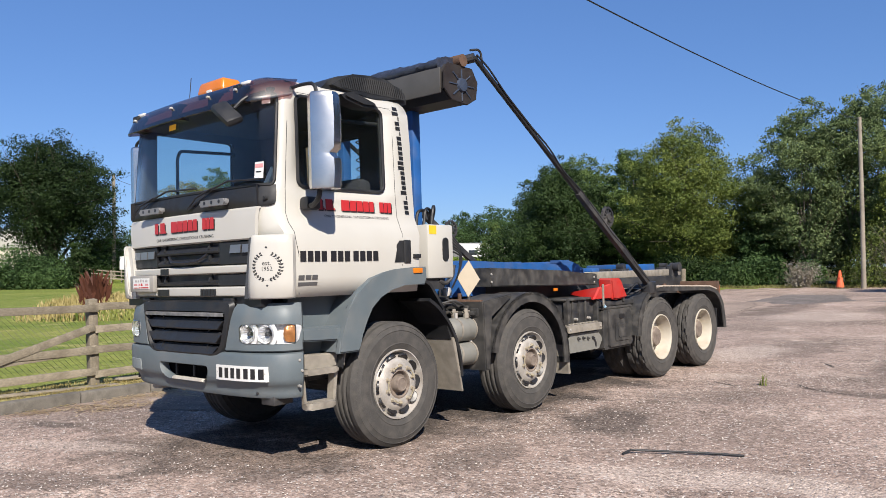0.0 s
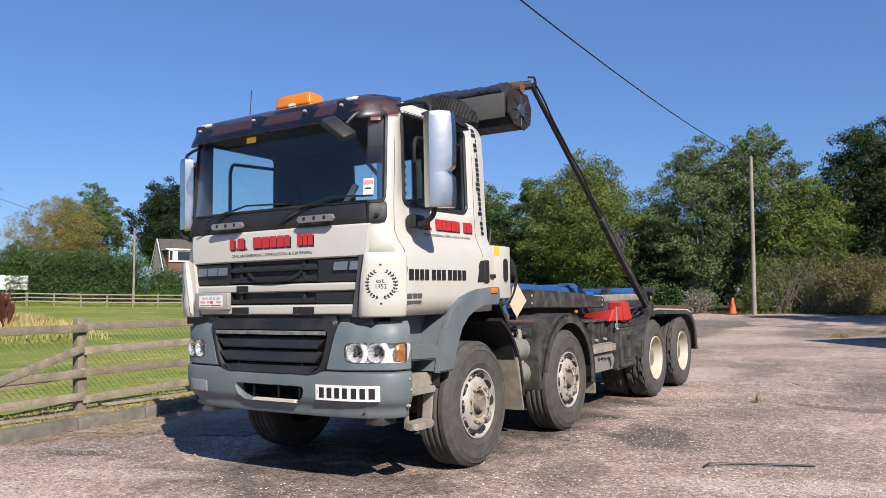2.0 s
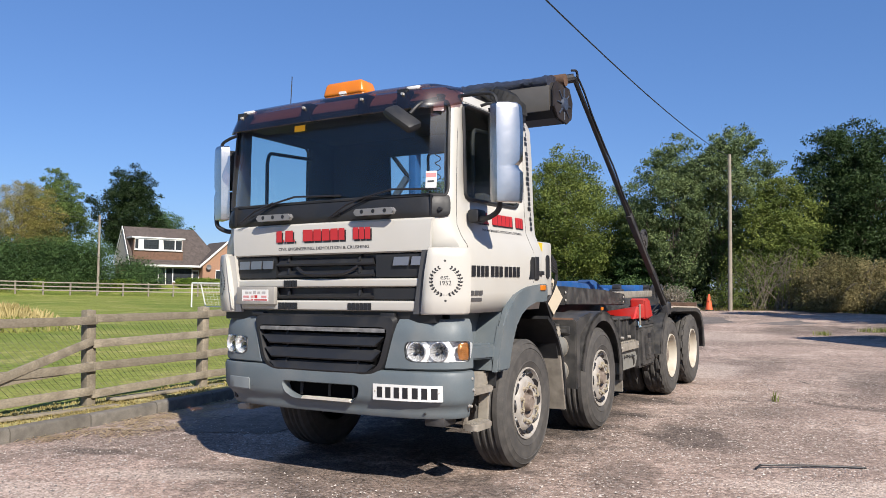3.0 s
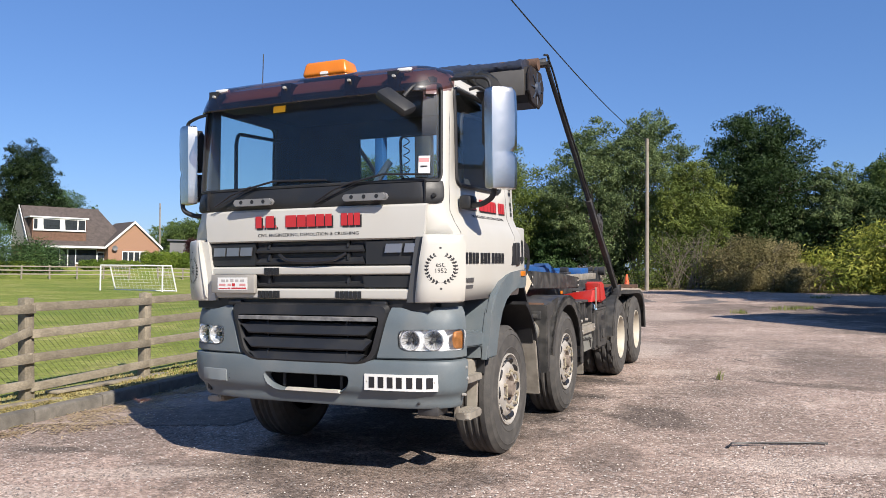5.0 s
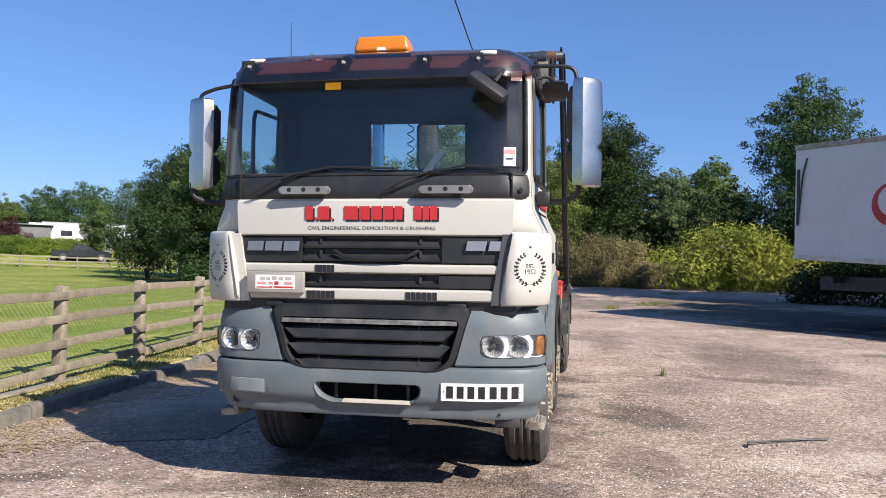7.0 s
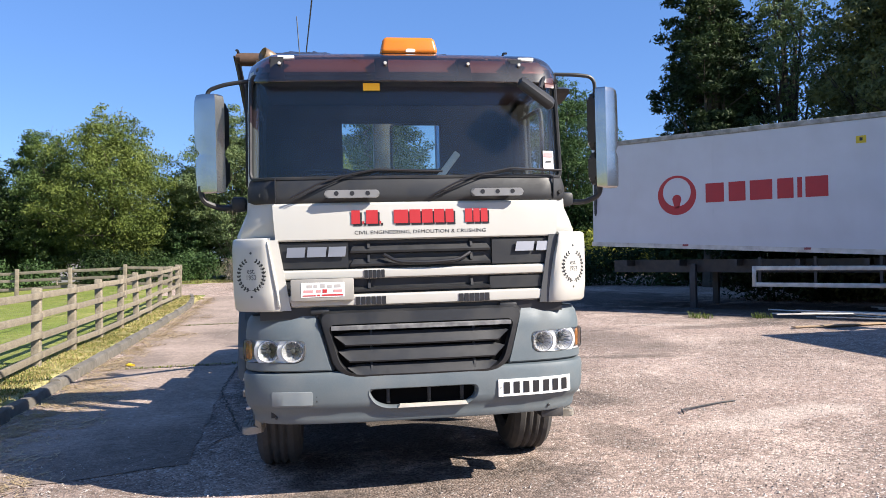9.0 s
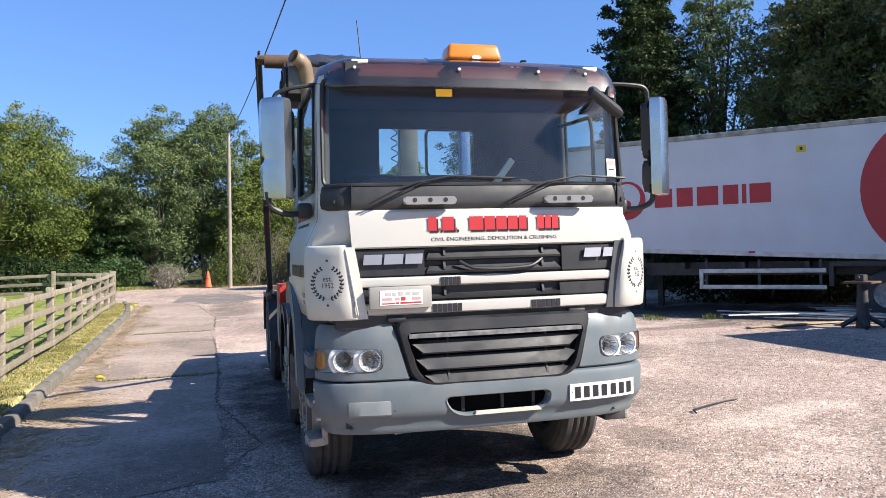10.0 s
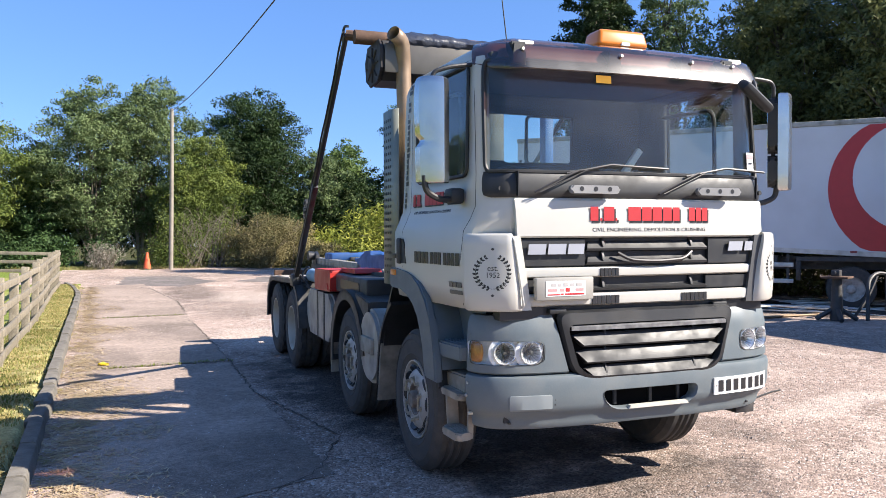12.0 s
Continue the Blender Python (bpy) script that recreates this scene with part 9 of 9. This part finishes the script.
# ---- sheeting gantry behind the cab ----
for s in (1, -1):
    bm = B()
    box(bm, 0.47, 0.56, 2.19, 2.30, 1.05, 3.1, 0.01, Matrix.Diagonal((s, 1, 1, 1)))
    part("gantry_post", bm, BLUE, truck, "blue painted gantry post")
bm = B()
box(bm, -0.12, 0.06, 2.2, 2.3, 1.1, 3.08, 0.02)
part("gantry_ram", bm, CHASSIS, truck)
bm = B()
pts = [(-0.18 + 0.03 * math.cos(k * 0.8), 2.15 + 0.03 * math.sin(k * 0.8), 2.9 - 0.012 * k) for k in range(110)]
tube(bm, pts, 0.006, 5)
part("coiled_hose", bm, BLACKP, truck)
CAPM = mat("dark_rusty_plate", (0.026, 0.020, 0.018), 0.55, 0.2, var=0.3, dirt=(0.024, 0.022, 0.022), dirt_amount=0.6, dirt_scale=8)
CAPBLUE = mat("faded_blue_hub", (0.028, 0.04, 0.068), 0.6, var=0.2)
oct_ = [(2.08, 3.40), (2.02, 3.32), (2.02, 3.16), (2.12, 3.07), (2.34, 3.05), (2.47, 3.12), (2.50, 3.28), (2.42, 3.40)]
bm = B()
prism(bm, oct_, -1.14, 1.12, "x", 0.01)
rb = part("sheet_box", bm, mat("dull_sheet_box", (0.022, 0.021, 0.021), 0.5, 0.2, var=0.25, dirt=(0.06, 0.05, 0.045), dirt_amount=0.3), truck, "dark steel sheet roller box", sharp=25)
bm = B()
box(bm, -1.13, 1.1, 2.0, 2.018, 3.12, 3.36, 0.004)
part("box_face", bm, mat("pale_box_face", (0.13, 0.12, 0.105), 0.46, 0.6, var=0.1), rb)
for s, x in ((1, 1.125), (-1, -1.145)):
    bm = B()
    prism(bm, [(2.25 + (y - 2.25) * 1.04, 3.22 + (z - 3.22) * 1.04) for y, z in oct_], x, x + s * 0.02, "x", 0.004)
    cap = part("end_cap", bm, CAPM, rb, "dark rusty eight-sided end plate")
    bm = B()
    lathe(bm, [(x + s * 0.02, 0.07), (x + s * 0.045, 0.06), (x + s * 0.05, 0.0005)], 16, "x", (0, 2.26, 3.22))
    for k in range(8):
        a = 2 * math.pi * k / 8
        tube(bm, [(x + s * 0.024, 2.26 + 0.06 * math.cos(a), 3.22 + 0.06 * math.sin(a)), (x + s * 0.024, 2.26 + 0.18 * math.cos(a), 3.22 + 0.15 * math.sin(a))], 0.008, 5)
    part("cap_spider", bm, CAPBLUE if s > 0 else CAPM, cap)
# rolled tarpaulin on top, with folds
bm = B()
rings = []
rng = random.Random(9)
for k in range(60):
    x = -1.0 + 2.08 * k / 59
    ring = []
    for a in range(16):
        t = 2 * math.pi * a / 16
        wob = 0.004 * math.sin(k * 0.9 + a * 2.1) + 0.004 * math.sin(k * 2.3 - a * 3) + rng.uniform(-0.005, 0.005)
        ring.append((x, 2.2 + (0.22 + wob) * math.cos(t), 3.40 + (0.09 + wob) * math.sin(t) + 0.015 * max(0, math.sin(t)) * math.sin(k * 0.21)))
    rings.append(ring)
ring_loft(bm, rings, True, True)
part("tarpaulin", bm, TARP, truck, "crumpled dark blue rolled tarpaulin", sharp=60)
bm = B()
lathe(bm, [(-1.32, 0.001), (-1.32, 0.06), (1.16, 0.06), (1.16, 0.001)], 14, "x", (0, 2.28, 3.46))
part("roller_tube", bm, RUST, truck, "rusty roller tube")
# swing arms
for s, xt in ((1, 1.2), (-1, -1.36)):
    top, foot = Vector((xt, 2.40, 3.50)), Vector((s * 1.20, 5.86, 1.22))
    mid = top.lerp(foot, 0.52)
    bm = B()
    u = (foot - top).normalized()
    tube(bm, [top, top.lerp(foot, 0.3), mid], 0.026, 8, True, [0.024, 0.026, 0.03])
    arm = part("swing_arm", bm, BLACKP, truck, "black tubular sheeting arm")
    bm = B()
    m = Matrix.Translation((mid + foot) / 2) @ u.to_track_quat("X", "Z").to_matrix().to_4x4()
    L = (foot - mid).length / 2
    box(bm, -L, L, -0.032, 0.032, -0.04, 0.04, 0.006, m)
    part("arm_beam", bm, CHASSIS, arm)
    bm = B()
    tube(bm, bend([top + Vector((0, -0.06, 0.06)), top + Vector((0, 0.1, 0.1)), top + Vector((0, 0.12, -0.1)), top.lerp(foot, 0.12)]), 0.012, 6)
    tube(bm, [top.lerp(foot, t) + Vector((s * 0.03, 0.012 * math.sin(t * 40), 0.02 + 0.015 * math.sin(t * 25))) for t in [k / 40 for k in range(41)]], 0.010, 5)
    tube(bm, bend([top.lerp(foot, 0.78), top.lerp(foot, 0.84) + Vector((0, -0.12, 0.02)), top.lerp(foot, 0.9)]), 0.01, 5)
    tube(bm, bend([foot, foot + Vector((0, -0.2, -0.05)), foot + Vector((0, -0.3, 0.05)), foot + Vector((-s * 0.1, -0.4, -0.1))]), 0.012, 5)
    part("arm_hose", bm, BLACKP, arm)
    bm = B()
    c = top.lerp(foot, 0.67) + Vector((0, 0.13, 0.08))
    lathe(bm, [(-0.018, 0.102), (-0.018, 0.125), (0.018, 0.125), (0.018, 0.102), (-0.018, 0.102)], 20, "x", c)
    for k in range(10):
        a = 2 * math.pi * k / 10
        tube(bm, [c + Vector((0, 0.03 * math.cos(a), 0.03 * math.sin(a))), c + Vector((0, 0.135 * math.cos(a), 0.135 * math.sin(a)))], 0.011, 5)
    lathe(bm, [(-0.03, 0.0005), (-0.03, 0.04), (0.03, 0.04), (0.03, 0.0005)], 12, "x", c)
    tube(bm, [c, top.lerp(foot, 0.68)], 0.02, 6)
    part("spoked_guide_wheel", bm, CHASSIS, arm, "black spoked guide wheel")
    bm = B()
    box(bm, s * 1.20 - 0.06, s * 1.20 + 0.06, 5.78, 5.97, 1.10, 1.26, 0.02)
    tube(bm, [(s * 0.6, 5.88, 1.18), (s * 1.24, 5.88, 1.18)], 0.05, 10)
    part("arm_pivot", bm, CHASSIS, arm)
    bm = B()
    tube(bm, [top + Vector((-s * 0.25, -0.10, -0.03)), top], 0.045, 10)
    part("arm_head", bm, CHASSIS if s > 0 else RUST, arm)

# ---- hook loader ----
for s in (1, -1):
    bm = B()
    box(bm, 0.34, 0.50, 2.75, 8.4, 1.10, 1.30, 0.012, Matrix.Diagonal((s, 1, 1, 1)))
    part("subframe_beam", bm, CHASSIS, truck, "grimy black hoist subframe beam")
    bm = B()
    prism(bm, [(2.99, 1.292), (5.14, 1.24), (5.16, 1.255), (5.16, 1.37), (5.14, 1.382), (4.42, 1.42), (4.40, 1.435), (2.99, 1.487)] if s > 0 else [(2.99, 1.292), (4.6, 1.25), (4.6, 1.33), (2.99, 1.40)], s * 0.56, s * 0.86, "x", 0.010)
    part("side_rail", bm, DUSTY, truck, "dirty black hoist side rail")
    bm = B()
    prism(bm, [(2.85, 1.30), (5.5, 1.30), (5.5, 1.45), (5.3, 1.50), (3.0, 1.575), (2.85, 1.50)], s * 0.34, s * 0.48, "x", 0.012)
    arm = part("hoist_arm", bm, BLUE, truck, "scuffed blue hoist arm")
    bm = B()
    prism(bm, [(2.72, 1.19), (3.28, 1.19), (3.30, 1.44), (3.1, 1.50), (2.74, 1.49)], s * 0.52, s * 0.56, "x", 0.006)
    part("arm_cheek", bm, BLUE, arm)
    for y, z in ((3.0, 1.34), (3.0, 1.42), (5.08, 1.28), (5.08, 1.34)):
        bm = B()
        lathe(bm, [(s * 0.86, 0.014), (s * 0.868, 0.012), (s * 0.87, 0.0005)], 8, "x", (0, y, z))
        part("rail_bolt", bm, ALU, truck)
    bm = B()
    box(bm, 0.36, 0.48, 5.3, 8.45, 1.30, 1.40, 0.012, Matrix.Diagonal((s, 1, 1, 1)))
    part("rear_beam", bm, STEPM, truck, "dusty grey rear hoist beam")
    bm = B()
    box(bm, 0.862, 0.88, 4.15, 4.22, 1.20, 1.235, 0.004, Matrix.Diagonal((s, 1, 1, 1)))
    part("side_marker", bm, AMBER, truck)
    bm = B()
    lathe(bm, [(s * 0.5, 0.001), (s * 0.5, 0.065), (s * 0.6, 0.075), (s * 0.6, 0.001)], 16, "x", (0, 8.15, 1.43))
    part("rear_roller", bm, CHASSIS, truck)
    bm = B()
    prism(bm, [(8.0, 1.28), (8.3, 1.28), (8.28, 1.45), (8.15, 1.5), (8.02, 1.45)], s * 0.44, s * 0.5, "x", 0.008)
    part("roller_bracket", bm, CHASSIS, truck)
    bm = B()
    lathe(bm, [(3.7, 0.001), (3.7, 0.075), (5.6, 0.075), (5.6, 0.05), (6.6, 0.05), (6.6, 0.001)], 16, "y", (s * 0.12, 0, 1.36))
    part("hydraulic_ram", bm, CHASSIS, truck)
for w, y0, y1, z0, z1 in ((0.30, 4.5, 4.9, 1.40, 1.50), (0.42, 4.95, 5.12, 1.45, 1.55), (0.36, 5.9, 6.1, 1.38, 1.45), (0.45, 7.1, 7.6, 1.38, 1.49), (0.3, 3.6, 3.9, 1.42, 1.50)):
    bm = B()
    box(bm, -w, w, y0, y1, z0, z1, 0.02)
    part("hoist_crosshead", bm, BLUE, truck)
for s in (1, -1):
    bm = B()
    prism(bm, [(4.95, 1.46), (5.45, 1.44), (5.40, 1.50), (5.15, 1.565), (4.95, 1.565)], s * 0.30, s * 0.46, "x", 0.01)
    part("hook_block", bm, BLUE, truck)
for x, y, r in ((0.2, 7.0, 0.05), (-0.1, 7.15, 0.045), (0.35, 8.1, 0.04)):
    bm = B()
    lathe(bm, [(-0.06, 0.0005), (-0.06, r), (0.06, r), (0.06, 0.0005)], 12, "x", (x, y, 1.455))
    box(bm, x - 0.08, x + 0.08, y - 0.12, y + 0.12, 1.38, 1.43, 0.01)
    part("hoist_latch", bm, CHASSIS, truck)
bm = B()
prism(bm, [(2.55, 1.10), (2.95, 1.10), (3.2, 1.38), (3.1, 1.5), (2.8, 1.46), (2.6, 1.3)], -0.3, 0.3, "x", 0.015)
part("hoist_nose", bm, BLUE, truck)
bm = B()
box(bm, -1.1, 1.1, 8.36, 8.44, 0.98, 1.2, 0.008)
part("tail_beam", bm, RUST, truck, "rusty rear cross beam")
for s in (1, -1):
    bm = B()
    box(bm, 0.72, 1.08, 8.44, 8.50, 1.0, 1.14, 0.01, Matrix.Diagonal((s, 1, 1, 1)))
    part("tail_lamp", bm, RED, truck)
    bm = B()
    prism(bm, [(8.0, 0.42), (8.03, 0.42), (8.06, 0.80), (8.03, 0.80)], s * 0.70, s * 1.2, "x")
    part("mud_flap", bm, BLACKP, truck)
for x in (0.94,):
    bm = B()
    box(bm, x - 0.08, x + 0.08, 0.12, 0.3, 0.50, 0.58, 0.01)
    part("bumper_bracket", bm, CHASSIS, truck)
# ---- small things on the ground ----
def stick():
    bm = B()
    pts = [(-2.63, 5.60, 0.012), (-2.60, 5.69, 0.028), (-2.3, 5.83, 0.022), (-2.0, 5.96, 0.015), (-1.83, 6.0, 0.012)]
    tube(bm, [(x, y, road_z(x, y) + z) for x, y, z in pts], 0.009, 6)
    tagged(part("broken_rubber_strip", bm, BLACKP), "curved dark rubber strip lying on the tarmac", "strip")


stick()


def blades(name, spots, count, h, material, label, seed, spread=0.25, width=0.006):
    """Tufts of single grass blades."""
    rng = random.Random(seed)
    verts, faces = [], []
    for x, y, k in spots:
        for i in range(int(count * k)):
            a, r = rng.uniform(0, 6.283), spread * k * math.sqrt(rng.random())
            px, py = x + r * math.cos(a), y + r * math.sin(a)
            z = ground_z(px, py)
            hh = h * rng.uniform(0.5, 1.2)
            t = rng.uniform(0, 6.283)
            lx, ly = math.cos(t) * hh * 0.45, math.sin(t) * hh * 0.45
            w = width * rng.uniform(0.7, 1.4)
            wx, wy = -math.sin(t) * w, math.cos(t) * w
            b = len(verts)
            verts += [(px - wx, py - wy, z - 0.01), (px + wx, py + wy, z - 0.01), (px + lx * 0.4 + wx * 0.7, py + ly * 0.4 + wy * 0.7, z + hh * 0.6),
                      (px + lx * 0.4 - wx * 0.7, py + ly * 0.4 - wy * 0.7, z + hh * 0.6), (px + lx, py + ly, z + hh * 0.95)]
            faces += [(b, b + 1, b + 2, b + 3), (b + 3, b + 2, b + 4)]
    ob = raw(name, verts, faces, material)
    return tagged(ob, label, "grass", kind="stuff")


rng = random.Random(31)
verge_spots = [(-9.75 + rng.uniform(-0.45, 0.35), rng.uniform(2.0, 27), rng.uniform(0.5, 1.2)) for i in range(420)]
blades("verge_grass", verge_spots, 55, 0.035, DRY, "dry straw-coloured grass on the verge", 32, 0.22)
blades("verge_grass", [(x, y, k) for x, y, k in verge_spots if y > 7], 45, 0.035, TUFT, "green grass on the verge", 33, 0.22)
def straws(name, spots, count, length, material, label, seed, spread):
    """Loose dead stalks lying flat on the ground."""
    rng = random.Random(seed)
    verts, faces = [], []
    for x, y, k in spots:
        for i in range(int(count * k)):
            px, py = x + rng.gauss(0, spread * k), y + rng.gauss(0, spread * k)
            z = ground_z(px, py) + rng.uniform(0.008, 0.02)
            t, q = rng.uniform(0, 6.283), length * rng.uniform(0.3, 1.2)
            w = rng.uniform(0.0025, 0.007)
            dx, dy, dz = math.cos(t) * q / 2, math.sin(t) * q / 2, rng.gauss(0, 0.06) * q
            wx, wy = -math.sin(t) * w, math.cos(t) * w
            b = len(verts)
            verts += [(px - dx - wx, py - dy - wy, z - dz), (px + dx - wx, py + dy - wy, z + dz), (px + dx + wx, py + dy + wy, z + dz), (px - dx + wx, py - dy + wy, z - dz)]
            faces.append((b, b + 1, b + 2, b + 3))
    return tagged(raw(name, verts, faces, material), label, "straw", kind="stuff")


straws("kerb_litter", [(-9.08 + abs(rng.gauss(0, 0.15)), rng.uniform(4.0, 27), rng.uniform(0.3, 1.0)) for i in range(420)], 34, 0.085, STRAW, "dead straw-brown grass blown against the kerb", 34, 0.11)
straws("kerb_litter", [(-8.85 + rng.uniform(-0.15, 0.5), rng.choice((5.2, 7.2, 8.6, 9.1, 15.5, 19.5)) + rng.gauss(0, 0.35), 0.7) for i in range(60)], 70, 0.11, STRAW, "dead straw-brown grass blown on the slabs", 38, 0.2)
straws("kerb_litter", [(-9.55 + rng.gauss(0, 0.2), rng.uniform(4.0, 27), rng.uniform(0.4, 1.0)) for i in range(260)], 50, 0.09, DRY, "dry cut grass on the verge", 39, 0.14)
blades("joint_grass", [(-8.7 + 1.6 * k / 40, 10.82 + rng.uniform(-0.03, 0.03), 0.3) for k in range(41)] + [(-8.7 + 1.6 * k / 30, 17.5, 0.3) for k in range(31)], 18, 0.04, TUFT, "grass growing in the slab joints", 35, 0.15)
blades("weed_tuft", [(-2.7, 9.6, 0.16), (-0.9, 24.5, 1.3), (-0.3, 24.9, 1.0), (-2.2, 22.8, 0.8), (0.8, 30.5, 1.2), (2.5, 14.2, 0.9), (3.6, 13.6, 0.7)], 110, 0.14, TUFT, "small green weeds growing through the tarmac", 36, 0.3)
blades("edge_grass", [(x, yard_edge(x) + rng.uniform(-0.2, 0.9), rng.uniform(0.6, 1.4) * (1.0 if x < -2 else 0.35)) for x in [-12 + 26 * k / 200 for k in range(201)]], 34, 0.13, EDGEG, "rough dry grass along the yard's edge", 37, 0.35, 0.008)


def stones(count, seed):
    """Loose grit on the tarmac."""
    rng = random.Random(seed)
    verts, faces = [], []
    for i in range(count):
        x, y = rng.uniform(-9, 3.5), 2.2 + 13 * rng.random() ** 1.6
        if (-6.9 < x < -4.2 and y > 3.9) or (x < -6.9 and y > 5.5 and rng.random() < 0.85):
            continue
        r = rng.uniform(0.004, 0.011) * (1.5 if rng.random() < 0.06 else 1)
        z = road_z(x, y) + 0.006
        b = len(verts)
        for dx, dy, dz in ((1, 0, 0), (-0.5, 0.87, 0), (-0.5, -0.87, 0), (0.1, 0.1, 0.9)):
            verts.append((x + dx * r * rng.uniform(0.7, 1.4), y + dy * r * rng.uniform(0.7, 1.4), z + dz * r))
        faces += [(b, b + 1, b + 3), (b + 1, b + 2, b + 3), (b + 2, b, b + 3)]
    return tagged(raw("loose_grit", verts, faces, leaf_mat("grit", (0.16, 0.14, 0.13), (0.55, 0.5, 0.46), 1.4)), "loose pale grit scattered on the tarmac", "grit", kind="stuff")


stones(16000, 41)
